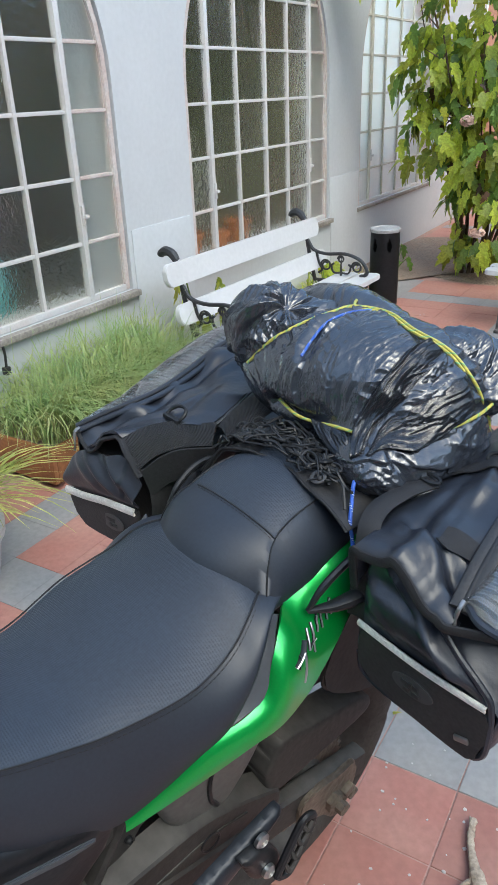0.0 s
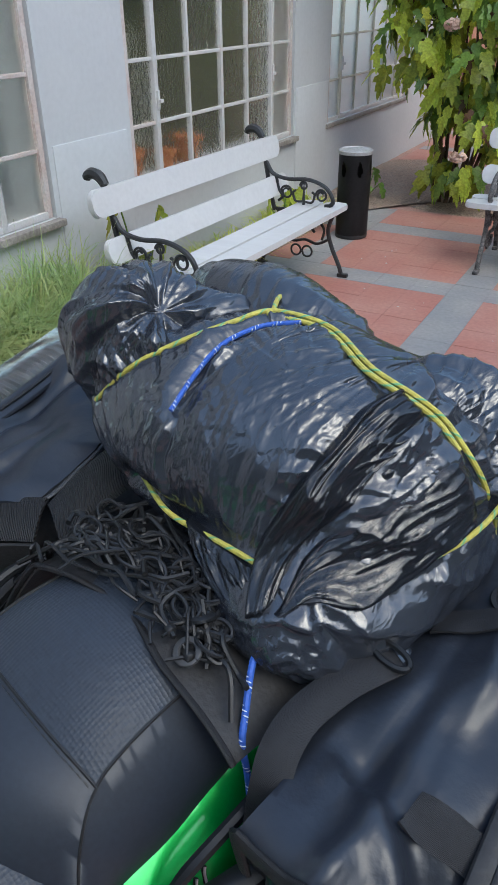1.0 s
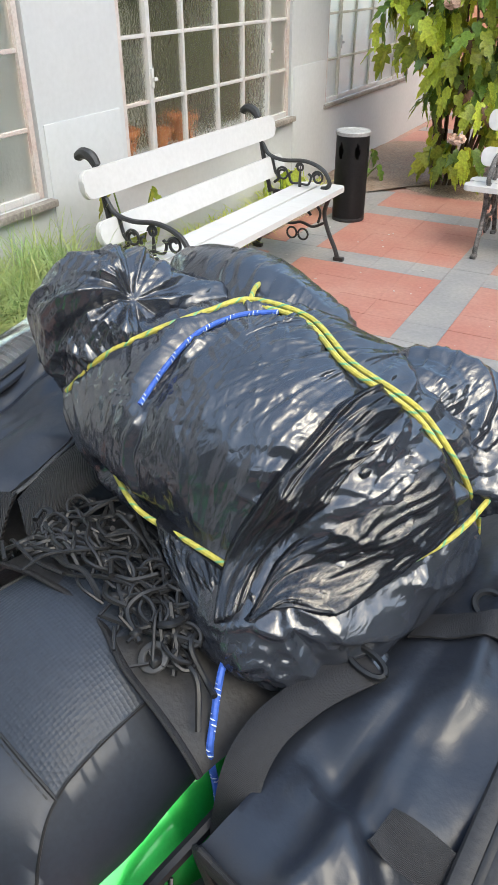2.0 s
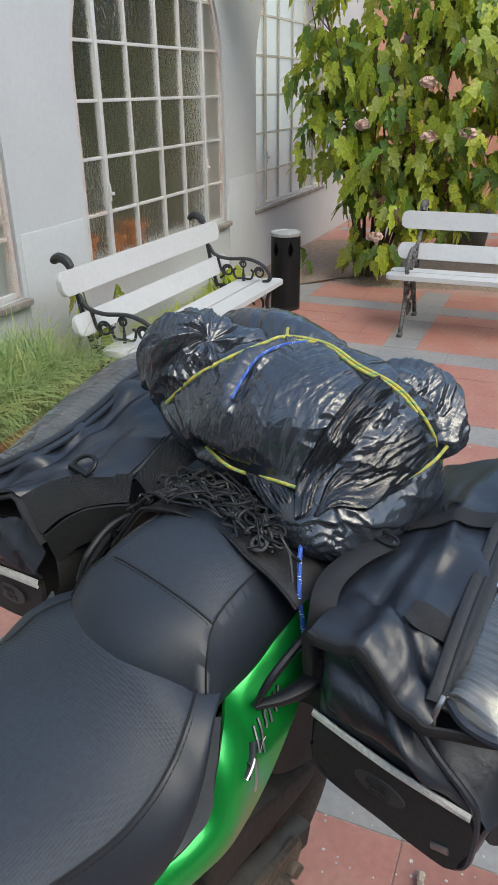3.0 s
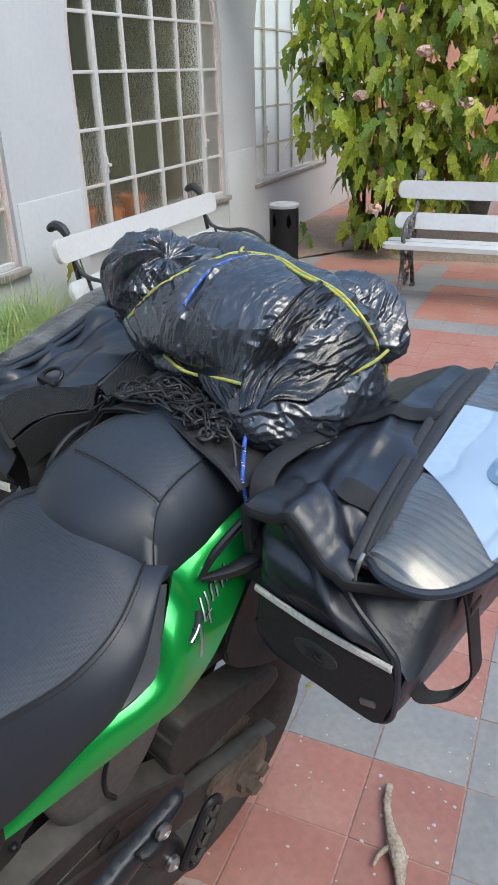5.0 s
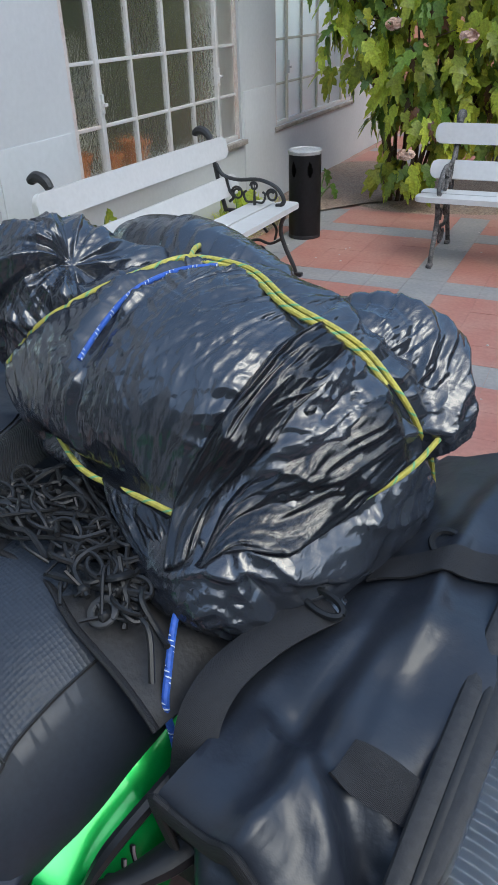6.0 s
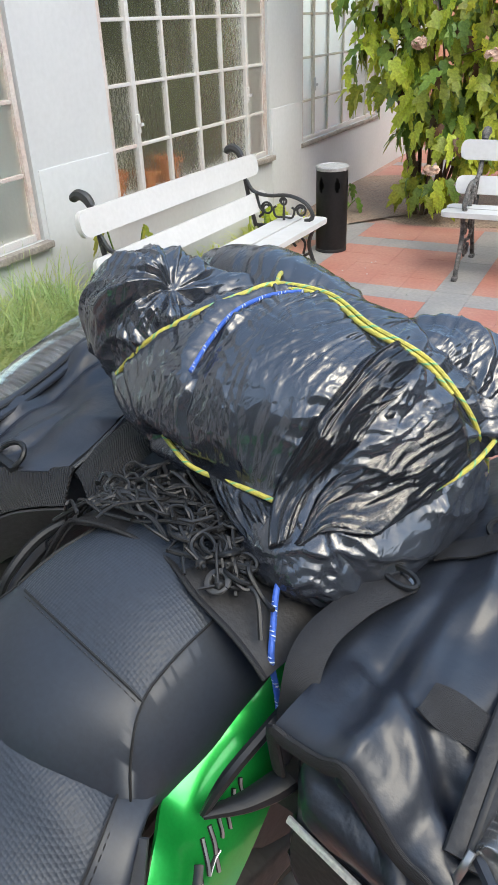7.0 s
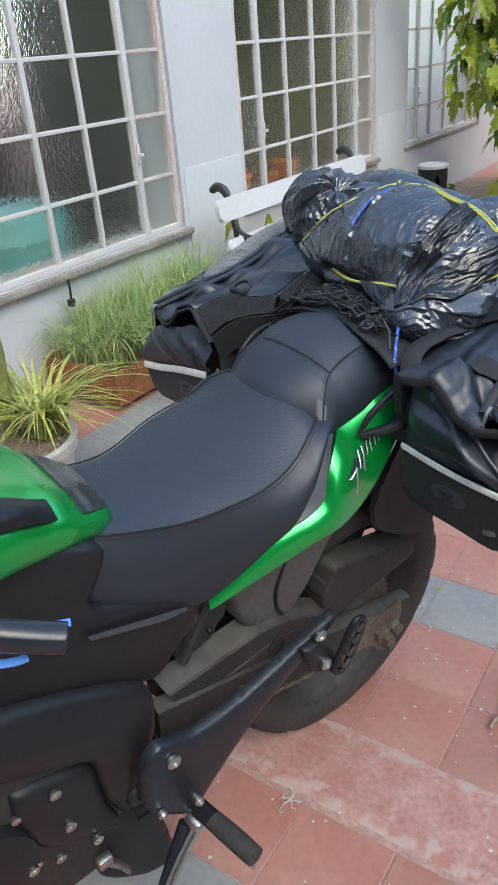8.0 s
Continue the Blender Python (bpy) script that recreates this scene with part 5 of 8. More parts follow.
def moulded(name, outline, x0, x1, dome, mat, label="", reach=0.05, rim=0.008, step=0.006, mirror=False):
    """A bulging cover: an outline in (y, z), domed outwards from x1, with a rounded rim that runs back to x0."""
    line = np.array(curve([(*q, 0) for q in outline] + [(*outline[0], 0)], 200)[:-1, :2])
    y0, z0 = line.min(axis=0) - step
    ny, nz = (np.ceil((line.max(axis=0) - (y0, z0)) / step) + 1).astype(int)
    nxt = np.roll(line, -1, axis=0)

    def inside(y, z):
        cross = (line[:, 1] > z) != (nxt[:, 1] > z)
        at = line[:, 0] + (z - line[:, 1]) / (nxt[:, 1] - line[:, 1] + 1e-12) * (nxt[:, 0] - line[:, 0])
        return bool((cross & (y < at)).sum() % 2)
    cell = {(i, k) for i in range(ny) for k in range(nz) if inside(y0 + (i + 0.5) * step, z0 + (k + 0.5) * step)}
    for s in ((1, -1) if mirror else (1,)):
        bm = bmesh.new()
        made = {}

        def vert(i, k):
            if (i, k) not in made:
                y, z = y0 + i * step, z0 + k * step
                gap = np.hypot(line[:, 0] - y, line[:, 1] - z)
                if all((i - u, k - w) in cell for u in (0, 1) for w in (0, 1)):
                    d = float(gap.min())
                else:
                    d = 0.0
                    y, z = line[int(gap.argmin())]
                made[(i, k)] = bm.verts.new((s * (x1 - rim * math.exp(-d / (rim * 0.6)) + dome * (1 - math.exp(-d / reach))), y, z))
            return made[(i, k)]
        for i, k in sorted(cell):
            q = [vert(i, k), vert(i + 1, k), vert(i + 1, k + 1), vert(i, k + 1)]
            bm.faces.new(q if s > 0 else q[::-1])
        edge = [e for e in bm.edges if len(e.link_faces) == 1]
        back = bmesh.ops.extrude_edge_only(bm, edges=edge)["geom"]
        for v in back:
            if isinstance(v, bmesh.types.BMVert):
                v.co.x = s * x0
        bmesh.ops.recalc_face_normals(bm, faces=bm.faces)
        part(name, bm, mat, bike, label, angle=75)


# black covers under tank and seat
moulded("side_cover", [(-0.70, 0.90), (-0.54, 0.893), (-0.46, 0.864), (-0.405, 0.832), (-0.415, 0.79), (-0.430, 0.752), (-0.36, 0.716), (-0.258, 0.698), (-0.270, 0.630), (-0.310, 0.587), (-0.345, 0.552), (-0.39, 0.562), (-0.49, 0.612), (-0.60, 0.66), (-0.72, 0.69)],
        0.085, 0.118, 0.012, PLASTIC, "dull black plastic side cover", 0.06, mirror=True)
shaped("cover_strip", [(-0.452, 0.722), (-0.448, 0.712), (-0.34, 0.676), (-0.30, 0.668), (-0.30, 0.675)], 0.128, 0.133, TRIM_GREY, 0.002, "grey trim strip")
moulded("frame_cover", [(-0.70, 0.72), (-0.587, 0.682), (-0.494, 0.642), (-0.40, 0.588), (-0.374, 0.555), (-0.369, 0.50), (-0.376, 0.46), (-0.396, 0.422), (-0.418, 0.368), (-0.437, 0.318), (-0.455, 0.335), (-0.472, 0.39), (-0.478, 0.445), (-0.490, 0.494), (-0.546, 0.527), (-0.612, 0.563), (-0.70, 0.60)],
        0.10, 0.138, 0.024, PLASTIC, "dull black moulded frame cover", 0.045, 0.010, mirror=True)
for y, z in ((-0.43, 0.372),):
    bm = bmesh.new()
    lathe(bm, [(0.0, 0.0), (0.017, 0.0), (0.015, 0.008), (0.0, 0.010)], 20, Matrix.Translation((0.149, y, z)) @ Matrix.Rotation(radians(90), 4, "Y"))
    part("cover_cap", bm, PLASTIC, bike)

# engine block and its covers
bm = bmesh.new()
box(bm, (-0.14, -0.74, 0.20), (0.125, -0.40, 0.56), 0.03, segments=3)
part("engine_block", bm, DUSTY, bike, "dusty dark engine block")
moulded("sprocket_cover", [(-0.60, 0.52), (-0.56, 0.515), (-0.487, 0.483), (-0.473, 0.424), (-0.469, 0.372), (-0.453, 0.314), (-0.461, 0.29), (-0.53, 0.333), (-0.572, 0.364), (-0.60, 0.43)],
        0.11, 0.134, 0.012, PLASTIC, "dull black engine cover", 0.03)
for k, (y, z) in enumerate(((-0.545, 0.49), (-0.535, 0.40), (-0.50, 0.325), (-0.56, 0.345), (-0.60, 0.36))):
    bm = bmesh.new()
    lathe(bm, [(0.0, 0.0), (0.0085, 0.0), (0.0085, 0.006), (0.004, 0.0065), (0.004, 0.003), (0.0, 0.003)], 12, Matrix.Translation((0.142, y, z)) @ Matrix.Rotation(radians(90), 4, "Y"))
    part("cover_bolt", bm, ALLOY, bike)
bm = bmesh.new()
lathe(bm, [(0.0, 0.0), (0.085, 0.0), (0.080, 0.018), (0.05, 0.026), (0.0, 0.028)], 36, Matrix.Translation((0.125, -0.665, 0.40)) @ Matrix.Rotation(radians(90), 4, "Y"))
part("alternator_cover", bm, PLASTIC, bike, "round dusty engine cover")
for y, z in ((-0.60, 0.47), (-0.59, 0.345), (-0.735, 0.46), (-0.66, 0.315)):
    bm = bmesh.new()
    lathe(bm, [(0.0, 0.0), (0.0075, 0.0), (0.0075, 0.007), (0.004, 0.008), (0.0, 0.008)], 6, Matrix.Translation((0.128, y, z)) @ Matrix.Rotation(radians(90), 4, "Y"))
    part("cover_bolt", bm, ALLOY, bike)
for pts, r in (([(0.10, -0.40, 0.50), (0.13, -0.375, 0.44), (0.128, -0.385, 0.36), (0.12, -0.44, 0.30)], 0.0055), ([(0.145, -0.43, 0.30), (0.16, -0.405, 0.325), (0.165, -0.395, 0.34)], 0.003)):
    bm = bmesh.new()
    tube(bm, pts, r, 8, 20)
    part("hose", bm, PLASTIC, bike, "black rubber hose")
shaped("lower_bracket", smooth_outline([(-0.55, 0.30), (-0.50, 0.28), (-0.485, 0.25), (-0.52, 0.20), (-0.57, 0.22)], 30), 0.08, 0.112, ORANGE_PLASTIC, 0.006, "rusty orange lower part")
bm = bmesh.new()
tube(bm, [(0.150, -0.500, 0.270), (0.152, -0.478, 0.235), (0.152, -0.466, 0.205)], 0.010, 8, 10, 0.5)
box(bm, (0.143, -0.512, 0.262), (0.160, -0.488, 0.284), 0.004)
part("shift_lever", bm, ALLOY, bike, "bright alloy lever")

# footrest hanger, pegs and stand
moulded("footrest_hanger", [(-0.398, 0.498), (-0.365, 0.485), (-0.329, 0.473), (-0.244, 0.478), (-0.145, 0.503), (-0.046, 0.528), (-0.040, 0.512), (-0.084, 0.483), (-0.151, 0.450), (-0.224, 0.402), (-0.296, 0.337), (-0.332, 0.300), (-0.355, 0.284), (-0.425, 0.36), (-0.431, 0.438), (-0.419, 0.482)],
        0.166, 0.184, 0.006, BAR_GREY, "dark blue-grey alloy footrest hanger", 0.012, 0.005, 0.005)
moulded("peg_bracket", [(-0.128, 0.512), (-0.090, 0.508), (-0.058, 0.470), (-0.052, 0.430), (-0.072, 0.425), (-0.105, 0.452)], 0.186, 0.202, 0.004, PLASTIC, "black pillion peg bracket", 0.01, 0.004, 0.004)
for x, y, z, r in ((0.192, -0.088, 0.520, 0.012), (0.206, -0.085, 0.462, 0.011), (0.190, -0.383, 0.462, 0.012), (0.190, -0.345, 0.322, 0.009), (0.190, -0.412, 0.358, 0.008)):
    bm = bmesh.new()
    lathe(bm, [(0.0, 0.0), (r, 0.0), (r, 0.006), (r * 0.55, 0.010), (r * 0.5, 0.006), (0.0, 0.006)], 16, Matrix.Translation((x, y, z)) @ Matrix.Rotation(radians(90), 4, "Y"))
    part("bolt", bm, ALLOY, bike)
PEG = Matrix.Translation((0.214, -0.060, 0.432)) @ Matrix.Rotation(radians(-24), 4, "X")
bm = bmesh.new()
loop = [(0.000, -0.014, 0.004), (0.002, -0.016, 0.05), (0.003, -0.013, 0.098), (0.004, 0.0, 0.108), (0.004, 0.013, 0.098), (0.004, 0.016, 0.05), (0.002, 0.013, 0.004), (0.000, 0.0, -0.004), (0.000, -0.014, 0.004)]
tube(bm, [PEG @ Vector(p) for p in loop], 0.0062, 8, 60)
peg = part("pillion_peg", bm, PLASTIC, bike, "folded black pillion peg")
for k in range(4):
    bm = bmesh.new()
    z = 0.014 + 0.024 * k
    tube(bm, [PEG @ Vector(p) for p in ((0.004, -0.014, z + 0.014), (0.008, 0.0, z), (0.006, 0.014, z + 0.012))], 0.0042, 6, 10)
    part("rubber_rib", bm, RUBBER, peg)
bm = bmesh.new()
tube(bm, [(0.19, -0.345, 0.300), (0.225, -0.341, 0.304)], 0.016, 10, 4, 1.0)
peg = part("foot_peg", bm, PLASTIC, bike, "black footpeg with rubber sleeve")
bm = bmesh.new()
tube(bm, [(0.225, -0.341, 0.304), (0.27, -0.335, 0.308), (0.315, -0.330, 0.312)], 0.0175, 12, 20, 0.85, lambda t: 0.94 + 0.06 * math.sin(math.pi * t))
part("rubber_sleeve", bm, RUBBER, peg)
bm = bmesh.new()
lathe(bm, [(0.0, 0.0), (0.006, 0.002), (0.005, 0.018), (0.0, 0.022)], 10, Matrix.Translation((0.305, -0.331, 0.296)) @ Matrix.Rotation(radians(160), 4, "Y"))
part("feeler_pin", bm, ALLOY, peg)
bm = bmesh.new()
tube(bm, [(0.178, -0.365, 0.262), (0.20, -0.43, 0.17), (0.235, -0.50, 0.08), (0.262, -0.545, 0.030)], 0.0115, 10, 20)
box(bm, (0.235, -0.585, -0.022), (0.31, -0.53, -0.010), 0.004, pose(0, 0, 0.0))
part("side_stand", bm, BAR_GREY, bike, "dark metal side stand")
moulded("stand_bracket", [(-0.462, 0.325), (-0.400, 0.305), (-0.375, 0.21), (-0.368, 0.09), (-0.43, 0.10), (-0.50, 0.185), (-0.495, 0.27)], 0.09, 0.128, 0.004, PLASTIC, "black side stand bracket", 0.012, 0.005)
bm = bmesh.new()
for off in (0.0, 0.010):
    tube(bm, [(0.192 + off, -0.352, 0.272), (0.205 + off, -0.415, 0.205), (0.225 + off, -0.47, 0.135)], 0.0042, 8, 16)
part("stand_spring", bm, ALLOY, bike, "pale steel stand spring")
bm = bmesh.new()
lathe(bm, [(0.0, 0.0), (0.014, 0.0), (0.014, 0.02), (0.010, 0.028), (0.0, 0.028)], 14, Matrix.Translation((0.178, -0.353, 0.270)) @ Matrix.Rotation(radians(90), 4, "Y"))
part("stand_pivot", bm, ALLOY, bike)

# rear wheel
WC = (0.0, 0.135, 0.302)


def rear_wheel():
    at = Matrix.Translation(WC) @ Matrix.Rotation(radians(90), 4, "Y")
    bm = bmesh.new()
    prof = [(0.222, -0.055), (0.235, -0.066), (0.262, -0.072), (0.283, -0.064), (0.297, -0.042), (0.302, 0.0), (0.297, 0.042), (0.283, 0.064), (0.262, 0.072), (0.235, 0.066), (0.222, 0.055)]
    n = 96
    rings = [[(r * math.cos(2 * math.pi * k / n), r * math.sin(2 * math.pi * k / n), h) for r, h in prof] for k in range(n)]
    grid = [[bm.verts.new(p) for p in ring] for ring in rings]
    for k in range(n):
        for j in range(len(prof) - 1):
            f = bm.faces.new((grid[k][j], grid[k][j + 1], grid[(k + 1) % n][j + 1], grid[(k + 1) % n][j]))
    # tread grooves pressed into the crown
    for k in range(n):
        for j in range(3, 8):
            if (k * 2 + j * 3) % 13 < 2:
                v = grid[k][j]
                v.co = Vector((v.co.x * 0.982, v.co.y * 0.982, v.co.z))
    bmesh.ops.transform(bm, matrix=at, verts=bm.verts)
    tyre = part("rear_tyre", bm, RUBBER, bike, "dusty black rear tyre")
    bm = bmesh.new()
    prof = [(0.224, -0.060), (0.212, -0.052), (0.200, -0.030), (0.196, 0.0), (0.200, 0.030), (0.212, 0.052), (0.224, 0.060), (0.206, 0.045), (0.186, 0.0), (0.206, -0.045)]
    rings = [[(r * math.cos(2 * math.pi * k / 64), r * math.sin(2 * math.pi * k / 64), h) for r, h in prof] for k in range(64)]
    grid = [[bm.verts.new(p) for p in ring] for ring in rings]
    for k in range(64):
        for j in range(len(prof)):
            bm.faces.new((grid[k][j], grid[k][(j + 1) % len(prof)], grid[(k + 1) % 64][(j + 1) % len(prof)], grid[(k + 1) % 64][j]))
    for k in range(5):
        a = 2 * math.pi * k / 5 + 0.3
        for d in (-0.16, 0.16):
            tube(bm, [(0.05 * math.cos(a), 0.05 * math.sin(a), 0.0), (0.12 * math.cos(a + d * 0.6), 0.12 * math.sin(a + d * 0.6), 0.006), (0.195 * math.cos(a + d), 0.195 * math.sin(a + d), 0.0)], 0.013, 8, 8)
    lathe(bm, [(0.0, -0.06), (0.045, -0.06), (0.055, -0.03), (0.055, 0.03), (0.045, 0.06), (0.0, 0.06)], 28)
    bmesh.ops.transform(bm, matrix=at, verts=bm.verts)
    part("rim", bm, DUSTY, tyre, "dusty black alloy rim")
    bm = bmesh.new()
    teeth = 42
    outline = []
    for k in range(teeth * 4):
        r = 0.112 if k % 4 < 2 else 0.104
        outline.append((r * math.cos(2 * math.pi * k / teeth / 4), r * math.sin(2 * math.pi * k / teeth / 4)))
    plate(bm, outline, "z", 0.068, 0.006)
    bmesh.ops.transform(bm, matrix=at, verts=bm.verts)
    part("sprocket", bm, BRONZE, tyre, "grimy steel sprocket")
    bm = bmesh.new()
    lathe(bm, [(0.0, 0.07), (0.055, 0.07), (0.05, 0.085), (0.03, 0.088), (0.0, 0.088)], 24)
    bmesh.ops.transform(bm, matrix=at, verts=bm.verts)
    part("hub_carrier", bm, DUSTY, tyre)


rear_wheel()

# chain: links along the two runs
for z0, z1 in ((0.420, 0.408), (0.335, 0.196)):
    bm = bmesh.new()
    for k in range(40):
        t = k / 39
        y, z = -0.42 + 0.565 * t, z0 + (z1 - z0) * t
        ang = math.atan2(z1 - z0, 0.565)
        box(bm, (-0.0045 if k % 2 else -0.0065, -0.0085, -0.0045), (0.0045 if k % 2 else 0.0065, 0.0085, 0.0045), 0.002, pose(0.071, y, z, math.degrees(ang), 0, 0), 1)
    part("chain_run", bm, BRONZE, bike, "dirty drive chain")
# swingarm, chain guard, adjusters
for s in (1, -1):
    bm = bmesh.new()
    rings = []
    for t in np.linspace(0, 1, 16):
        y = -0.36 + 0.62 * t
        zc = 0.435 - 0.135 * t
        h = 0.042 * (1 - 0.35 * t)
        xc = 0.105 if s > 0 else -0.105
        rings.append([(xc + 0.016 * a, y, zc + h * b) for a, b in ((-1, -1), (-0.6, -1.15), (0.6, -1.15), (1, -1), (1, 1), (0.6, 1.15), (-0.6, 1.15), (-1, 1))])
    loft(bm, rings)
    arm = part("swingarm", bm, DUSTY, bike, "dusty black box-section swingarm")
    bm = bmesh.new()
    shape = smooth_outline([(0.075, 0.345), (0.10, 0.366), (0.183, 0.350), (0.214, 0.355), (0.221, 0.31), (0.200, 0.240), (0.173, 0.233), (0.127, 0.285), (0.08, 0.29)], 40)
    plate(bm, shape, "x", 0.119 if s > 0 else -0.131, 0.012, 0.003)
    part("axle_plate", bm, BRONZE, arm, "tarnished axle plate")
    bm = bmesh.new()
    lathe(bm, [(0.0, 0.0), (0.02, 0.0), (0.02, 0.012), (0.012, 0.016), (0.012, 0.03), (0.0, 0.03)], 6, Matrix.Translation((0.130 * s, 0.160, 0.298)) @ Matrix.Rotation(radians(90 * s), 4, "Y"))
    part("axle_nut", bm, BRONZE, arm)
    for dy, dz in ((0.195, 0.300), (0.207, 0.282), (0.190, 0.250)):
        bm = bmesh.new()
        box(bm, (-0.012, -0.012, -0.010), (0.012, 0.012, 0.010), 0.004, pose(0.132 * s, dy, dz, 25, 0, 0))
        part("adjuster_block", bm, BRONZE, arm)
bm = bmesh.new()
spine = curve([(-0.336, 0.496, 0.352), (-0.285, 0.499, 0.352), (-0.209, 0.502, 0.357), (-0.125, 0.501, 0.376), (-0.045, 0.472, 0.396), (0.033, 0.430, 0.392)], 26)
rings = []
for k, (y, top, low) in enumerate(spine):
    t = k / 25
    lean = 0.052 * (1 - t) * (k > 0)          # the front end is cut at a slant
    crown = top + 0.012 + 0.010 * math.exp(-((y + 0.10) / 0.05) ** 2)
    rings.append([(0.113, y + lean, low), (0.116, y + 0.8 * lean, low + 0.006), (0.116, y, top - 0.004), (0.1125, y, top), (0.074, y - 0.004, crown), (0.070, y - 0.004, low)])
rings[0] = [(x, y + 0.052 * (1 - (z - 0.352) / 0.144), z) for x, y, z in ((p[0], -0.336, p[2]) for p in rings[0])]
loft(bm, rings)
bmesh.ops.recalc_face_normals(bm, faces=bm.faces)
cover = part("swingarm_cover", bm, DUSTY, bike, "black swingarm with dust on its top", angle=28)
bm = bmesh.new()
tube(bm, [(0.1165, -0.295, 0.443), (0.1165, -0.21, 0.452), (0.1165, -0.115, 0.461), (0.1165, -0.04, 0.445)], 0.0022, 6, 24)
part("swingarm_rib", bm, DUSTY, cover)
bm = bmesh.new()
tube(bm, [(0.1195, -0.115 + 0.017 * math.cos(q), 0.452 + 0.017 * math.sin(q)) for q in np.linspace(0, 2 * math.pi, 17)], 0.0016, 6, 32)
part("moulded_ring", bm, PLASTIC, bike)
bm = bmesh.new()
lathe(bm, [(0.0, 0.0), (0.010, 0.0), (0.010, 0.005), (0.005, 0.008), (0.0, 0.008)], 12, Matrix.Translation((0.118, -0.195, 0.402)) @ Matrix.Rotation(radians(90), 4, "Y"))
part("bolt", bm, ALLOY, bike)
moulded("chain_guard", [(0.006, 0.480), (0.034, 0.526), (0.060, 0.527), (0.132, 0.508), (0.231, 0.486), (0.268, 0.457), (0.253, 0.428), (0.141, 0.417), (0.082, 0.414), (0.02, 0.42)],
        0.055, 0.108, 0.003, DUSTY, "dust-covered black chain guard", 0.01, 0.004, 0.005)
# rear subframe, inner fender, plate holder
bm = bmesh.new()
for s in (1, -1):
    tube(bm, [(s * 0.085, -0.36, 0.56), (s * 0.085, -0.25, 0.60), (s * 0.08, -0.08, 0.70), (s * 0.08, 0.10, 0.80), (s * 0.08, 0.28, 0.86)], 0.014, 10, 30)
    tube(bm, [(s * 0.07, -0.40, 0.76), (s * 0.075, -0.2, 0.77), (s * 0.08, 0.05, 0.82), (s * 0.09, 0.28, 0.86)], 0.014, 10, 24)
    tube(bm, [(s * 0.085, -0.29, 0.52), (s * 0.088, -0.25, 0.60), (s * 0.09, -0.23, 0.65)], 0.016, 10, 12, 0.7)
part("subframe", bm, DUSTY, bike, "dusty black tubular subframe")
bm = bmesh.new()
rows = []
for t in np.linspace(0, 1, 22):
    a = radians(20 + 145 * t)
    y, z = WC[1] + 0.335 * math.cos(a), WC[2] + 0.345 * math.sin(a)
    rows.append([(x, y, z - 0.35 * x * x / 0.1 * 0.4) for x in np.linspace(-0.088, 0.088, 9)])
sheet(bm, rows, 0.005)
part("rear_fender", bm, PLASTIC, bike, "matt black inner rear fender")
bm = bmesh.new()
plate(bm, smooth_outline([(0.125, 0.640), (0.17, 0.72), (0.22, 0.78), (0.28, 0.78), (0.315, 0.66), (0.316, 0.500), (0.24, 0.502), (0.134, 0.575)], 40), "x", 0.098, 0.012, 0.004)
part("fender_side", bm, TAIL_GREY, bike, "matt dark grey fender side plate")
bm = bmesh.new()
rows = [[(x, 0.03 + 0.30 * u, 0.80 + 0.03 * u - 1.2 * x * x) for x in np.linspace(-0.10, 0.10, 7)] for u in np.linspace(0, 1, 8)]
sheet(bm, rows, 0.02)
part("tail_tray", bm, PLASTIC, bike, "black tail tray under the luggage")
# shock linkage and dusty frame casting before the wheel
casting = smooth_outline([(-0.305, 0.540), (-0.300, 0.590), (-0.27, 0.622), (-0.22, 0.640), (-0.195, 0.600), (-0.205, 0.545), (-0.235, 0.522), (-0.28, 0.515)], 40)
shaped("frame_casting", casting, 0.055, 0.085, DUSTY, 0.008, "dust-covered frame casting")
for y, z, r, mat in ((-0.262, 0.566, 0.011, ALLOY), (-0.232, 0.545, 0.006, PLASTIC), (-0.228, 0.600, 0.009, PLASTIC)):
    bm = bmesh.new()
    lathe(bm, [(0.0, 0.0), (r, 0.0), (r, 0.005), (0.6 * r, 0.008), (0.5 * r, 0.004), (0.0, 0.004)], 14, Matrix.Translation((0.085, y, z)) @ Matrix.Rotation(radians(90), 4, "Y"))
    part("bolt", bm, mat, bike)
# added block, so that no light shows through the depth behind the frame
bm = bmesh.new()
box(bm, (-0.06, -0.40, 0.50), (0.050, -0.17, 0.745), 0.02, segments=3)
part("airbox", bm, PLASTIC, bike, "added black block in the airbox's place, closing off the dark depth behind the frame")
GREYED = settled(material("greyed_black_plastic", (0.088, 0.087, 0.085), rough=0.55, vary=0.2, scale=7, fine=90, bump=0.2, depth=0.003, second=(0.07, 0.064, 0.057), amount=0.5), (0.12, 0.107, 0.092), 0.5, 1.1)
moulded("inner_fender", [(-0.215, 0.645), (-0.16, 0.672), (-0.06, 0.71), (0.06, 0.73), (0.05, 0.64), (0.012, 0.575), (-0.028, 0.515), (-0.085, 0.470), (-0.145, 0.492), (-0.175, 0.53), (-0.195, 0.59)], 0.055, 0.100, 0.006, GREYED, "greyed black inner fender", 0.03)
bm = bmesh.new()
tube(bm, [(0.104, -0.075, 0.640), (0.106, -0.105, 0.575), (0.106, -0.105, 0.53), (0.104, -0.09, 0.50)], 0.004, 8, 20)
part("brake_hose", bm, PLASTIC, bike, "black hose")
bm = bmesh.new()
tube(bm, [(0.03, -0.30, 0.40), (0.03, -0.22, 0.55), (0.03, -0.15, 0.68)], 0.032, 14, 20, 1.0, lambda t: 0.8 + 0.25 * (int(t * 20) % 2))
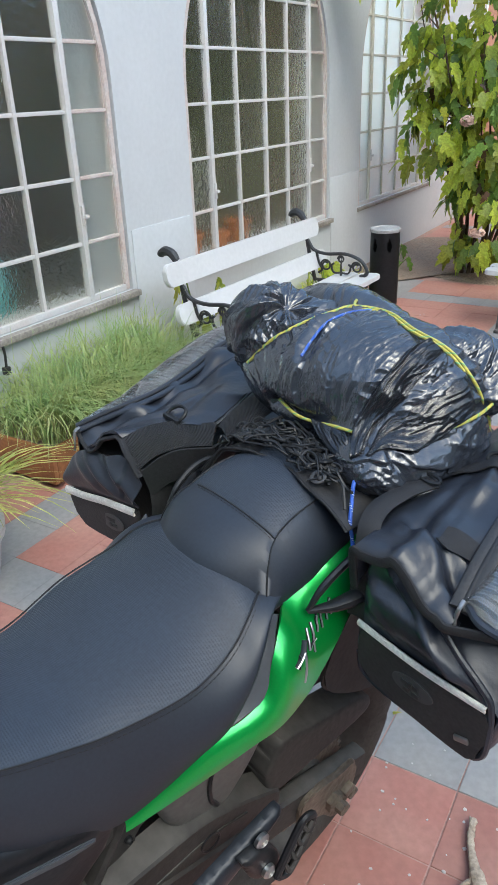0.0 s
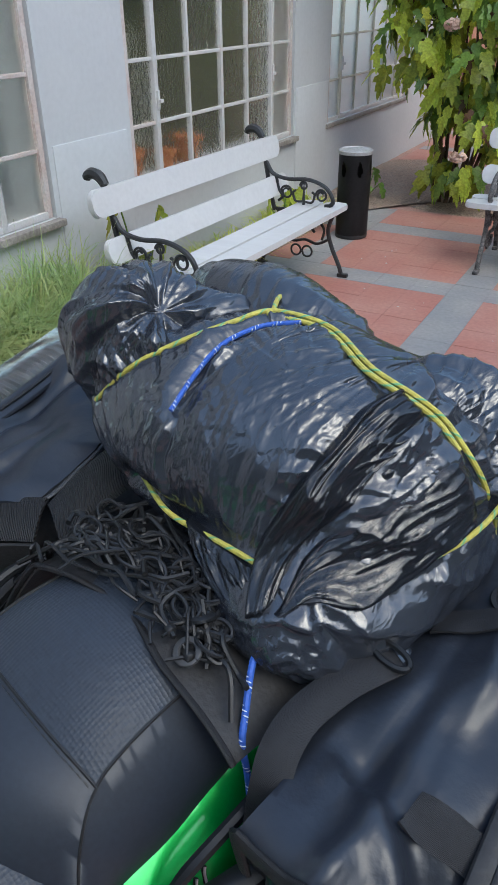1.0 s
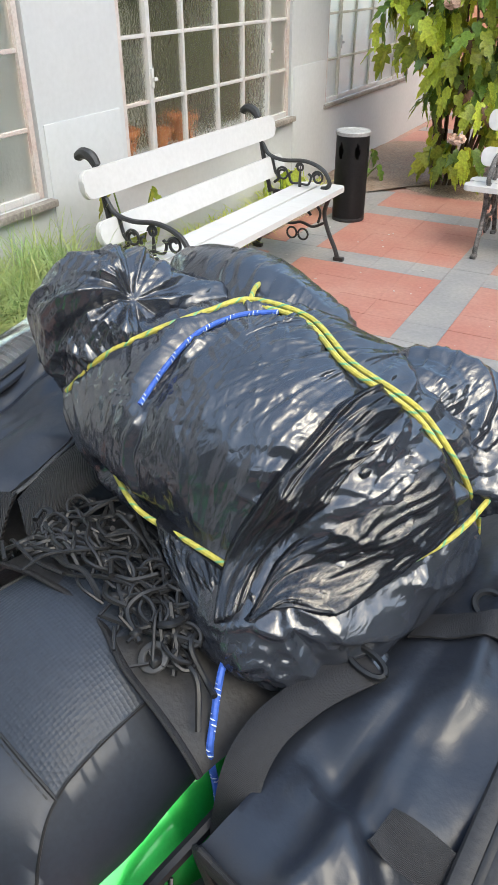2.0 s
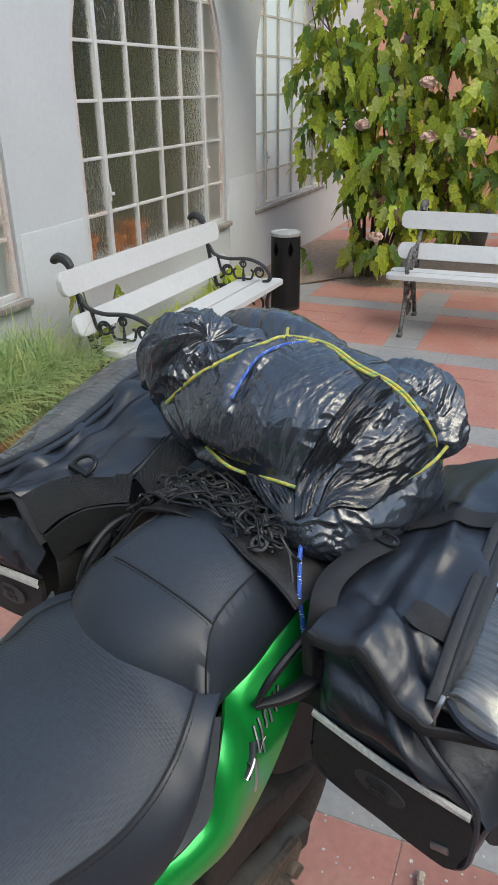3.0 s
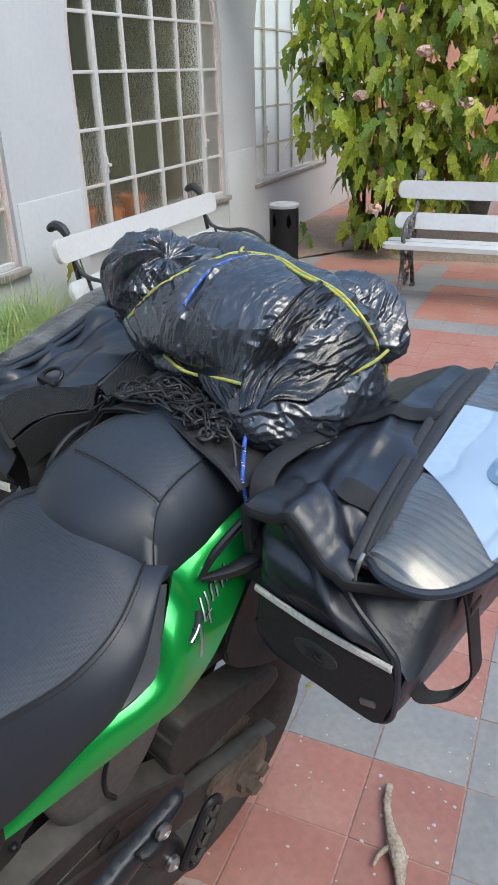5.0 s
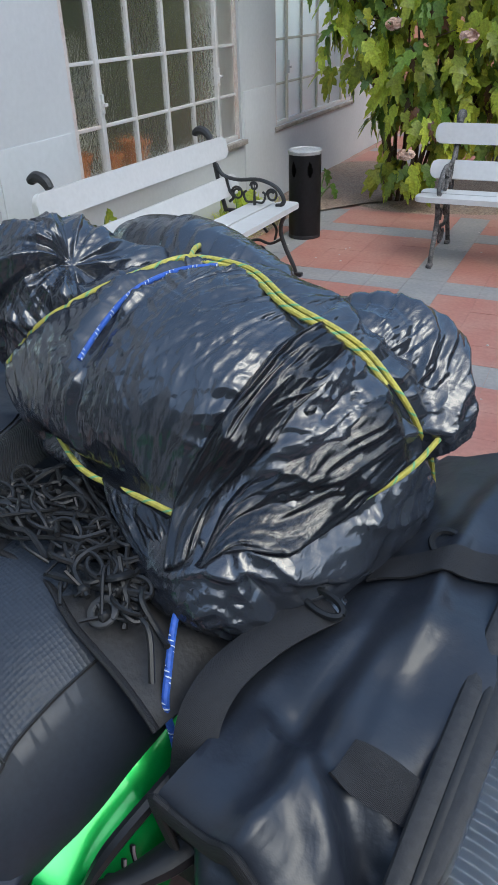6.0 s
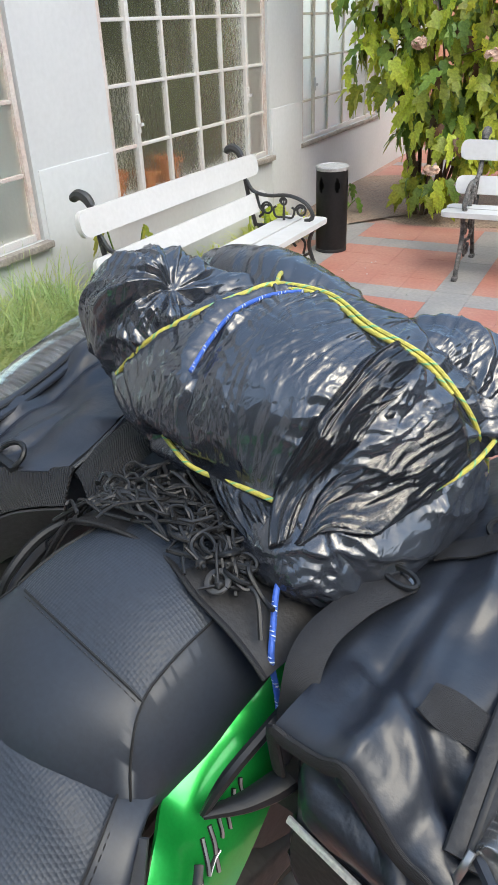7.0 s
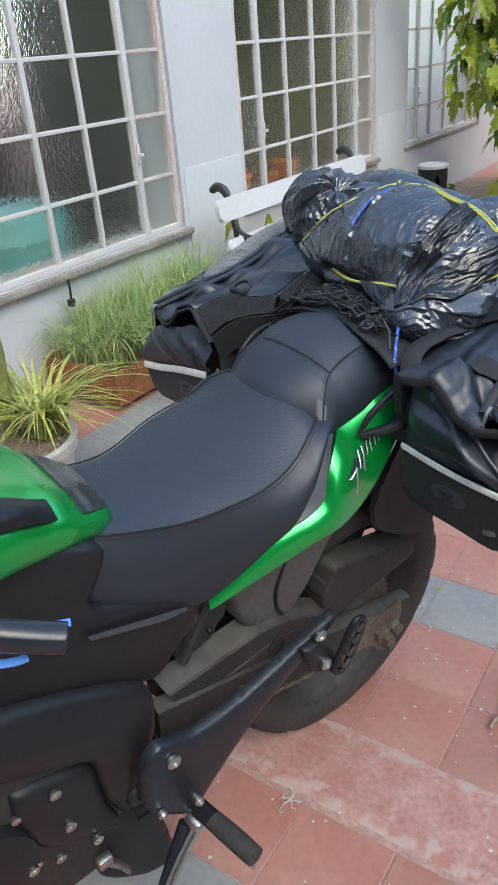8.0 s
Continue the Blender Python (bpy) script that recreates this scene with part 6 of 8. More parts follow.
part("shock_absorber", bm, BRONZE, bike, "dusty coil-over shock")

# the handlebar's end, turned towards the saddle
bm = bmesh.new()
tube(bm, [(0.03, -0.86, 1.000), (0.115, -0.735, 0.945), (0.195, -0.592, 0.882)], 0.0160, 14, 16)
hb = part("handlebar", bm, RUBBER, bike, "black handlebar with grip and polished bar end")
bm = bmesh.new()
tube(bm, [(0.192, -0.597, 0.884), (0.200, -0.583, 0.879)], 0.0205, 16, 2)
part("grip_collar", bm, RUBBER, hb)
bm = bmesh.new()
tube(bm, [(0.200, -0.583, 0.879), (0.220, -0.548, 0.866), (0.234, -0.522, 0.857), (0.2365, -0.5175, 0.8555)], 0.0180, 20, 14, 1.0, lambda t: 1.0 if t < 0.85 else 1.0 - 0.12 * (t - 0.85) / 0.15)
part("bar_end", bm, material("polished_black_bar_end", (0.02, 0.022, 0.027), rough=0.18, vary=0.1, scale=8, fine=80, bump=0.05), hb, "polished black bar end")
bm = bmesh.new()
tube(bm, [(0.15, -0.66, 0.885), (0.205, -0.595, 0.850), (0.216, -0.570, 0.841), (0.219, -0.555, 0.840)], 0.0055, 8, 14, 0.6)
part("lever", bm, BLUE_PLASTIC, hb, "blue anodised lever")
bm = bmesh.new()
tube(bm, [(0.222, -0.520, 0.866), (0.227, -0.506, 0.864)], 0.0055, 8, 3, 0.6)
part("lever_tip", bm, BLUE_PLASTIC, hb, "blue lever tip")


# ---------------------------------------------------------------- saddle bags
def saddle_bag(m, s, label):
    """A soft saddle bag; s is 1 for the side that x grows to, else -1."""
    b = thing("saddle_bag", m, label, "saddle bag", "saddle bags")

    def X(p):
        return (s * p[0], p[1], p[2])

    def skin(rows, thick, name, mat, parent=b, lab="", angle=70, lumps=0.0, f=14.0):
        out = []
        for row in rows:
            line = []
            for p in row:
                q = Vector(p)
                d = lumps * (noise.noise(q * f) + 0.7 * wrinkle(q, f * 0.8)) if lumps else 0.0
                line.append(X((q.x + 0.4 * d, q.y - 0.3 * d, q.z + d)))
            out.append(line if s < 0 else line[::-1])
        bm = bmesh.new()
        sheet(bm, out, thick)
        return part(name, bm, mat, parent, lab, angle=angle)

    # body: a soft box, lofted from front to rear
    sec = [(0.192, 0.750), (0.215, 0.732), (0.29, 0.727), (0.360, 0.728), (0.388, 0.742), (0.398, 0.80), (0.400, 0.86), (0.388, 0.912), (0.35, 0.925), (0.28, 0.925), (0.20, 0.925), (0.187, 0.88), (0.186, 0.82)]
    ring0 = curve([(*q, 0) for q in sec] + [(*sec[0], 0)], 52)[:-1, :2]
    cx, cz = 0.292, 0.828
    rings = []
    for y, k in ((0.086, 0.90), (0.081, 0.955), (0.083, 0.985), (0.095, 1.0), (0.14, 1.02), (0.20, 1.03), (0.27, 1.03), (0.34, 1.03), (0.41, 1.01), (0.455, 0.98), (0.470, 0.94), (0.474, 0.85)):
        ring = []
        for x, z in ring0:
            q = Vector((cx + (x - cx) * k, y, cz + (z - cz) * k))
            top = 0.944 - 0.85 * max(0.0, q.x - 0.239)      # the front narrows upwards
            if q.z > top:
                q.z += (top - q.z) * max(0.0, min(1.0, (0.155 - y) / 0.06))
            d = 0.004 * noise.noise(q * 16) + 0.003 * wrinkle(q, 20)
            ring.append(X((q.x + d, q.y + 0.5 * d, q.z + d)))
        rings.append(ring)
    bm = bmesh.new()
    loft(bm, rings)
    body = part("body", bm, PVC, b, "black coated-fabric bag body", angle=60)
    # lower front panel with its hem
    face = [(0.196, 0.815), (0.197, 0.775), (0.212, 0.744), (0.29, 0.731), (0.372, 0.729), (0.383, 0.745), (0.386, 0.812), (0.29, 0.815)]
    bm = bmesh.new()
    plate(bm, [(s * a, c) for a, c in smooth_outline(face, 40)][:: s], "y", 0.0735, 0.008, 0.003)
    front = part("front_panel", bm, PVC_DUSTY, b, "scuffed black lower front panel")
    bm = bmesh.new()
    tube(bm, [X((0.236, 0.082, 0.945)), X((0.267, 0.079, 0.925)), X((0.296, 0.077, 0.902)), X((0.329, 0.076, 0.872)), X((0.367, 0.077, 0.845)), X((0.383, 0.078, 0.826)), X((0.390, 0.078, 0.78)), X((0.385, 0.080, 0.739)), X((0.35, 0.080, 0.730)), X((0.22, 0.079, 0.735)), X((0.195, 0.079, 0.77))], 0.0045, 8, 80)
    part("piping", bm, PVC, b, "black corded edge")
    def fold_line(x):
        return float(np.interp(x, (0.178, 0.211, 0.238, 0.252, 0.268, 0.288, 0.31, 0.33), (0.950, 0.957, 0.964, 0.963, 0.948, 0.928, 0.922, 0.922)))

    # loose fabric above the zip, sagging in slanting folds
    rows = []
    for x in np.linspace(0.197, 0.380, 44):
        top = min(fold_line(x) - 0.006, 0.941 - 0.81 * max(0.0, x - 0.239))
        col = []
        for v in np.linspace(0, 1, 26):
            z = 0.823 + (max(top, 0.8235) - 0.823) * v
            w = (x - 0.236) * 0.63 + (z - 0.945) * 0.78 + 0.007 * noise.noise(Vector((x * 18, 3.1, z * 18)))
            crest = 0.893 - 0.17 * (x - 0.213)
            out = 0.017 * (math.sin(math.pi * 0.5 * min(1.0, (z - 0.823) / (crest - 0.823))) ** 1.5 if z < crest else math.exp(-((z - crest) / 0.007) ** 2))
            out += 0.010 * math.exp(-((w + 0.014) / 0.005) ** 2) + 0.004 * math.exp(-((w + 0.072) / 0.008) ** 2)
            out *= min(1.0, max(0.0, z - 0.829) / 0.02) * min(1.0, (1 - v) / 0.12) * min(1.0, (x - 0.195) / 0.02) * min(1.0, max(0.0, 0.384 - x) / 0.02)
            col.append((x, 0.0785 - out - 0.002 * math.sin(math.pi * v), z))
        rows.append(col)
    skin(rows, 0.002, "front_gusset", PVC, b, "sagging folded black fabric")
    # white reflective zip tape
    rows = []
    for t in np.linspace(0, 1, 24):
        x, z = 0.191 + 0.190 * t, 0.822 - 0.004 * math.sin(math.pi * t)
        y = 0.0705 + 0.003 * abs(t - 0.5)
        rows.append([(x, y, z + 0.0055), (x, y - 0.0025, z), (x, y, z - 0.0055)])
    skin(rows, 0.003, "reflective_zip", ZIP_WHITE, b, "off-white reflective zip tape")
    # moulded oval badge and small pull tab
    bm = bmesh.new()
    bmesh.ops.create_circle(bm, cap_ends=True, radius=1.0, segments=32)
    ext = bmesh.ops.extrude_face_region(bm, geom=list(bm.faces))
    bmesh.ops.translate(bm, vec=(0, 0, 1), verts=[v for v in ext["geom"] if isinstance(v, bmesh.types.BMVert)])
    bmesh.ops.transform(bm, matrix=Matrix.Translation(X((0.285, 0.0735, 0.778))) @ Matrix.Rotation(radians(90), 4, "X") @ Matrix.Diagonal((0.031, 0.014, 0.002, 1)), verts=bm.verts)
    badge = part("badge", bm, BADGE_DARK, front, "moulded black oval badge")
    for dx, dz, w in ((-0.008, 0.005, 0.016), (0.006, 0.005, 0.008), (-0.006, -0.005, 0.010), (0.008, -0.005, 0.012)):
        bm = bmesh.new()
        c = X((0.285 + dx, 0, 0))[0]
        box(bm, (c - w / 2, 0.0685, 0.778 + dz - 0.0032), (c + w / 2, 0.0710, 0.778 + dz + 0.0032), 0.0008)
        part("badge_bar", bm, PVC_DUSTY, badge)
    bm = bmesh.new()
    box(bm, (-0.010, -0.002, -0.004), (0.010, 0.002, 0.004), 0.0015, Matrix.Translation(X((0.362, 0.071, 0.756))) @ Matrix.Rotation(radians(-20 * s), 4, "Y"))
    part("pull_tab", bm, ZIP_GREY, front, "dull silver pull tab")
    # soft lid between the inner edge and the long zip
    def zipline(t):
        return np.array(curve([(0.322, 0.078, 0.927), (0.306, 0.15, 0.955), (0.284, 0.26, 0.974), (0.264, 0.37, 0.990), (0.258, 0.45, 0.998), (0.268, 0.485, 0.998)], 80)[int(round(t * 80))])
    rows = []
    for t in np.linspace(0, 1, 40):
        z = zipline(t)
        inner = np.array((0.178 - 0.03 * t, 0.078 + 0.40 * t, 0.944 + 0.012 * t))
        far = min(1.0, t / 0.18) if s > 0 else 0.1
        row = [tuple(inner + np.array((-0.036 * far, 0.012, -0.034 - 0.02 * (1 - far)))), tuple(inner + np.array((-0.020 * far, 0.004, -0.012 - 0.006 * (1 - far))))]
        for u in np.linspace(0, 1, 26):
            p = inner + (z - inner) * u
            p[2] += 0.012 * math.sin(math.pi * u)
            p[2] += (fold_line(p[0]) - p[2]) * max(0.0, 1 - t / 0.35) ** 1.3
            if s > 0:      # the front flap's edge, standing up before a trough, and soft ridges that run back from the hem
                gap = p[1] - (0.132 - 0.42 * (p[0] - 0.198)) - 0.004 * math.sin(60 * p[0])
                edge = min(1.0, max(0.0, (p[0] - 0.175) / 0.03)) * min(1.0, max(0.0, (0.325 - p[0]) / 0.02))
                p[2] += edge * (0.010 * math.exp(-(gap / 0.010) ** 2) - 0.012 * math.exp(-((gap - 0.022) / 0.013) ** 2))
                p[2] += 0.007 * math.exp(-((u - 0.40 - 0.22 * t) / 0.065) ** 2) * math.exp(-t / 0.45)
                p[2] += 0.007 * math.exp(-((u - 0.70 + 0.35 * t) / 0.06) ** 2) * math.exp(-((t - 0.5) / 0.22) ** 2)
                p[2] -= 0.008 * math.exp(-((u - 0.27 - 0.10 * t) / 0.07) ** 2) * math.exp(-t / 0.6) * min(1.0, t / 0.15)
            row.append(tuple(p))
        rows.append(row)
    rows_lid = rows
    lip = [[(p[0], p[1] + back, p[2] - drop) for p in rows[0]] for drop, back in ((0.018, 0.006), (0.018, -0.008), (0.012, -0.020), (0.004, -0.016))]
    lid = skin(lip + rows, 0.004, "lid", PVC, b, "creased black lid", lumps=0.009, f=15)
    bm = bmesh.new()     # bound front hem, carried on under the pocket
    tube(bm, [X((p[0], p[1] - 0.019, p[2] - 0.014)) for p in rows[0][::2]] + [X((0.345, 0.070, 0.916)), X((0.372, 0.074, 0.926)), X((0.40, 0.088, 0.930))], 0.0070, 10, 60, 0.45)
    part("hem", bm, WEB, lid, "bound black hem")
    # broad webbing along the inner edge and narrower straps across the lid
    line = curve([(0.184, 0.078, 0.82), (0.178, 0.084, 0.875), (0.173, 0.090, 0.915), (0.169, 0.098, 0.938), (0.161, 0.115, 0.952), (0.156, 0.14, 0.958), (0.158, 0.168, 0.962), (0.162, 0.185, 0.966), (0.168, 0.205, 0.968), (0.174, 0.225, 0.968)], 40)
    rows = []
    for k, p in enumerate(line):
        d = line[min(k + 1, 40)] - line[max(k - 1, 0)]
        w = np.array((d[1] + abs(d[2]) * 0.6, -d[0], 0.0))
        w *= (0.0145 if s > 0 else 0.020) / (np.linalg.norm(w) + 1e-9)
        rows.append([tuple(p + w * u + np.array((0, 0, 0.003 * (1 - u * u)))) for u in (-1, -0.5, 0, 0.5, 1)])
    if s < 0:
        line = curve([(0.188, 0.074, 0.905), (0.186, 0.080, 0.938), (0.180, 0.105, 0.958), (0.172, 0.15, 0.968), (0.165, 0.21, 0.972)], 30)
        rows = [[(p[0] + 0.027 * u, p[1] - 0.004 * u, p[2] + 0.010 * u + 0.003) for u in (1, 0.5, 0, -0.5, -1)] for p in line]
    skin(rows, 0.003, "webbing", WEB, b, "broad ribbed black webbing")
    if s > 0:
        flat = np.array([p for row in rows_lid for p in row])

        def over(x, y):
            w = np.exp(-((flat[:, 0] - x) ** 2 + (flat[:, 1] - y) ** 2) / 0.008**2)
            return (x, y, float((flat[:, 2] * w).sum() / w.sum()) + 0.0045)
        for x0, y0, x1, y1, wide in ((0.246, 0.128, 0.304, 0.142, 0.026), (0.176, 0.270, 0.270, 0.318, 0.028)):
            strip = [[over(x0 + (x1 - x0) * t, y0 + (y1 - y0) * t + wide * u) for u in np.linspace(0, 1, 6)] for t in np.linspace(0, 1, 18)]
            skin(strip, 0.002, "lid_strap", WEB, b, "flat black webbing strap", lumps=0.009, f=15)
    # the long zip: two corded bands and teeth
    for off, r in ((-0.0085, 0.0075), (0.0080, 0.0075), (0.0, 0.003)):
        bm = bmesh.new()
        tube(bm, [X(zipline(t) + np.array((off, 0, 0.003 + (0.002 if off == 0 else 0)))) for t in np.linspace(0, 1, 30)], r, 10, 60, 0.5)
        part("lid_zip", bm, PIPING if off == 0 else PVC_DUSTY, lid, "black zip band")
    bm = bmesh.new()
    tube(bm, [X((0.322, 0.080, 0.944)), X((0.322, 0.072, 0.936)), X((0.321, 0.070, 0.924))], 0.0028, 8, 10, 0.6)
    tube(bm, [X((0.321, 0.070, 0.926)), X((0.324, 0.066, 0.912)), X((0.319, 0.067, 0.906)), X((0.321, 0.067, 0.901))], 0.0018, 6, 12, 0.6)
    part("zip_pull", bm, ZIP_GREY, lid, "grey metal zip pull with cord")
    # map pocket: ribbed mesh under clear film, with a corded rim
    def rim_line(n):
        return curve([(0.326, 0.086, 0.934), (0.352, 0.074, 0.930), (0.390, 0.080, 0.930), (0.420, 0.112, 0.934), (0.440, 0.18, 0.944), (0.452, 0.28, 0.956), (0.448, 0.40, 0.972), (0.42, 0.475, 0.985), (0.36, 0.505, 0.995), (0.30, 0.505, 1.0), (0.270, 0.488, 0.999)], n)
    outer = rim_line(60)
    def pocket(lift, name, mat, shrink, parent, lab, thick=0.0012):
        rows = []
        for k in range(61):
            o = outer[k]
            i = zipline(k / 60) if k else zipline(0)
            i = i + (o - i) * 0.02
            row = []
            for u in np.linspace(0, 1, 15):
                p = i + (o - i) * (shrink + (1 - 2 * shrink) * u)
                w = math.sin(math.pi * u)
                p = p + np.array((0, 0, lift * (0.3 + 0.7 * w) + 0.012 * w + 0.004 * noise.noise(Vector(p) * 18)))
                row.append(tuple(p))
            rows.append(row)
        return skin(rows, thick, name, mat, parent, lab)
    base = pocket(0.0, "map_pocket", MESH_GREY, 0.0, b, "ribbed grey mesh pocket")
    bm = bmesh.new()
    tube(bm, [X(p + np.array((0, 0, 0.001))) for p in outer[::2]], 0.0062, 8, 70, 0.8)
    part("pocket_rim", bm, PVC, base, "black corded rim")
    film = pocket(0.006, "pocket_film", CLEAR, 0.03, base, "clear vinyl film", 0.0008)
    film.visible_shadow = False
    # card under the film, its blue painted in for the sky's reflection
    if s > 0:
        rows = []
        for t in np.linspace(0, 1, 12):
            k = int(22 + 14 * t)
            o, i = outer[k], zipline(k / 60)
            rows.append([tuple(i + (o - i) * (0.10 + 0.85 * u) + np.array((0, 0, 0.0035 + 0.012 * math.sin(math.pi * (0.10 + 0.85 * u))))) for u in np.linspace(0, 1, 10)])
        card = skin(rows, 0.0008, "pocket_card", BADGE, base, "printed band, coloured pale blue for the sky's reflection")
        o, i = outer[29], zipline(29 / 60)
        c = i + (o - i) * 0.62 + np.array((0, 0, 0.0185))
        bm = bmesh.new()
        bmesh.ops.create_circle(bm, cap_ends=True, radius=1.0, segments=32)
        ext = bmesh.ops.extrude_face_region(bm, geom=list(bm.faces))
        bmesh.ops.translate(bm, vec=(0, 0, 1), verts=[v for v in ext["geom"] if isinstance(v, bmesh.types.BMVert)])
        turn = Matrix.Translation(X(c)) @ Matrix.Rotation(radians(-4 * s), 4, "Y") @ Matrix.Rotation(radians(8), 4, "X")
        bmesh.ops.transform(bm, matrix=turn @ Matrix.Diagonal((0.022, 0.030, 0.0008, 1)), verts=bm.verts)
        disc = part("printed_oval", bm, BADGE_BLUE, card, "dark blue printed oval")
        for dx, dy, w, h in ((-0.007, -0.006, 0.004, 0.020), (-0.007, 0.012, 0.004, 0.010), (0.004, -0.008, 0.004, 0.016), (0.004, 0.010, 0.004, 0.014)):
            bm = bmesh.new()
            box(bm, (dx - w / 2, dy - h / 2, 0.0006), (dx + w / 2, dy + h / 2, 0.0014), 0, turn)
            part("print_bar", bm, BADGE, disc)
    # carrying strap and buckles on the outer side
    bm = bmesh.new()
    line = curve([(0.402, 0.160, 0.915), (0.412, 0.175, 0.87), (0.425, 0.190, 0.80), (0.432, 0.195, 0.755), (0.422, 0.170, 0.735), (0.405, 0.135, 0.745), (0.396, 0.12, 0.765)], 40)
    rows = [[X((p[0], p[1] + 0.013, p[2])), X((p[0], p[1] - 0.013, p[2]))] for p in line]
    sheet(bm, rows if s > 0 else [r[::-1] for r in rows], 0.003)
    part("side_strap", bm, WEB, b, "hanging loop of black webbing")
    bm = bmesh.new()
    box(bm, (-0.005, -0.018, -0.022), (0.006, 0.018, 0.022), 0.005, Matrix.Translation(X((0.412, 0.178, 0.895))) @ Matrix.Rotation(radians(8), 4, "X"))
    box(bm, (-0.004, -0.013, -0.042), (0.005, 0.013, -0.024), 0.004, Matrix.Translation(X((0.414, 0.178, 0.895))) @ Matrix.Rotation(radians(8), 4, "X"))
    part("side_buckle", bm, PLASTIC, b, "black plastic buckle")
    bm = bmesh.new()
    line = curve([(0.398, 0.36, 0.91), (0.412, 0.37, 0.86), (0.410, 0.38, 0.80), (0.396, 0.385, 0.76)], 24)
    rows = [[X((p[0], p[1] + 0.013, p[2])), X((p[0], p[1] - 0.013, p[2]))] for p in line]
    sheet(bm, rows if s > 0 else [r[::-1] for r in rows], 0.003)
    part("side_strap", bm, WEB, b, "hanging loop of black webbing")
    # D-ring and its webbing patch on the lid
    c = (0.226, 0.15, 0.984) if s < 0 else (0.205, 0.33, 0.972)
    bm = bmesh.new()
    ring = [X((c[0] + (0.012 if s > 0 else 0.016) * math.cos(a), c[1] + (0.010 if s > 0 else 0.015) * math.sin(a), c[2] + 0.006 + 0.004 * math.sin(a))) for a in np.linspace(0, 2 * math.pi, 14)]
    tube(bm, ring, 0.0028, 6, 30)
    part("d_ring", bm, PLASTIC, b, "black D-ring")
    if s < 0:
        return b
    # strap adjuster near the inner edge
    bm = bmesh.new()
    ring = [(0.172 + 0.016 * math.cos(q), 0.219 + 0.007 * math.sin(q), 0.9745 + 0.002 * math.sin(q)) for q in np.linspace(0, 2 * math.pi, 17)]
    tube(bm, [X(p) for p in ring], 0.0026, 6, 34)
    part("lid_buckle", bm, PLASTIC, b, "black plastic strap adjuster")
    return b


saddle_bag(BIKE, 1, "black saddle bag with clear map pocket and off-white zip")
def slumped_bag(m):
    """The other saddle bag, half empty: a sagging body, a creased lid behind a gaping front, and a grey map pocket beyond the zip."""
    b = thing("saddle_bag", m, "sagging black saddle bag with grey map pocket and off-white zip", "saddle bag", "saddle bags")

    def lay(name, rows, thick, mat, parent, label="", lumps=0.0, f=16.0, angle=75):
        out = []
        for row in rows:
            line = []
            for p in row:
                q = Vector(p)
                d = lumps * (noise.noise(q * f) + 0.7 * wrinkle(q, f * 0.8)) if lumps else 0.0
                line.append((q.x, q.y - 0.3 * d, q.z + d))
            out.append(line)
        bm = bmesh.new()
        sheet(bm, out, thick)
        return part(name, bm, mat, parent, label, angle=angle)

    def front(x, z):
        """Where the front face lies, which leans back a little."""
        return 0.024 + 0.095 * (x + 0.225) + 0.10 * max(0.0, z - 0.80)
    # body
    sec = [(-0.222, 0.745), (-0.255, 0.712), (-0.31, 0.700), (-0.370, 0.698), (-0.396, 0.722), (-0.408, 0.762), (-0.408, 0.800), (-0.388, 0.838), (-0.345, 0.856), (-0.29, 0.862), (-0.24, 0.858), (-0.214, 0.83), (-0.212, 0.785)]
    ring0 = curve([(*q, 0) for q in sec] + [(*sec[0], 0)], 60)[:-1, :2]
    cx, cz = -0.31, 0.78
    rings = []
    for y, k in ((0.030, 0.90), (0.016, 0.955), (0.014, 0.985), (0.022, 1.0), (0.06, 1.02), (0.12, 1.03), (0.19, 1.03), (0.26, 1.02), (0.33, 1.0), (0.38, 0.96), (0.395, 0.85)):
        ring = []
        for x, z in ring0:
            q = Vector((cx + (x - cx) * k, y + front(x, z) - 0.006, cz + (z - cz) * k))
            d = 0.006 * noise.noise(q * 14) + 0.004 * wrinkle(q, 18)
            ring.append((q.x + d, q.y + 0.3 * d, q.z + d))
        rings.append(ring)
    bm = bmesh.new()
    loft(bm, rings)
    part("body", bm, PVC_DUSTY, b, "dull black bag body", angle=60)
    # sagging front above the zip, its upper rim standing off the body so that the bag gapes
    rim = curve([(-0.410, 0.800), (-0.385, 0.838), (-0.352, 0.864), (-0.318, 0.868), (-0.292, 0.876), (-0.262, 0.884), (-0.236, 0.874), (-0.214, 0.852)], 60)[:, :2]
    tape = curve([(-0.407, 0.767), (-0.36, 0.776), (-0.30, 0.792), (-0.25, 0.802), (-0.218, 0.808)], 60)[:, :2]
    rows = []
    for (x1, z1), (x0, z0) in zip(rim, tape):
        col = []
        for v in np.linspace(0, 1, 22):
            x, z = x0 + (x1 - x0) * v, z0 + (z1 - z0) * v
            w = (x + 0.225) * 0.55 + (z - 0.87) * 0.85
            out = 0.010 * math.exp(-((w + 0.035) / 0.010) ** 2) + 0.010 * math.exp(-((w + 0.068 + 0.2 * (z - 0.82)) / 0.013) ** 2) + 0.007 * math.exp(-((w + 0.100) / 0.012) ** 2)
            out *= math.sin(math.pi * min(1.0, 0.04 + 0.8 * v)) ** 0.7
            col.append((x, front(x, z) - 0.012 - out - 0.010 * math.sin(math.pi * v) * (1 if x < -0.25 else 0.5), z))
        rows.append(col)
    lay("front_gusset", rows, 0.003, PVC, b, "sagging folded black fabric", 0.003, 20)
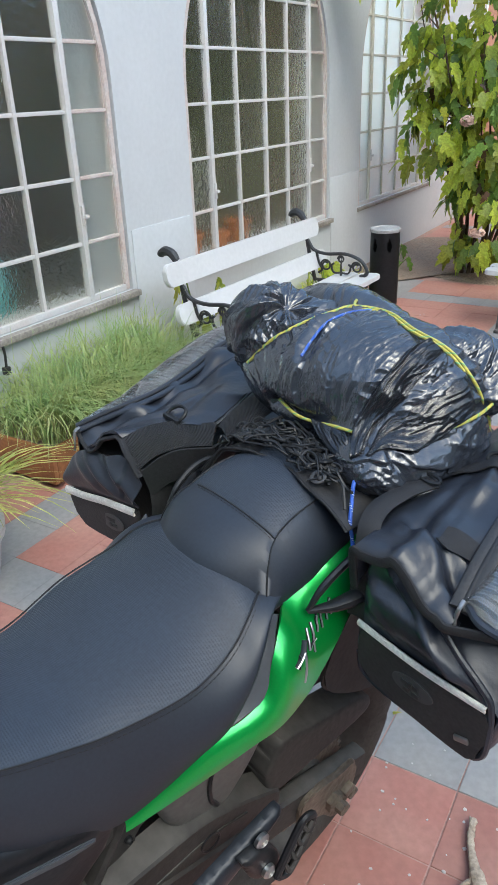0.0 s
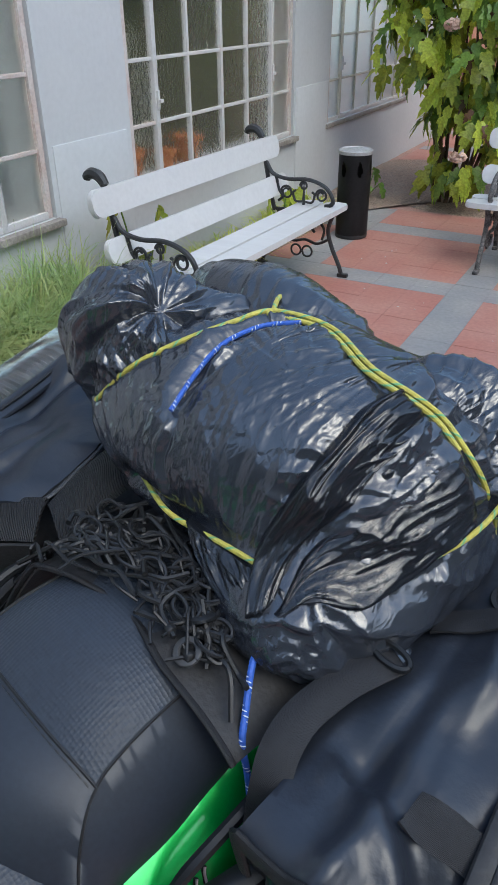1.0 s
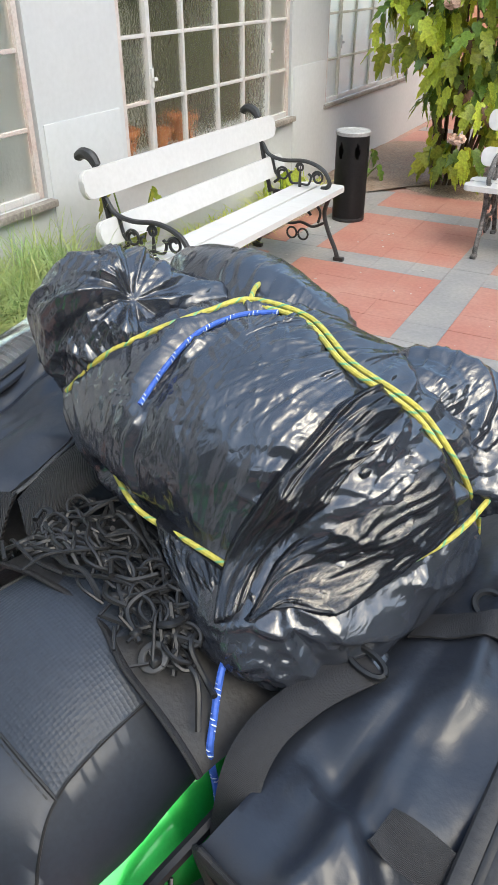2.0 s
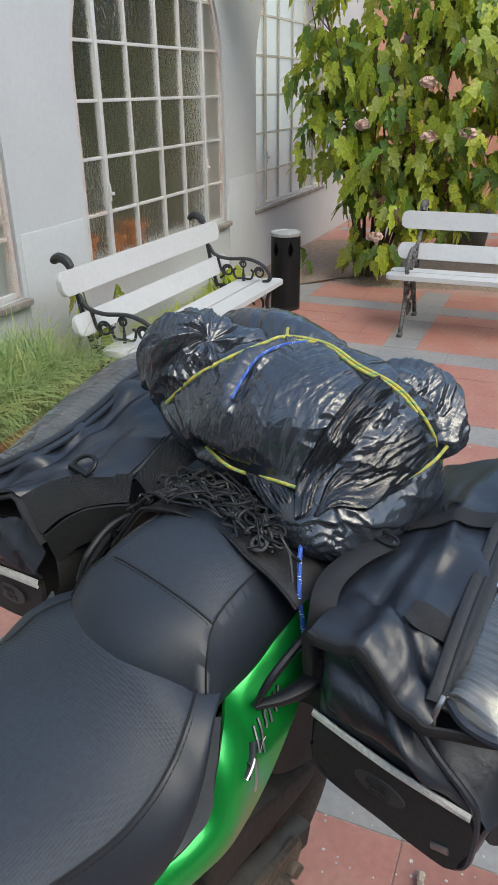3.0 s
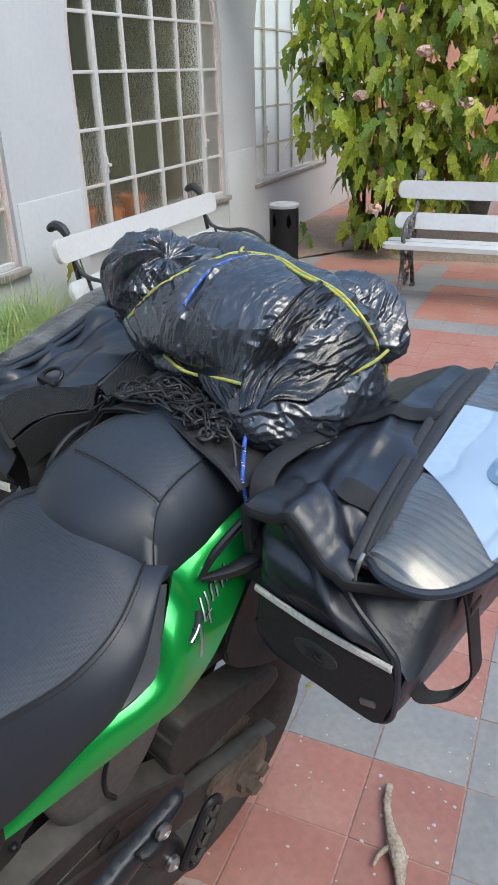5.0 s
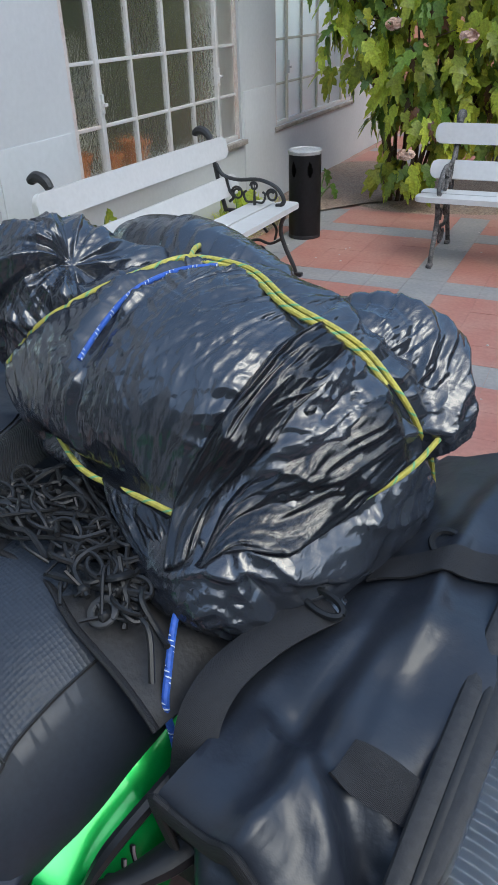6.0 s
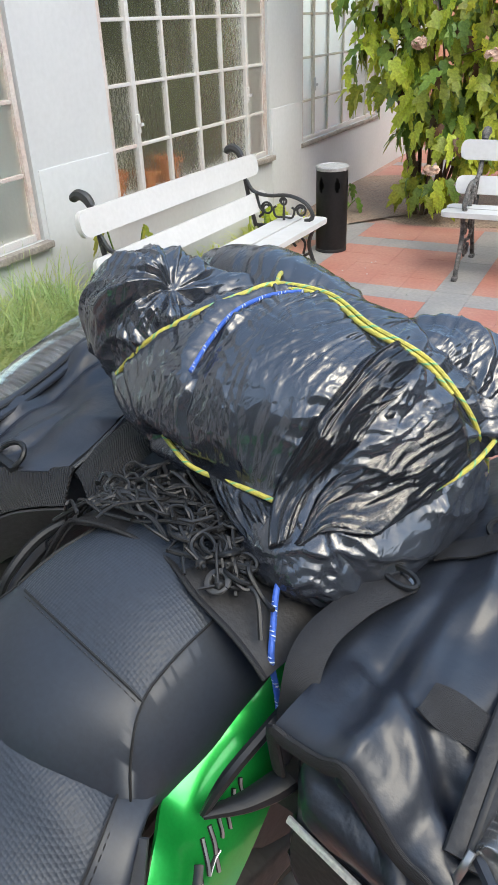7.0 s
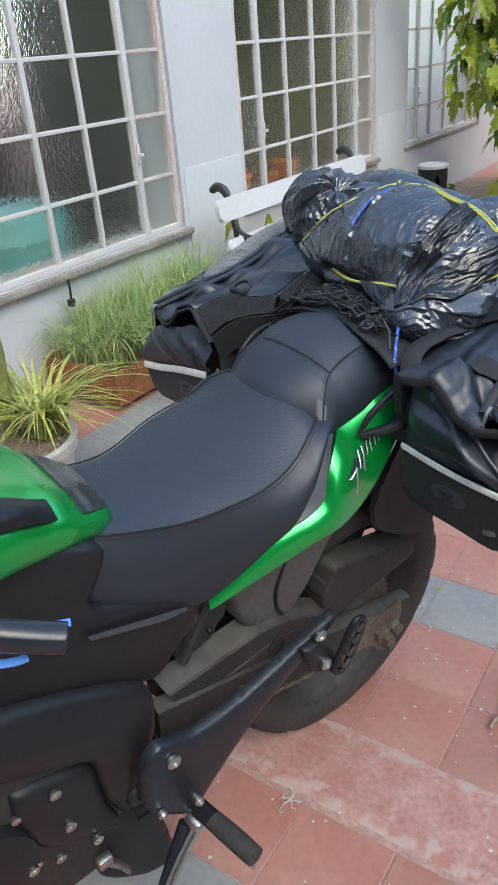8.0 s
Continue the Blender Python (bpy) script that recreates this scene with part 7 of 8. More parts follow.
    # lower front panel, badge, zip tape
    face = [(-0.222, 0.800), (-0.224, 0.748), (-0.256, 0.716), (-0.31, 0.704), (-0.372, 0.702), (-0.395, 0.724), (-0.406, 0.760), (-0.36, 0.770), (-0.29, 0.787)]
    bm = bmesh.new()
    verts = plate(bm, smooth_outline(face, 44), "y", 0.0, 0.008, 0.003)
    for v in bm.verts:
        v.co.y += front(v.co.x, 0.8) - 0.013
    low = part("front_panel", bm, PVC_DUSTY, b, "scuffed black lower front panel")
    rows = []
    for t in np.linspace(0, 1, 30):
        x = -0.220 - 0.187 * t
        z = float(np.interp(x, tape[:, 0], tape[:, 1])) - 0.006
        y = front(x, 0.8) - 0.0185
        rows.append([(x, y + 0.002, z - 0.0065), (x, y, z), (x, y + 0.002, z + 0.0065)])
    lay("reflective_zip", rows, 0.003, ZIP_WHITE, b, "off-white reflective zip tape")
    bm = bmesh.new()
    bmesh.ops.create_circle(bm, cap_ends=True, radius=1.0, segments=32)
    ext = bmesh.ops.extrude_face_region(bm, geom=list(bm.faces))
    bmesh.ops.translate(bm, vec=(0, 0, 1), verts=[v for v in ext["geom"] if isinstance(v, bmesh.types.BMVert)])
    turn = Matrix.Translation((-0.285, front(-0.285, 0.8) - 0.013, 0.748)) @ Matrix.Rotation(radians(-14), 4, "Y") @ Matrix.Rotation(radians(90), 4, "X")
    bmesh.ops.transform(bm, matrix=turn @ Matrix.Diagonal((0.034, 0.015, 0.002, 1)), verts=bm.verts)
    badge = part("badge", bm, BADGE_DARK, low, "moulded black oval badge")
    for dx, dz, w in ((-0.008, 0.005, 0.016), (0.006, 0.005, 0.008), (-0.006, -0.005, 0.010), (0.008, -0.005, 0.012)):
        bm = bmesh.new()
        box(bm, (dx - w / 2, dz - 0.0032, 0.0016), (dx + w / 2, dz + 0.0032, 0.0036), 0.0006, turn)
        part("badge_bar", bm, PVC_DUSTY, badge)
    bm = bmesh.new()
    box(bm, (-0.004, -0.003, -0.011), (0.004, 0.003, 0.011), 0.0015, Matrix.Translation((-0.399, 0.000, 0.735)) @ Matrix.Rotation(radians(25), 4, "Y"))
    part("pull_tab", bm, ZIP_GREY, low, "dull silver pull tab")
    # lid: from the zip ridge to the inner edge; its front hem droops, then arches over the gap
    ZIP = curve([(-0.371, 0.005, 0.889), (-0.347, 0.046, 0.909), (-0.318, 0.085, 0.930), (-0.325, 0.15, 0.933), (-0.343, 0.23, 0.942), (-0.358, 0.31, 0.960), (-0.36, 0.40, 0.978)], 80)
    INNER = curve([(-0.262, 0.028, 0.908), (-0.228, 0.085, 0.925), (-0.189, 0.14, 0.931), (-0.196, 0.20, 0.946), (-0.204, 0.25, 0.958), (-0.20, 0.34, 0.975), (-0.20, 0.42, 0.985)], 80)
    rows = []
    for k in range(81):
        t = k / 80
        row = []
        for u in np.linspace(0, 1, 34):
            p = ZIP[k] + (INNER[k] - ZIP[k]) * u
            p[2] += (float(np.interp(u, (0, 0.12, 0.28, 0.45, 0.62, 0.85, 1), (0, -0.014, -0.026, -0.020, 0.004, 0.012, 0)))) * math.exp(-(t / 0.10) ** 2)
            p[1] -= 0.010 * math.exp(-(t / 0.05) ** 2) * math.sin(math.pi * u)
            p[2] -= 0.009 * math.exp(-((u - 0.20 - 0.06 * math.sin(9 * t)) / 0.07) ** 2) * min(1, t / 0.1)      # valley along the zip
            p[2] += 0.007 * math.exp(-((u - 0.36 - 0.25 * t) / 0.05) ** 2) * math.exp(-((t - 0.42) / 0.20) ** 2)
            p[2] -= 0.008 * math.exp(-((u - 0.62 + 0.2 * t) / 0.10) ** 2) * math.exp(-((t - 0.50) / 0.16) ** 2)
            p[2] += 0.006 * math.sin(t * 26 + 3 * u) * math.exp(-(u / 0.22) ** 2)
            row.append(tuple(p))
        rows.append(row)
    lid = lay("lid", rows, 0.004, PVC, b, "creased black lid", 0.0070, 15)
    bm = bmesh.new()
    tube(bm, [Vector(p) + Vector((0, -0.002, -0.004)) for p in rows[0][::2]], 0.0052, 8, 60, 0.7)
    part("hem", bm, WEB, lid, "bound black hem")
    bm = bmesh.new()
    tube(bm, [Vector(r[-1]) + Vector((0.001, 0, -0.002)) for r in rows[16:60:3]], 0.0030, 8, 40, 0.7)
    part("hem", bm, TRIM_GREY, lid, "greyed hem of the inner edge")
    for off, up, r in ((0.004, 0.004, 0.0075), (-0.008, 0.006, 0.0070), (-0.002, 0.009, 0.0028)):
        bm = bmesh.new()
        tube(bm, [p + np.array((off, 0, up)) for p in ZIP[::3]], r, 10, 70, 0.6)
        part("lid_zip", bm, PIPING if r < 0.005 else PVC, lid, "black zip band")
    bm = bmesh.new()
    tube(bm, [(-0.368, 0.004, 0.897), (-0.366, -0.006, 0.894), (-0.364, -0.009, 0.880)], 0.003, 8, 10, 0.7)
    tube(bm, [(-0.364, -0.009, 0.882), (-0.362, -0.011, 0.870), (-0.366, -0.010, 0.858)], 0.0016, 6, 10)
    part("zip_pull", bm, ZIP_GREY, lid, "grey metal zip pull with cord")
    # map pocket beyond the zip: grey ribbed mesh under clear film
    OUT = curve([(-0.376, 0.004, 0.886), (-0.378, 0.06, 0.905), (-0.392, 0.11, 0.913), (-0.424, 0.18, 0.915), (-0.448, 0.25, 0.922), (-0.450, 0.31, 0.942), (-0.425, 0.37, 0.970), (-0.385, 0.42, 0.984)], 80)

    def strip(name, lift, mat, thick, parent, label):
        rows = []
        for k in range(0, 81, 2):
            a, o = ZIP[k] + np.array((-0.010, 0, 0.004)), OUT[k]
            rows.append([tuple(o + (a - o) * u + np.array((0, 0, lift + 0.006 * math.sin(math.pi * u) + 0.003 * noise.noise(Vector((k * 0.12, u * 2, 1.0)))))) for u in np.linspace(0, 1, 9)])
        return lay(name, rows, thick, mat, parent, label)
    pocket = strip("map_pocket", 0.0, MESH_GREY, 0.002, b, "ribbed grey mesh pocket")
    film = strip("pocket_film", 0.004, CLEAR, 0.0008, pocket, "clear vinyl film")
    film.visible_shadow = False
    bm = bmesh.new()
    tube(bm, [p + np.array((0, 0, -0.001)) for p in OUT[::3]], 0.0050, 8, 60, 0.8)
    part("pocket_rim", bm, PVC, pocket, "black corded rim")
    bm = bmesh.new()
    bmesh.ops.create_circle(bm, cap_ends=True, radius=1.0, segments=28)
    ext = bmesh.ops.extrude_face_region(bm, geom=list(bm.faces))
    bmesh.ops.translate(bm, vec=(0, 0, 1), verts=[v for v in ext["geom"] if isinstance(v, bmesh.types.BMVert)])
    bmesh.ops.transform(bm, matrix=Matrix.Translation((-0.362, 0.165, 0.935)) @ Matrix.Rotation(radians(-14), 4, "Y") @ Matrix.Diagonal((0.014, 0.026, 0.0012, 1)), verts=bm.verts)
    part("printed_oval", bm, BADGE_DARK, pocket, "dark printed oval")
    # side wall under the pocket
    rows = [[(o[0] + (-0.404 - o[0]) * v - 0.006 * math.sin(math.pi * v), o[1] + 0.02 * v, o[2] - 0.006 + (0.80 - o[2]) * v) for v in np.linspace(0, 1, 10)] for o in OUT[::3]]
    lay("side_wall", rows, 0.003, PVC_DUSTY, b, "dull black side wall", 0.004, 16)
    # broad ribbed strap along the front inner edge, with its bound end
    A, B = curve([(-0.264, 0.028, 0.909), (-0.246, 0.058, 0.925), (-0.226, 0.096, 0.930), (-0.203, 0.128, 0.925), (-0.176, 0.150, 0.930)], 30), curve([(-0.220, 0.026, 0.872), (-0.208, 0.050, 0.893), (-0.194, 0.078, 0.902), (-0.178, 0.100, 0.905), (-0.150, 0.118, 0.912)], 30)
    rows = [[tuple(p + (q - p) * u + np.array((-0.003, -0.004, 0.004 + 0.005 * math.sin(math.pi * u)))) for u in np.linspace(0, 1, 9)] for p, q in zip(A, B)]
    strap = lay("webbing", rows, 0.004, RIBBED, b, "broad ribbed black webbing")
    bm = bmesh.new()
    tube(bm, [(-0.266, 0.020, 0.912), (-0.245, 0.016, 0.897), (-0.217, 0.018, 0.866)], 0.0065, 8, 20, 0.6)
    part("bound_end", bm, WEB, strap, "bound end of the strap")
    rows = [[tuple(q + np.array((0.002 * v, -0.004 + 0.018 * v, 0.004 - 0.055 * v))) for v in np.linspace(0, 1, 6)] for q in B]
    lay("under_flap", rows, 0.003, PVC_DUSTY, b, "dull black under-flap", 0.004, 18)
    bm = bmesh.new()
    c = Vector((-0.234, 0.104, 0.938))
    tube(bm, [c + Vector((0.017 * math.cos(a) + 0.004 * math.sin(a), 0.013 * math.sin(a), 0.005 + 0.011 * math.sin(a))) for a in np.linspace(-0.5, 3.64, 15)], 0.0030, 8, 30)
    box(bm, (-0.021, -0.005, -0.003), (0.017, 0.005, 0.005), 0.002, Matrix.Translation(c + Vector((0, -0.006, -0.002))))
    part("d_ring", bm, PLASTIC, b, "black D-ring in a sewn tab")
    # padded band between the lid and the load
    rows = []
    for t in np.linspace(0, 1, 16):
        p = np.array(curve([(-0.150, 0.135, 0.922), (-0.158, 0.18, 0.938), (-0.150, 0.235, 0.960), (-0.125, 0.29, 0.972)], 30)[int(t * 30)])
        rows.append([tuple(p + np.array((0.028 * math.cos(a), -0.012 * math.cos(a), 0.013 * math.sin(a)))) for a in np.linspace(math.pi, 0, 9)])
    lay("padded_band", rows, 0.004, RIBBED, b, "padded black band")
    return b


slumped_bag(BIKE)

# the yoke of the saddle bags, laid over the tail
yoke = thing("bag_yoke", BIKE, "black fabric yoke that joins the saddle bags over the tail", "fabric")


def yoke_z(x):
    a = abs(x)
    return 0.962 - 0.30 * max(0.0, a - 0.05) - 8.0 * max(0.0, a - 0.10) ** 2 - (1.2 * max(0.0, -x - 0.10) if x < 0 else 0)


def yoke_front(x):
    a = abs(x)
    u = min(1.0, max(0.0, (a - 0.01) / 0.05))
    return 0.106 - 0.010 * u * u * (3 - 2 * u) + 0.8 * max(0.0, a - 0.155) - (0.25 * max(0.0, -x - 0.06) if x < 0 else 0)


rows = []
for t in np.linspace(0, 1, 26):
    row = []
    for x in np.linspace(-0.215, 0.138, 37):
        p = Vector((x, yoke_front(x) + (0.49 - yoke_front(x)) * t, yoke_z(x) - 0.012 * t))
        row.append((p.x, p.y, p.z + 0.003 * noise.noise(p * 20)))
    rows.append(row)
bm = bmesh.new()
sheet(bm, [r[::-1] for r in rows], 0.004)
part("cloth", bm, PVC_DUSTY, yoke, angle=70)
bm = bmesh.new()
tube(bm, [Vector(p) + Vector((0, -0.001, 0.001)) for p in rows[0]], 0.0035, 8, 60, 0.7)
part("hem", bm, WEB, yoke, "stitched black hem")


# ---------------------------------------------------------------- the bundle in a bin bag
LOBES = [((-0.012, 0.313, 1.021), (0.170, 0.126, 0.106), 17), ((0.076, 0.299, 0.969), (0.096, 0.147, 0.066), -2),
         ((0.098, 0.224, 0.966), (0.052, 0.046, 0.028), 35), ((-0.120, 0.278, 1.010), (0.105, 0.085, 0.072), 0)]
CORE = np.array((-0.02, 0.31, 1.015))


def radial(dirs, lobes, core, k=0.028, far=0.36):
    """How far the surface of the joined lobes lies from the core, along each direction."""
    out = np.full(len(dirs), 0.02)
    steps = np.linspace(far, 0.01, 150)
    found = np.zeros(len(dirs), bool)
    prev = None
    for r in steps:
        p = core + dirs * r
        f = None
        for c, rad, yaw in lobes:
            a = radians(yaw)
            q = p - np.array(c)
            q = np.stack([q[:, 0] * math.cos(a) + q[:, 1] * math.sin(a), -q[:, 0] * math.sin(a) + q[:, 1] * math.cos(a), q[:, 2]], 1) / np.array(rad)
            d = (np.linalg.norm(q, axis=1) - 1) * min(rad)
            if f is None:
                f = d
            else:
                h = np.clip(0.5 + 0.5 * (f - d) / k, 0, 1)
                f = f * (1 - h) + d * h - k * h * (1 - h)
        hit = (f < 0) & ~found
        if prev is not None and hit.any():
            w = prev[hit] / (prev[hit] - f[hit] + 1e-9)
            out[hit] = (r + (steps[0] - steps[1])) - w * (steps[0] - steps[1])
        found |= hit
        prev = f
    return out


# the lines on which cords bind the bundle
MAIN_CORD = [(-0.180, 0.212, 1.022), (-0.147, 0.229, 1.066), (-0.115, 0.26, 1.095), (-0.09, 0.30, 1.112), (-0.077, 0.335, 1.117), (-0.02, 0.345, 1.121), (0.044, 0.319, 1.121),
             (0.085, 0.325, 1.112), (0.104, 0.338, 1.097), (0.125, 0.341, 1.081), (0.142, 0.350, 1.057), (0.150, 0.366, 1.026), (0.152, 0.380, 1.005), (0.150, 0.40, 0.97)]
BACK_CORD = [(-0.077, 0.335, 1.117), (-0.095, 0.36, 1.115), (-0.12, 0.40, 1.10), (-0.14, 0.43, 1.06)]
LOW_CORD = [(-0.085, 0.198, 1.0), (-0.040, 0.186, 0.998), (-0.005, 0.186, 1.001), (0.028, 0.185, 1.009), (0.061, 0.186, 1.013)]
SIDE_CORD = [(0.147, 0.280, 1.025), (0.1535, 0.306, 1.029), (0.155, 0.332, 1.031), (0.153, 0.362, 1.034), (0.153, 0.395, 1.041)]
BLUE_BAND = [(-0.055, 0.205, 1.076), (-0.062, 0.235, 1.092), (-0.068, 0.27, 1.105), (-0.06, 0.305, 1.113), (-0.04, 0.33, 1.117)]


def onto(points, n):
    """Points pulled to the smooth bundle, with their directions from its core."""
    line = np.array(curve(points, n))
    d = line - CORE
    d /= np.linalg.norm(d, axis=1)[:, None]
    return CORE + d * radial(d, LOBES, CORE)[:, None], d


WAYS = np.random.default_rng(3).normal(size=(1024, 3)).astype(np.float32)
WAYS /= np.linalg.norm(WAYS, axis=1)[:, None]


def waves(p, seed=0.0):
    """Gradient noise in about -1..1 at many points at once."""
    p = np.asarray(p, float) + np.array((seed * 17.31, seed * 5.77, seed * 11.13)) + 500.0
    i = np.floor(p).astype(np.int64)
    f = (p - i).astype(np.float32)
    w = f * f * f * (f * (f * 6 - 15) + 10)
    out = np.zeros(len(p))
    for c in range(8):
        o = np.array((c & 1, c >> 1 & 1, c >> 2 & 1))
        q = i + o
        h = (q[:, 0] * 73856093) ^ (q[:, 1] * 19349663) ^ (q[:, 2] * 83492791)
        h = (h ^ (h >> 13)) * 1274126177 & 0x7FFFFFFF
        d = f - o
        v = np.where(o, w, 1 - w)
        out += (WAYS[(h ^ (h >> 11)) & 1023] * d).sum(1) * v[:, 0] * v[:, 1] * v[:, 2]
    return out * 1.55


def crests(a, b, seed, power=1.0):
    """Sharp crests across a that run on slowly along b."""
    n = waves(np.stack([a, b, np.full(len(a), seed * 1.7)], 1), seed)
    return 0.75 - 1.9 * np.abs(n) ** power


def nearest(p, on):
    """For each point the nearest one of a line: its index, the gap."""
    q, o = (p - CORE).astype(np.float32), (on - CORE).astype(np.float32)
    d = (o * o).sum(1)[None] - 2 * q @ o.T
    i = d.argmin(1)
    return i, np.linalg.norm(p - on[i], axis=1)


# edges of the film's overlapping layers: line, height of the upper side and how far it reaches, depth of the lower side and its reach
LAYERS = [([(-0.044, 0.268, 1.119), (-0.051, 0.241, 1.107), (-0.054, 0.209, 1.083), (-0.052, 0.187, 1.048), (-0.04, 0.184, 1.004), (-0.045, 0.194, 0.968)], 0.0050, 0.055, 0.003, 0.018),
          ([(0.106, 0.192, 1.01), (0.131, 0.182, 0.992), (0.149, 0.19, 0.969), (0.16, 0.226, 0.938)], 0.007, 0.040, 0.007, 0.012),
          ([(0.111, 0.194, 1.009), (0.145, 0.206, 0.995), (0.163, 0.238, 0.983), (0.171, 0.288, 0.975)], -0.006, 0.012, -0.004, 0.020),
          ([(-0.107, 0.189, 0.992), (-0.086, 0.194, 0.973), (-0.047, 0.192, 0.967), (-0.016, 0.19, 0.972)], -0.006, 0.018, -0.003, 0.020)]
TIES = []
for pts, hold in ((MAIN_CORD, 1.0), (BACK_CORD, 0.6), (LOW_CORD, 0.9), (SIDE_CORD, 0.8), (BLUE_BAND, 0.55)):
    on, way = onto(pts, 80)
    true = np.array(curve(pts, 80))
    lift = np.clip(np.linalg.norm(true - CORE, axis=1) - np.linalg.norm(on - CORE, axis=1), -0.03, 0.03)
    TIES.append((on, np.concatenate([[0], np.cumsum(np.linalg.norm(np.diff(on, axis=0), axis=1))]), hold, lift))
TIE_POINT = np.array((0.101, 0.157, 0.966))
APEX, CROSS = np.array((0.060, 0.190, 1.006)), np.array((0.154, 0.352, 1.044))


def layered(p):
    """Steps of the film where one layer lies over another."""
    d = np.zeros(len(p))
    for k, (pts, up, far, down, near) in enumerate(LAYERS):
        on = onto(pts, 70)[0]
        i, g = nearest(p, on)
        run = np.gradient(on, axis=0)[i]
        side = np.cross(run, on[i] - CORE)
        side /= np.linalg.norm(side, axis=1)[:, None] + 1e-9
        c = np.sum((p - on[i]) * side, axis=1) + 0.0035 * waves(p * 34, k + 2) + 0.0012 * waves(p * 110, k + 3)
        s = 1 / (1 + np.exp(-np.clip(c / 0.0012, -40, 40)))
        end = np.minimum(1, i / 7) * np.minimum(1, (70 - i) / 9)
        out = np.where(g > np.abs(c) + 0.02, 0, 1)
        if up > 0:
            d += out * end * (s * up * np.exp(-np.maximum(c, 0) / far) - (1 - s) * down * np.exp(np.minimum(c, 0) / near))
        else:
            d += out * end * (-(1 - s) * up * np.exp(np.minimum(c, 0) / near) + s * down * np.exp(-np.maximum(c, 0) / far))
    return d


def crease(p, seed=0.0):
    """Creases of thin film: long pleats that run out from the cords and knots, folds between the ties, faint crumpling."""
    warp = np.stack([waves(p * 11, seed + 1), waves(p * 11, seed + 2)], 1)
    patch = np.clip(0.5 + 0.9 * waves(p * 14, seed + 5), 0, 1)
    d = 0.0028 * waves(p * 9, seed + 3)
    # long faint creases round the roll
    a = radians(17)
    q = p - CORE
    along = q[:, 0] * math.cos(a) + q[:, 1] * math.sin(a)
    turn = np.arctan2(q[:, 2], -q[:, 0] * math.sin(a) + q[:, 1] * math.cos(a))
    if seed == 0:
        d += patch * (0.0017 * crests(along * 30 + 0.5 * warp[:, 0], turn * 1.1 + warp[:, 1] * 0.3, 1.0) + 0.0006 * crests(along * 90 + 0.7 * warp[:, 1], turn * 1.8, 2.0))
        # the loose layers that are drawn from the lower front to the crossing of the cords
        way = CROSS - APEX
        ln = np.linalg.norm(way)
        t = (p - APEX) @ way / ln
        up = np.cross(way / ln, np.array((0.75, -0.60, 0.30)))
        up /= np.linalg.norm(up)
        c = (p - APEX) @ up
        fan = c / (0.35 + 0.65 * np.sin(np.clip(t / ln, 0.02, 0.98) * math.pi))
        right = 1 / (1 + np.exp(-np.clip((q[:, 0] - 0.085 + 0.25 * (q[:, 2])) / 0.010, -30, 30)))
        d += right * (0.0052 * crests(fan * 24 + 0.35 * warp[:, 0], t * 5, 3.0) + 0.0020 * crests(fan * 55 + 0.9 * warp[:, 1], t * 12, 4.0) + 0.0006 * crests(fan * 130 + warp[:, 0], t * 20, 5.0))
        d += right * (0.0042 * crests(p[:, 2] * 34 + 0.6 * warp[:, 0], (p[:, 0] + p[:, 1]) * 9, 11.0, 0.8) + 0.0018 * crests(p[:, 2] * 85 + warp[:, 1], (p[:, 0] + p[:, 1]) * 16, 12.0))
        # the band of film that lies slantwise over the front
        i, g = nearest(p, FLAP_LINE)
        arc = i / 70 * 0.20
        side = np.sum((p - FLAP_LINE[i]) * np.array((0.8, -0.2, 0.5)), axis=1)
        band = np.exp(-(g / 0.020) ** 4)
        d = d * (1 - 0.75 * band) + band * (0.0022 * crests(side * 95 + 0.3 * warp[:, 0], arc * 6, 6.0) + 0.0010 * crests(side * 210, arc * 9, 7.0))
    else:
        d += 0.0050 * crests(along * 16 + 0.5 * turn + warp[:, 0], turn * 1.9, seed + 4) + 0.0030 * crests(along * 38 + warp[:, 0], turn * 1.5, seed + 1) + 0.0012 * crests(along * 100, turn * 2 + warp[:, 1], seed + 2)
    tail = p - TIE_POINT
    ln = np.linalg.norm(tail, axis=1)
    if seed in (0.0, 12.0):
        spin = np.arctan2(tail[:, 2] + 0.3 * tail[:, 1], tail[:, 0])
        d += 0.0035 * (crests(spin * 3.6, ln * 6, 8.0) + 0.5 * crests(spin * 8, ln * 8, 8.5)) * np.exp(-ln / 0.035) * (ln < 0.15)
    if seed == 3.0:      # gathered round its knot
        knot = p - np.array((-0.158, 0.275, 1.110))
        ln = np.linalg.norm(knot, axis=1)
        spin = np.arctan2(knot[:, 1], knot[:, 0]) + 0.25 * warp[:, 0]
        d += (0.0115 * crests(spin * 1.3, ln * 9, 6.6) + 0.0042 * crests(spin * 3.6, ln * 10, 6.9) + 0.0016 * crests(spin * 9, ln * 10, 7.2)) * np.minimum(1, ln / 0.03) - 0.008 * np.exp(-(ln / 0.025) ** 2)
    if seed == 9.0:      # drawn out from the crossing of the cords
        fan = p - np.array((0.135, 0.335, 1.035))
        ln = np.linalg.norm(fan, axis=1)
        spin = np.arctan2(fan[:, 2], fan[:, 1]) + 0.2 * warp[:, 0]
        d += 0.0070 * crests(spin * 2.1, ln * 6, 4.4) + 0.0032 * crests(spin * 5, ln * 9, 4.9) + 0.0012 * crests(spin * 12, ln * 12, 5.2)
    # pleats under the cords
    hold_here, lift_here = np.zeros(len(p)), np.zeros(len(p))
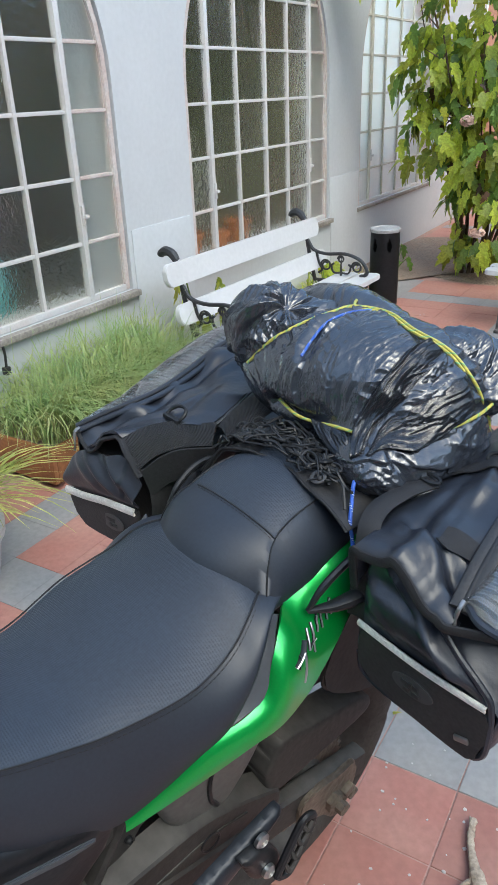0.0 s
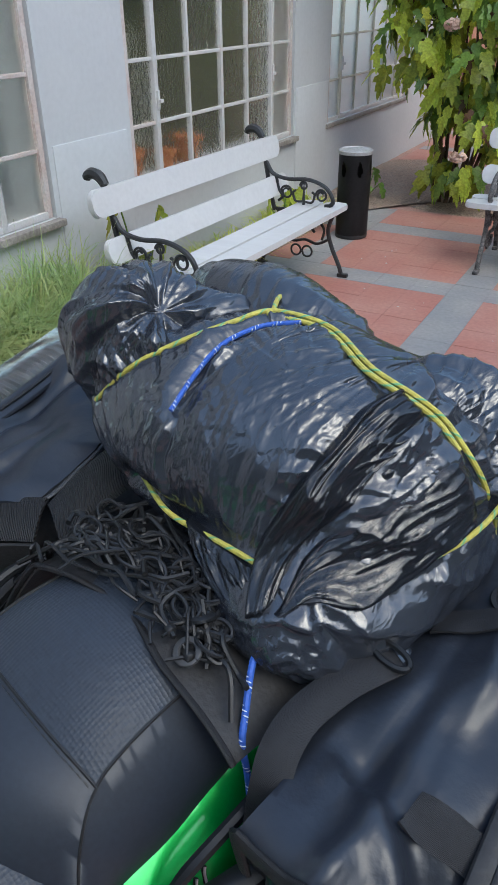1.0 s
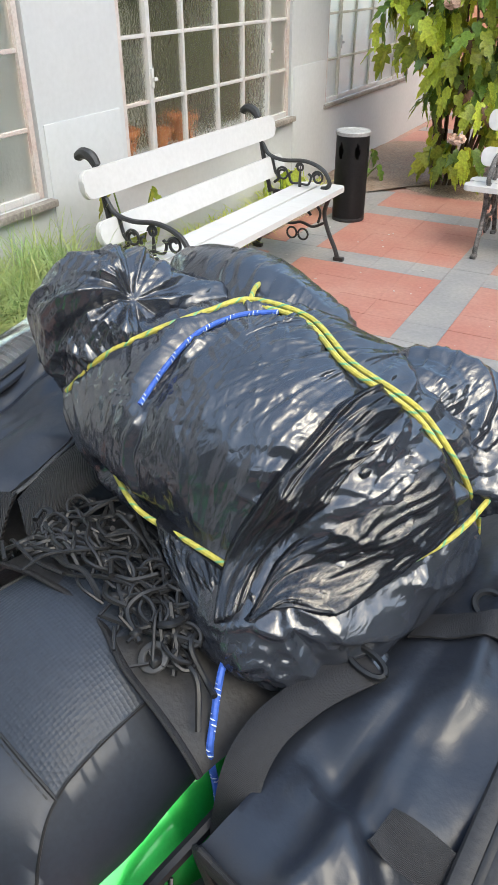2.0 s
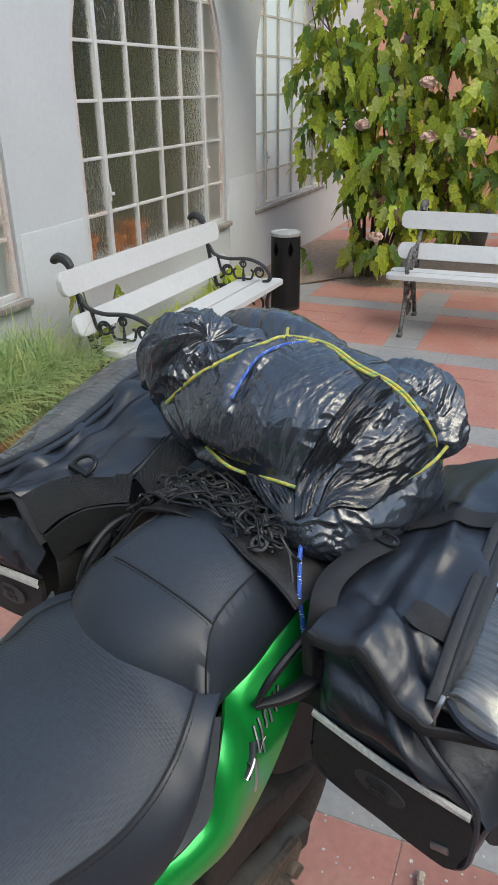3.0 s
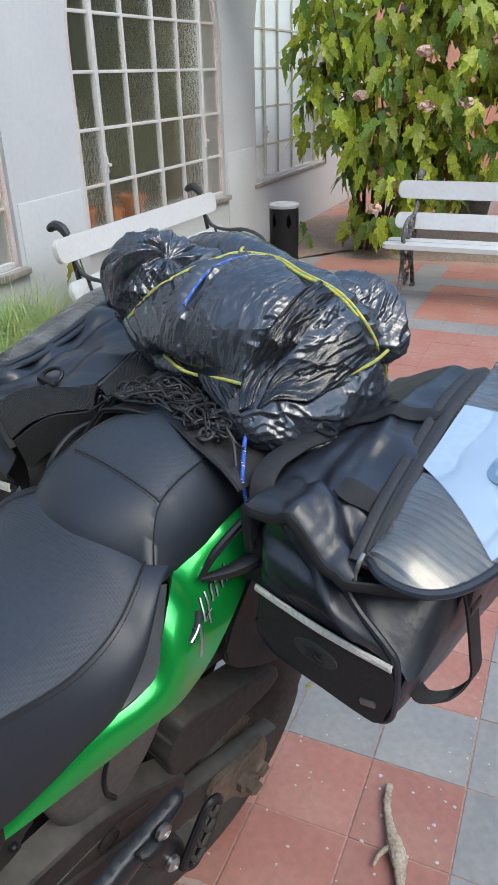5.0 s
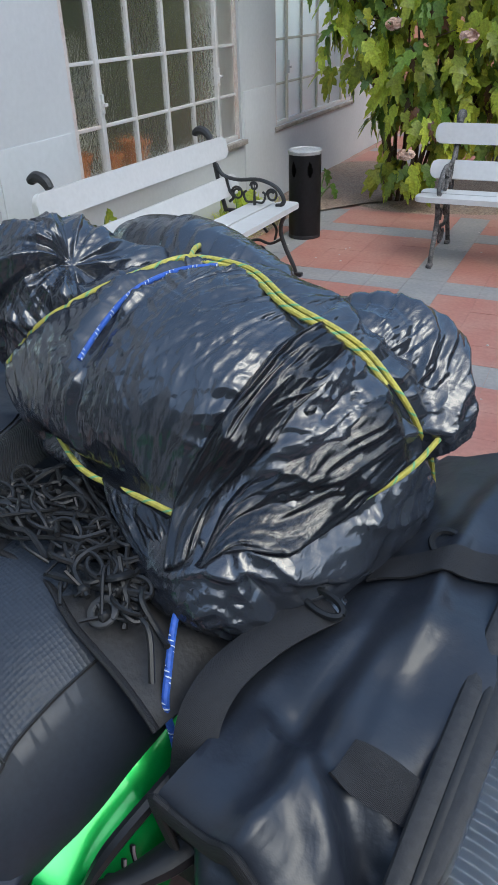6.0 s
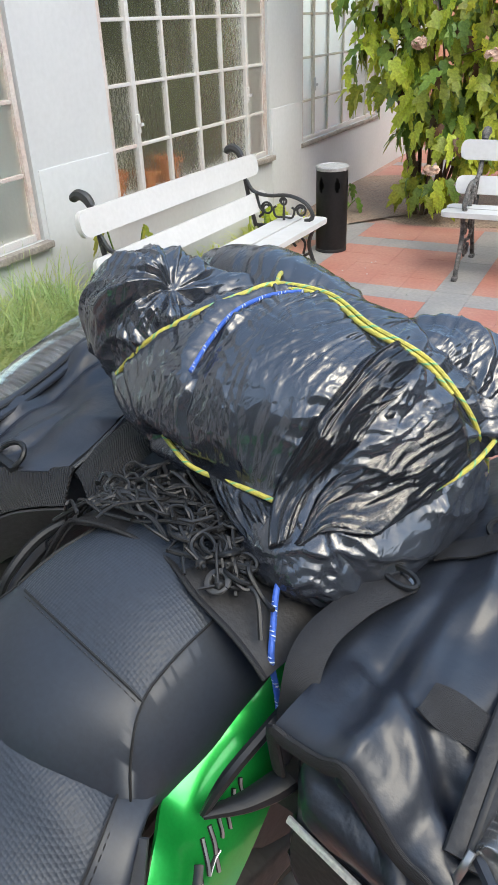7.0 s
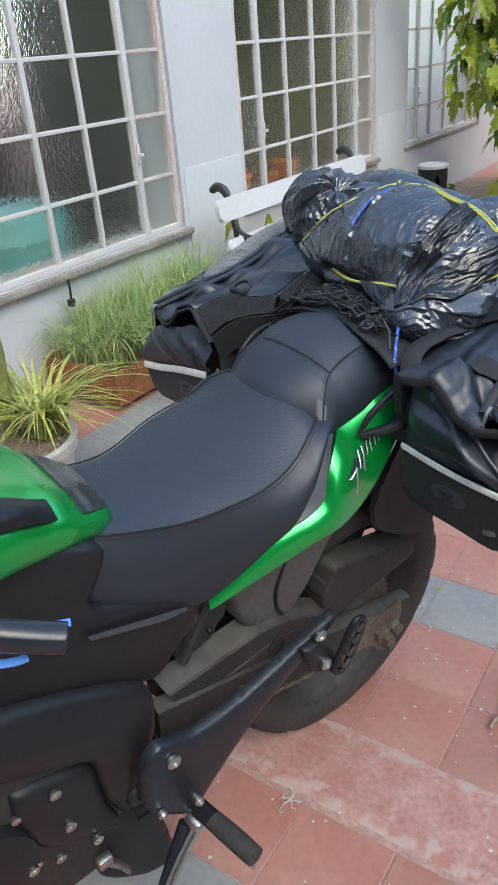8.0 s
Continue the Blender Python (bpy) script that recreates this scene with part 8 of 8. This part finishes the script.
    for k, (on, arc, hold, lift) in enumerate(TIES):
        i, g = nearest(p, on)
        # the place along the cord, without steps
        run = np.gradient(on, axis=0)[i]
        run /= np.linalg.norm(run, axis=1)[:, None]
        s = arc[i] + np.clip(np.sum((p - on[i]) * run, axis=1), -0.01, 0.01)
        reach = 0.042 * (1 + 0.7 * waves(np.stack([s * 30, s * 0, s * 0 + k], 1), seed + 6))
        fade = hold * np.exp(-g / np.maximum(reach, 0.012)) * (g < 0.2)
        d += fade * (0.0056 * crests(s * 42 + 0.5 * warp[:, 0], g * 7, k + 3.1 + seed) + 0.0028 * crests(s * 95 + 0.6 * warp[:, 1], g * 12, k + 5.3 + seed) + 0.0013 * crests(s * 230, g * 14, k + 7.7 + seed))
        near = np.exp(-(g / 0.011) ** 2) 
        here = near > hold_here
        hold_here[here], lift_here[here] = near[here], lift[i][here]
    d += 0.0007 * crests(p[:, 0] * 120 + warp[:, 0], p[:, 1] * 60 + p[:, 2] * 90, seed + 9) * patch
    if seed == 0:
        d += layered(p)
        d += (lift_here - 0.002 + 0.08 * d - d) * hold_here
    return d


FLAP_LINE = onto([(0.080, 0.178, 1.006), (0.072, 0.206, 1.030), (0.075, 0.223, 1.050), (0.079, 0.241, 1.074), (0.082, 0.265, 1.092), (0.082, 0.291, 1.102), (0.081, 0.326, 1.108)], 70)[0]


def film_mesh(name, grid, parent, label):
    """Film from rows of closed rings, with smooth shading."""
    nv, nu = grid.shape[:2]
    k = np.arange(nv * nu).reshape(nv, nu)
    nxt = np.roll(k, -1, axis=1)
    faces = np.stack([k[:-1], nxt[:-1], nxt[1:], k[1:]], 2).reshape(-1, 4).tolist()
    faces += [k[0][::-1].tolist(), k[-1].tolist()]
    me = bpy.data.meshes.new(name)
    me.from_pydata(grid.reshape(-1, 3).tolist(), [], faces)
    me.update()
    me.shade_smooth()
    bm = bmesh.new()
    bm.from_mesh(me)
    bmesh.ops.recalc_face_normals(bm, faces=bm.faces)
    bm.to_mesh(me)
    bm.free()
    me.materials.append(BAG)
    ob = new(name, me)
    ob.parent = parent
    ob["label"] = label
    return ob


def film_bag(name, lobes, core, nu, nv, seed, parent, label=""):
    th = np.linspace(0, 2 * math.pi, nu, endpoint=False)
    ph = np.linspace(0.02, math.pi - 0.02, nv)
    dirs = np.stack([np.outer(np.sin(ph), np.cos(th)), np.outer(np.sin(ph), np.sin(th)), np.outer(np.cos(ph), np.ones(nu))], 2).reshape(-1, 3)
    r = radial(dirs, lobes, np.array(core))
    pts = np.array(core) + dirs * r[:, None]
    pts = pts + dirs * crease(pts, seed)[:, None]
    return film_mesh(name, pts.reshape(nv, nu, 3), parent, label)


bag = thing("bin_bag_bundle", BIKE, "bulging black bin bag tied with yellow and blue cord", "bag")
film_bag("body", LOBES, CORE, 600, 330, 0.0, bag, "glossy creased black polythene")
film_bag("tied_end", [((-0.203, 0.280, 1.078), (0.055, 0.056, 0.046), 20), ((-0.196, 0.262, 1.044), (0.050, 0.050, 0.060), 0), ((-0.160, 0.335, 1.062), (0.050, 0.045, 0.042), 15)], (-0.208, 0.275, 1.062), 300, 170, 3.0, bag, "gathered end of the bag")
film_bag("tied_end", [((-0.133, 0.397, 1.079), (0.107, 0.048, 0.042), 2), ((0.033, 0.410, 1.064), (0.082, 0.033, 0.028), 14)], (-0.05, 0.402, 1.07), 300, 150, 6.0, bag, "gathered end of the bag")
film_bag("tied_end", [((0.088, 0.408, 1.064), (0.058, 0.036, 0.044), 17), ((0.138, 0.390, 1.038), (0.032, 0.026, 0.027), 22), ((0.060, 0.385, 1.060), (0.060, 0.040, 0.036), 17)], (0.098, 0.400, 1.054), 260, 150, 9.0, bag, "gathered end of the bag")
film_bag("loose_hem", [((0.102, 0.196, 0.972), (0.024, 0.026, 0.020), 40), ((0.138, 0.220, 0.949), (0.046, 0.028, 0.015), 35)], (0.108, 0.198, 0.963), 220, 130, 12.0, bag, "pinched lower hem of the bag")


def draped(a, b, high, edge, ribs, seed, label, sink=0.004, snap=True, out=None, slack=0.0):
    """A loose layer of film between two lines on the bundle, with pleats along them and a rolled edge on a, or on b where edge is -1."""
    n, m = 130, 60
    a, b = np.array(curve(a, n)), np.array(curve(b, n))
    v = np.linspace(0, 1, m)
    p = a[:, None] + (b - a)[:, None] * v[None, :, None]
    u = np.repeat(np.linspace(0, 1, n + 1)[:, None], m, axis=1).ravel()
    w = np.repeat(v[None], n + 1, axis=0).ravel()
    p = p.reshape(-1, 3)
    d = p - CORE
    d /= np.linalg.norm(d, axis=1)[:, None]
    if snap:
        p = CORE + d * radial(d, LOBES, CORE)[:, None]
    if out is not None:
        d = np.tile(np.array(out) / np.linalg.norm(out), (len(p), 1))
    side = w if edge > 0 else 1 - w
    lip = np.minimum(1, side / 0.05)
    h = -sink + (high + sink) * np.sin(lip * math.pi / 2) * (1 - 0.75 * np.clip((side - 0.1) / 0.9, 0, 1) ** 1.5)
    h = np.where(side > 0.97, -sink, h)
    ends = np.minimum(1, u / 0.06) * np.minimum(1, (1 - u) / 0.08)
    h = -sink + (h + sink) * ends ** 0.6
    turn = 0.42 * waves(np.stack([u * 2.2, w * 1.6, u * 0 + seed], 1), seed) + 0.10 * waves(np.stack([u * 9, w * 5, u * 0 + seed], 1), seed + 3)
    pleat = crests(w * ribs + turn, u * 1.6, seed, 0.75) + 0.40 * crests(w * ribs * 2.9 + 1.2 * turn, u * 3.2, seed + 1, 0.75) + 0.16 * crests(w * ribs * 7 + 1.5 * turn, u * 7, seed + 2, 0.8)
    h += 0.50 * high * pleat * ends * lip + slack * np.sin(math.pi * u) * np.sin(math.pi * w)
    p = (p + d * h[:, None]).reshape(n + 1, m, 3)
    bm = bmesh.new()
    grid = [[bm.verts.new(q) for q in row] for row in p]
    for i in range(n):
        for j in range(m - 1):
            bm.faces.new((grid[i][j], grid[i][j + 1], grid[i + 1][j + 1], grid[i + 1][j]))
    bmesh.ops.solidify(bm, geom=list(bm.faces), thickness=0.0006)
    return part("fold", bm, BAG, bag, label, angle=180)


FLAP_A = [(0.074, 0.170, 0.990), (0.056, 0.190, 1.015), (0.058, 0.21, 1.047), (0.063, 0.229, 1.075), (0.066, 0.258, 1.097), (0.065, 0.285, 1.109), (0.070, 0.325, 1.114)]
FLAP_B = [(0.092, 0.178, 0.998), (0.088, 0.214, 1.030), (0.096, 0.236, 1.054), (0.100, 0.254, 1.072), (0.103, 0.275, 1.085), (0.106, 0.300, 1.092), (0.100, 0.333, 1.098)]
PETAL_B = [(0.088, 0.172, 0.998), (0.106, 0.196, 1.008), (0.135, 0.224, 1.006), (0.147, 0.257, 1.012), (0.150, 0.287, 1.025), (0.154, 0.340, 1.038)]
draped(FLAP_B, PETAL_B, 0.011, -1, 2.3, 23.0, "loose fold of glossy film")
draped(FLAP_A, FLAP_B, 0.0145, 1, 1.1, 31.0, "band of film folded over the bundle")
# the film's lower corner, drawn together in pleats to where the cord ties it
draped([(-0.018, 0.184, 1.002), (-0.004, 0.178, 0.992), (0.028, 0.168, 0.980), (0.064, 0.162, 0.975), (0.098, 0.157, 0.970)],
       [(0.066, 0.180, 1.010), (0.078, 0.171, 1.004), (0.092, 0.164, 0.992), (0.101, 0.160, 0.982), (0.104, 0.157, 0.972)], 0.008, 1, 3.0, 41.0, "pleated corner of the bag", 0.006, False, (0.25, -0.80, 0.55), 0.004)
draped([(0.072, 0.180, 1.008), (0.090, 0.168, 0.994), (0.100, 0.161, 0.980), (0.104, 0.157, 0.972)],
       [(0.116, 0.196, 1.008), (0.132, 0.186, 0.992), (0.140, 0.180, 0.974), (0.130, 0.174, 0.962)], 0.007, 1, 2.2, 51.0, "crumpled corner of the bag", 0.006, False, (0.35, -0.85, 0.4), 0.004)


def on_bag(points, lift, n=60):
    """A taut line along the bundle, just clear of the film."""
    line = np.array(curve(points, n))
    out = line - CORE
    out /= np.linalg.norm(out, axis=1)[:, None]
    return [line[k] + out[k] * lift for k in range(len(line))]


def cord(name, lines, mat, radii, label):
    c = thing(name, BIKE, label, "cord")
    for line, r in zip(lines, radii):
        bm = bmesh.new()
        tube(bm, line, r, 8, 90)
        part("strand", bm, mat, c)
    return c


cord("yellow_cord", [on_bag(MAIN_CORD, 0.003, 110),
                     on_bag([(p[0] + 0.001, p[1] - 0.008, p[2]) for p in MAIN_CORD[4:10]], 0.003, 60),
                     on_bag(BACK_CORD, 0.003, 40), on_bag(LOW_CORD, 0.007, 40), on_bag(SIDE_CORD, 0.011, 50)],
     YELLOW_ROPE, (0.0024,) * 5, "yellow braided cord with green flecks wound round the bundle")
hang_line = [(0.101, 0.157, 0.968), (0.102, 0.148, 0.966), (0.108, 0.138, 0.957), (0.120, 0.123, 0.946), (0.131, 0.110, 0.930), (0.139, 0.109, 0.905), (0.145, 0.108, 0.88), (0.158, 0.1, 0.84)]
cord("blue_cord", [on_bag(BLUE_BAND, 0.0075, 50), hang_line],
     BLUE_ROPE, (0.0022, 0.0028), "blue braided cord with white flecks tied round the bundle")


# ---------------------------------------------------------------- the cargo net, bunched behind the pillion seat
def cargo_net():
    net = thing("cargo_net", BIKE, "bunched black elastic cargo net with knots and hooks", "net")
    r = random.Random(12)

    def rest(x, y):
        return yoke_z(x) + 0.003

    def row_y(x, spread):
        return max(yoke_front(x) + 0.014, yoke_front(x) + 0.046 + r.gauss(0, spread))
    for k in range(72):
        x = r.uniform(-0.19, 0.085)
        y = row_y(x, 0.022)
        a = r.gauss(-0.25 if x > 0 else 0.2, 0.5)
        ln = r.uniform(0.04, 0.10)
        pts = []
        for q in range(5):
            t = q / 4 - 0.5
            px, py = x + ln * t * math.cos(a) + r.gauss(0, 0.005), y + ln * t * math.sin(a) + r.gauss(0, 0.006)
            pts.append((px, py, rest(px, py) + 0.007 + r.uniform(0, 0.013)))
        bm = bmesh.new()
        tube(bm, pts, r.choice((0.0014, 0.0018, 0.0023)), 6, 18)
        part("cord", bm, CORD, net)
    for k in range(26):      # small loops
        x = r.uniform(-0.17, 0.085)
        y = row_y(x, 0.022)
        rad, tilt = r.uniform(0.006, 0.012), r.uniform(-0.7, 0.7)
        pts = [(x + rad * 1.3 * math.cos(q), y + rad * math.sin(q) * math.cos(tilt), rest(x, y) + 0.013 + rad * math.sin(q) * math.sin(tilt) + r.uniform(0, 0.004)) for q in np.linspace(0, 2 * math.pi, 9)]
        bm = bmesh.new()
        tube(bm, pts, 0.0018, 6, 22)
        part("loop", bm, CORD, net)
    for k in range(22):      # knots with short tails
        x = r.uniform(-0.18, 0.078)
        y = row_y(x, 0.026)
        z = rest(x, y) + 0.012
        bm = bmesh.new()
        bmesh.ops.create_icosphere(bm, subdivisions=2, radius=0.0048)
        for v in bm.verts:
            v.co *= 1 + 0.3 * noise.noise(v.co * 400)
        bmesh.ops.translate(bm, vec=(x, y, z), verts=bm.verts)
        for q in range(3):
            tube(bm, [(x, y, z), (x + r.gauss(0, 0.012), y + r.gauss(0, 0.012), z + r.uniform(-0.003, 0.010))], 0.0013, 5, 5)
        part("knot", bm, CORD, net)
    bm = bmesh.new()
    c = (0.068, 0.112, rest(0.068, 0.112) + 0.010)
    tube(bm, [(c[0] + 0.009 * math.cos(q), c[1] + 0.008 * math.sin(q), c[2] + 0.004 * math.sin(q)) for q in np.linspace(0, 2 * math.pi, 13)], 0.0030, 8, 30, 0.6)
    part("ring", bm, BADGE_DARK, net, "dull dark metal ring")
    for x, y, a in ((0.050, 0.126, 0.4), (-0.10, 0.128, 2.0), (-0.15, 0.10, 2.6)):
        z = rest(x, y) + 0.012
        bm = bmesh.new()
        tube(bm, [(x, y, z), (x + 0.012 * math.cos(a), y + 0.012 * math.sin(a), z + 0.006), (x + 0.020 * math.cos(a + 0.6), y + 0.020 * math.sin(a + 0.6), z + 0.002), (x + 0.012 * math.cos(a + 1.2), y + 0.012 * math.sin(a + 1.2), z)], 0.0036, 8, 18, 0.7)
        part("hook", bm, PLASTIC, net, "black plastic hook")


cargo_net()


# ---------------------------------------------------------------- loose things on the ground
def driftwood(m):
    d = thing("dry_twig", m, "bleached gnarled piece of dry wood on the tiles", "wood")
    bm = bmesh.new()
    tube(bm, [(0, 0.19, 0.016), (0.004, 0.14, 0.014), (0.02, 0.09, 0.016), (0.045, 0.03, 0.018), (0.055, -0.03, 0.016), (0.045, -0.07, 0.014)], 0.010, 10, 60, 0.9,
         lambda t: (0.75 + 0.9 * math.exp(-((t - 0.55) / 0.13) ** 2) + 0.35 * noise.noise((t * 24, 0, 0))))
    tube(bm, [(0.03, 0.06, 0.016), (0.008, 0.035, 0.014), (0.0, 0.01, 0.010)], 0.007, 8, 16, 1.0, lambda t: 1 - 0.6 * t)
    tube(bm, [(0, 0.17, 0.016), (-0.008, 0.195, 0.014)], 0.006, 7, 8, 1.0, lambda t: 1 - 0.6 * t)
    part("branch", bm, BONE, d)
    return d


driftwood(pose(-0.035, 0.985, 0, 0, 0, 4))
r = random.Random(5)
bm = bmesh.new()
for k in range(260):     # crumbs, petals and bits of mortar
    x, y = (r.uniform(-0.5, 0.45), r.uniform(0.35, 1.65)) if k < 200 else (r.uniform(-1.9, 0.6), r.uniform(3.0, 5.6))
    q = r.uniform(0.0015, 0.0042) * (1.6 if k >= 200 else 1)
    n0 = len(bm.verts)
    made = bmesh.ops.create_icosphere(bm, subdivisions=1, radius=q)["verts"]
    for v in made:
        v.co = Vector((v.co.x * r.uniform(0.7, 1.5) + x, v.co.y * r.uniform(0.7, 1.5) + y, v.co.z * 0.5 + q * 0.3 + 0.001))
tagged(part("crumbs", bm, CONCRETE), "pale crumbs of mortar and dry petals scattered on the tiles", "debris", kind="stuff")
bm = bmesh.new()
for a, ln in ((0.3, 0.024), (1.7, 0.030), (2.9, 0.016), (4.4, 0.034), (5.5, 0.020)):
    b0 = Vector((ln * math.cos(a), ln * math.sin(a), 0.004))
    tube(bm, [(0, 0, 0.005), b0 * 0.5 + Vector((0.004 * math.sin(a * 5), 0.003, 0.006)), b0], 0.0024, 6, 8, 1.0, lambda t: 1 - 0.4 * t)
    tube(bm, [b0, b0 * 1.2 + Vector((-0.008 * math.sin(a), 0.008 * math.cos(a), 0)), b0 * 1.25 + Vector((-0.014 * math.sin(a), 0.004, -0.001))], 0.0017, 5, 6)
ob = part("dry_sprig", bm, CONCRETE)
ob.matrix_world = pose(-0.325, 0.625, 0.0) @ Matrix.Diagonal((0.75, 0.75, 1.1, 1))
tagged(ob, "small pale dried sprig on the red tiles", "sprig")
bm = bmesh.new()
blade(bm, (0, 0, 0.002), 0.6, 0.020, 0.005, 1.0, 0.25)
ob = part("fallen_leaf", bm, LEAF_YELLOW)
ob.matrix_world = pose(-0.306, 1.385, 0.0)
tagged(ob, "small yellow fallen leaf on the grey tiles", "leaf")


# ---------------------------------------------------------------- paving, last
def tile_mesh(name, mat, size=0.1966, h=0.010):
    bm = bmesh.new()
    a, b = size / 2, size / 2 - 0.0012
    rings = [[(-a, -a, -h), (a, -a, -h), (a, a, -h), (-a, a, -h)], [(-a, -a, -0.0012), (a, -a, -0.0012), (a, a, -0.0012), (-a, a, -0.0012)], [(-b, -b, 0), (b, -b, 0), (b, b, 0), (-b, b, 0)]]
    loft(bm, rings)
    return finish(name, bm, mat, False)


RED_TILE, GREY_TILE = tile_mesh("tile", TILE_RED), tile_mesh("tile", TILE_GREY)
pavement = thing("pavement", pose(0, 0, 0), "courtyard paving of worn red tiles crossed by grey bands", "paving", kind="structure")
r = random.Random(2)
rest_red, rest_grey = bmesh.new(), bmesh.new()


def add_far(bm, x, y, size=0.197, z=0.0):
    a = size / 2
    v = [bm.verts.new(p) for p in ((x - a, y - a, z), (x + a, y - a, z), (x + a, y + a, z), (x - a, y + a, z), (x - a, y - a, z - 0.01), (x + a, y - a, z - 0.01), (x + a, y + a, z - 0.01), (x - a, y + a, z - 0.01))]
    for f in ((0, 1, 2, 3), (0, 4, 5, 1), (1, 5, 6, 2), (2, 6, 7, 3), (3, 7, 4, 0)):
        bm.faces.new([v[i] for i in f])


for i in range(-11, 33):
    for j in range(-34, 47):
        x, y = -0.10 + 0.2 * i + 0.1, 0.04 + 0.2 * j + 0.1
        if x < -2.05 and y < 5.6 or x > 6.8:
            continue
        if y > 5.85 and -2.4 < x < 0.35 and y < 7.6:
            continue
        if 0.64 < y < 0.84 and -2.0 < x < 1.4:
            continue
        grey = (i + 3) % 5 == 4 or (j - 6) % 5 == 0
        if -1.1 < x < 0.9 and -0.3 < y < 2.7:
            piece("tile", GREY_TILE if grey else RED_TILE, pavement, pose(x, y, r.uniform(-0.0012, 0.0008), r.uniform(-0.12, 0.12), r.uniform(-0.12, 0.12), r.uniform(-0.25, 0.25)))
        else:
            add_far(rest_grey if grey else rest_red, x, y, 0.1985, r.uniform(-0.001, 0.0008))
ob = part("far_tiles", rest_red, TILE_RED, pavement, "worn red tiles", smooth=False)
ob["kind"] = "stuff"
ob = part("far_tiles", rest_grey, TILE_GREY, pavement, "worn grey tiles", smooth=False)
ob["kind"] = "stuff"
# the mended strip of screed between the tiles
bm = bmesh.new()
rows, mats = [], []
for j in range(13):
    v = j / 12
    row = []
    for i in range(121):
        x = -1.98 + 3.36 * i / 120
        edge = 0.010 * noise.noise((x * 9, v * 2, 1.0)) + 0.006 * noise.noise((x * 31, v * 2, 4.0))
        y = 0.652 + 0.206 * v + (edge if v in (0, 1) else 0.4 * edge)
        z = 0.0035 + 0.003 * noise.noise((x * 12, y * 12, 0)) + 0.0015 * noise.noise((x * 40, y * 40, 3)) - (0.007 if v in (0, 1) else 0)
        row.append((x, y, z))
    rows.append(row)
grid = [[bm.verts.new(p) for p in row] for row in rows]
for j in range(12):
    for i in range(120):
        f = bm.faces.new((grid[j][i], grid[j][i + 1], grid[j + 1][i + 1], grid[j + 1][i]))
ob = part("mended_strip", bm, PATCH, None)
tagged(ob, "mended strip of worn red screed with pale cement smears", "paving", kind="structure")
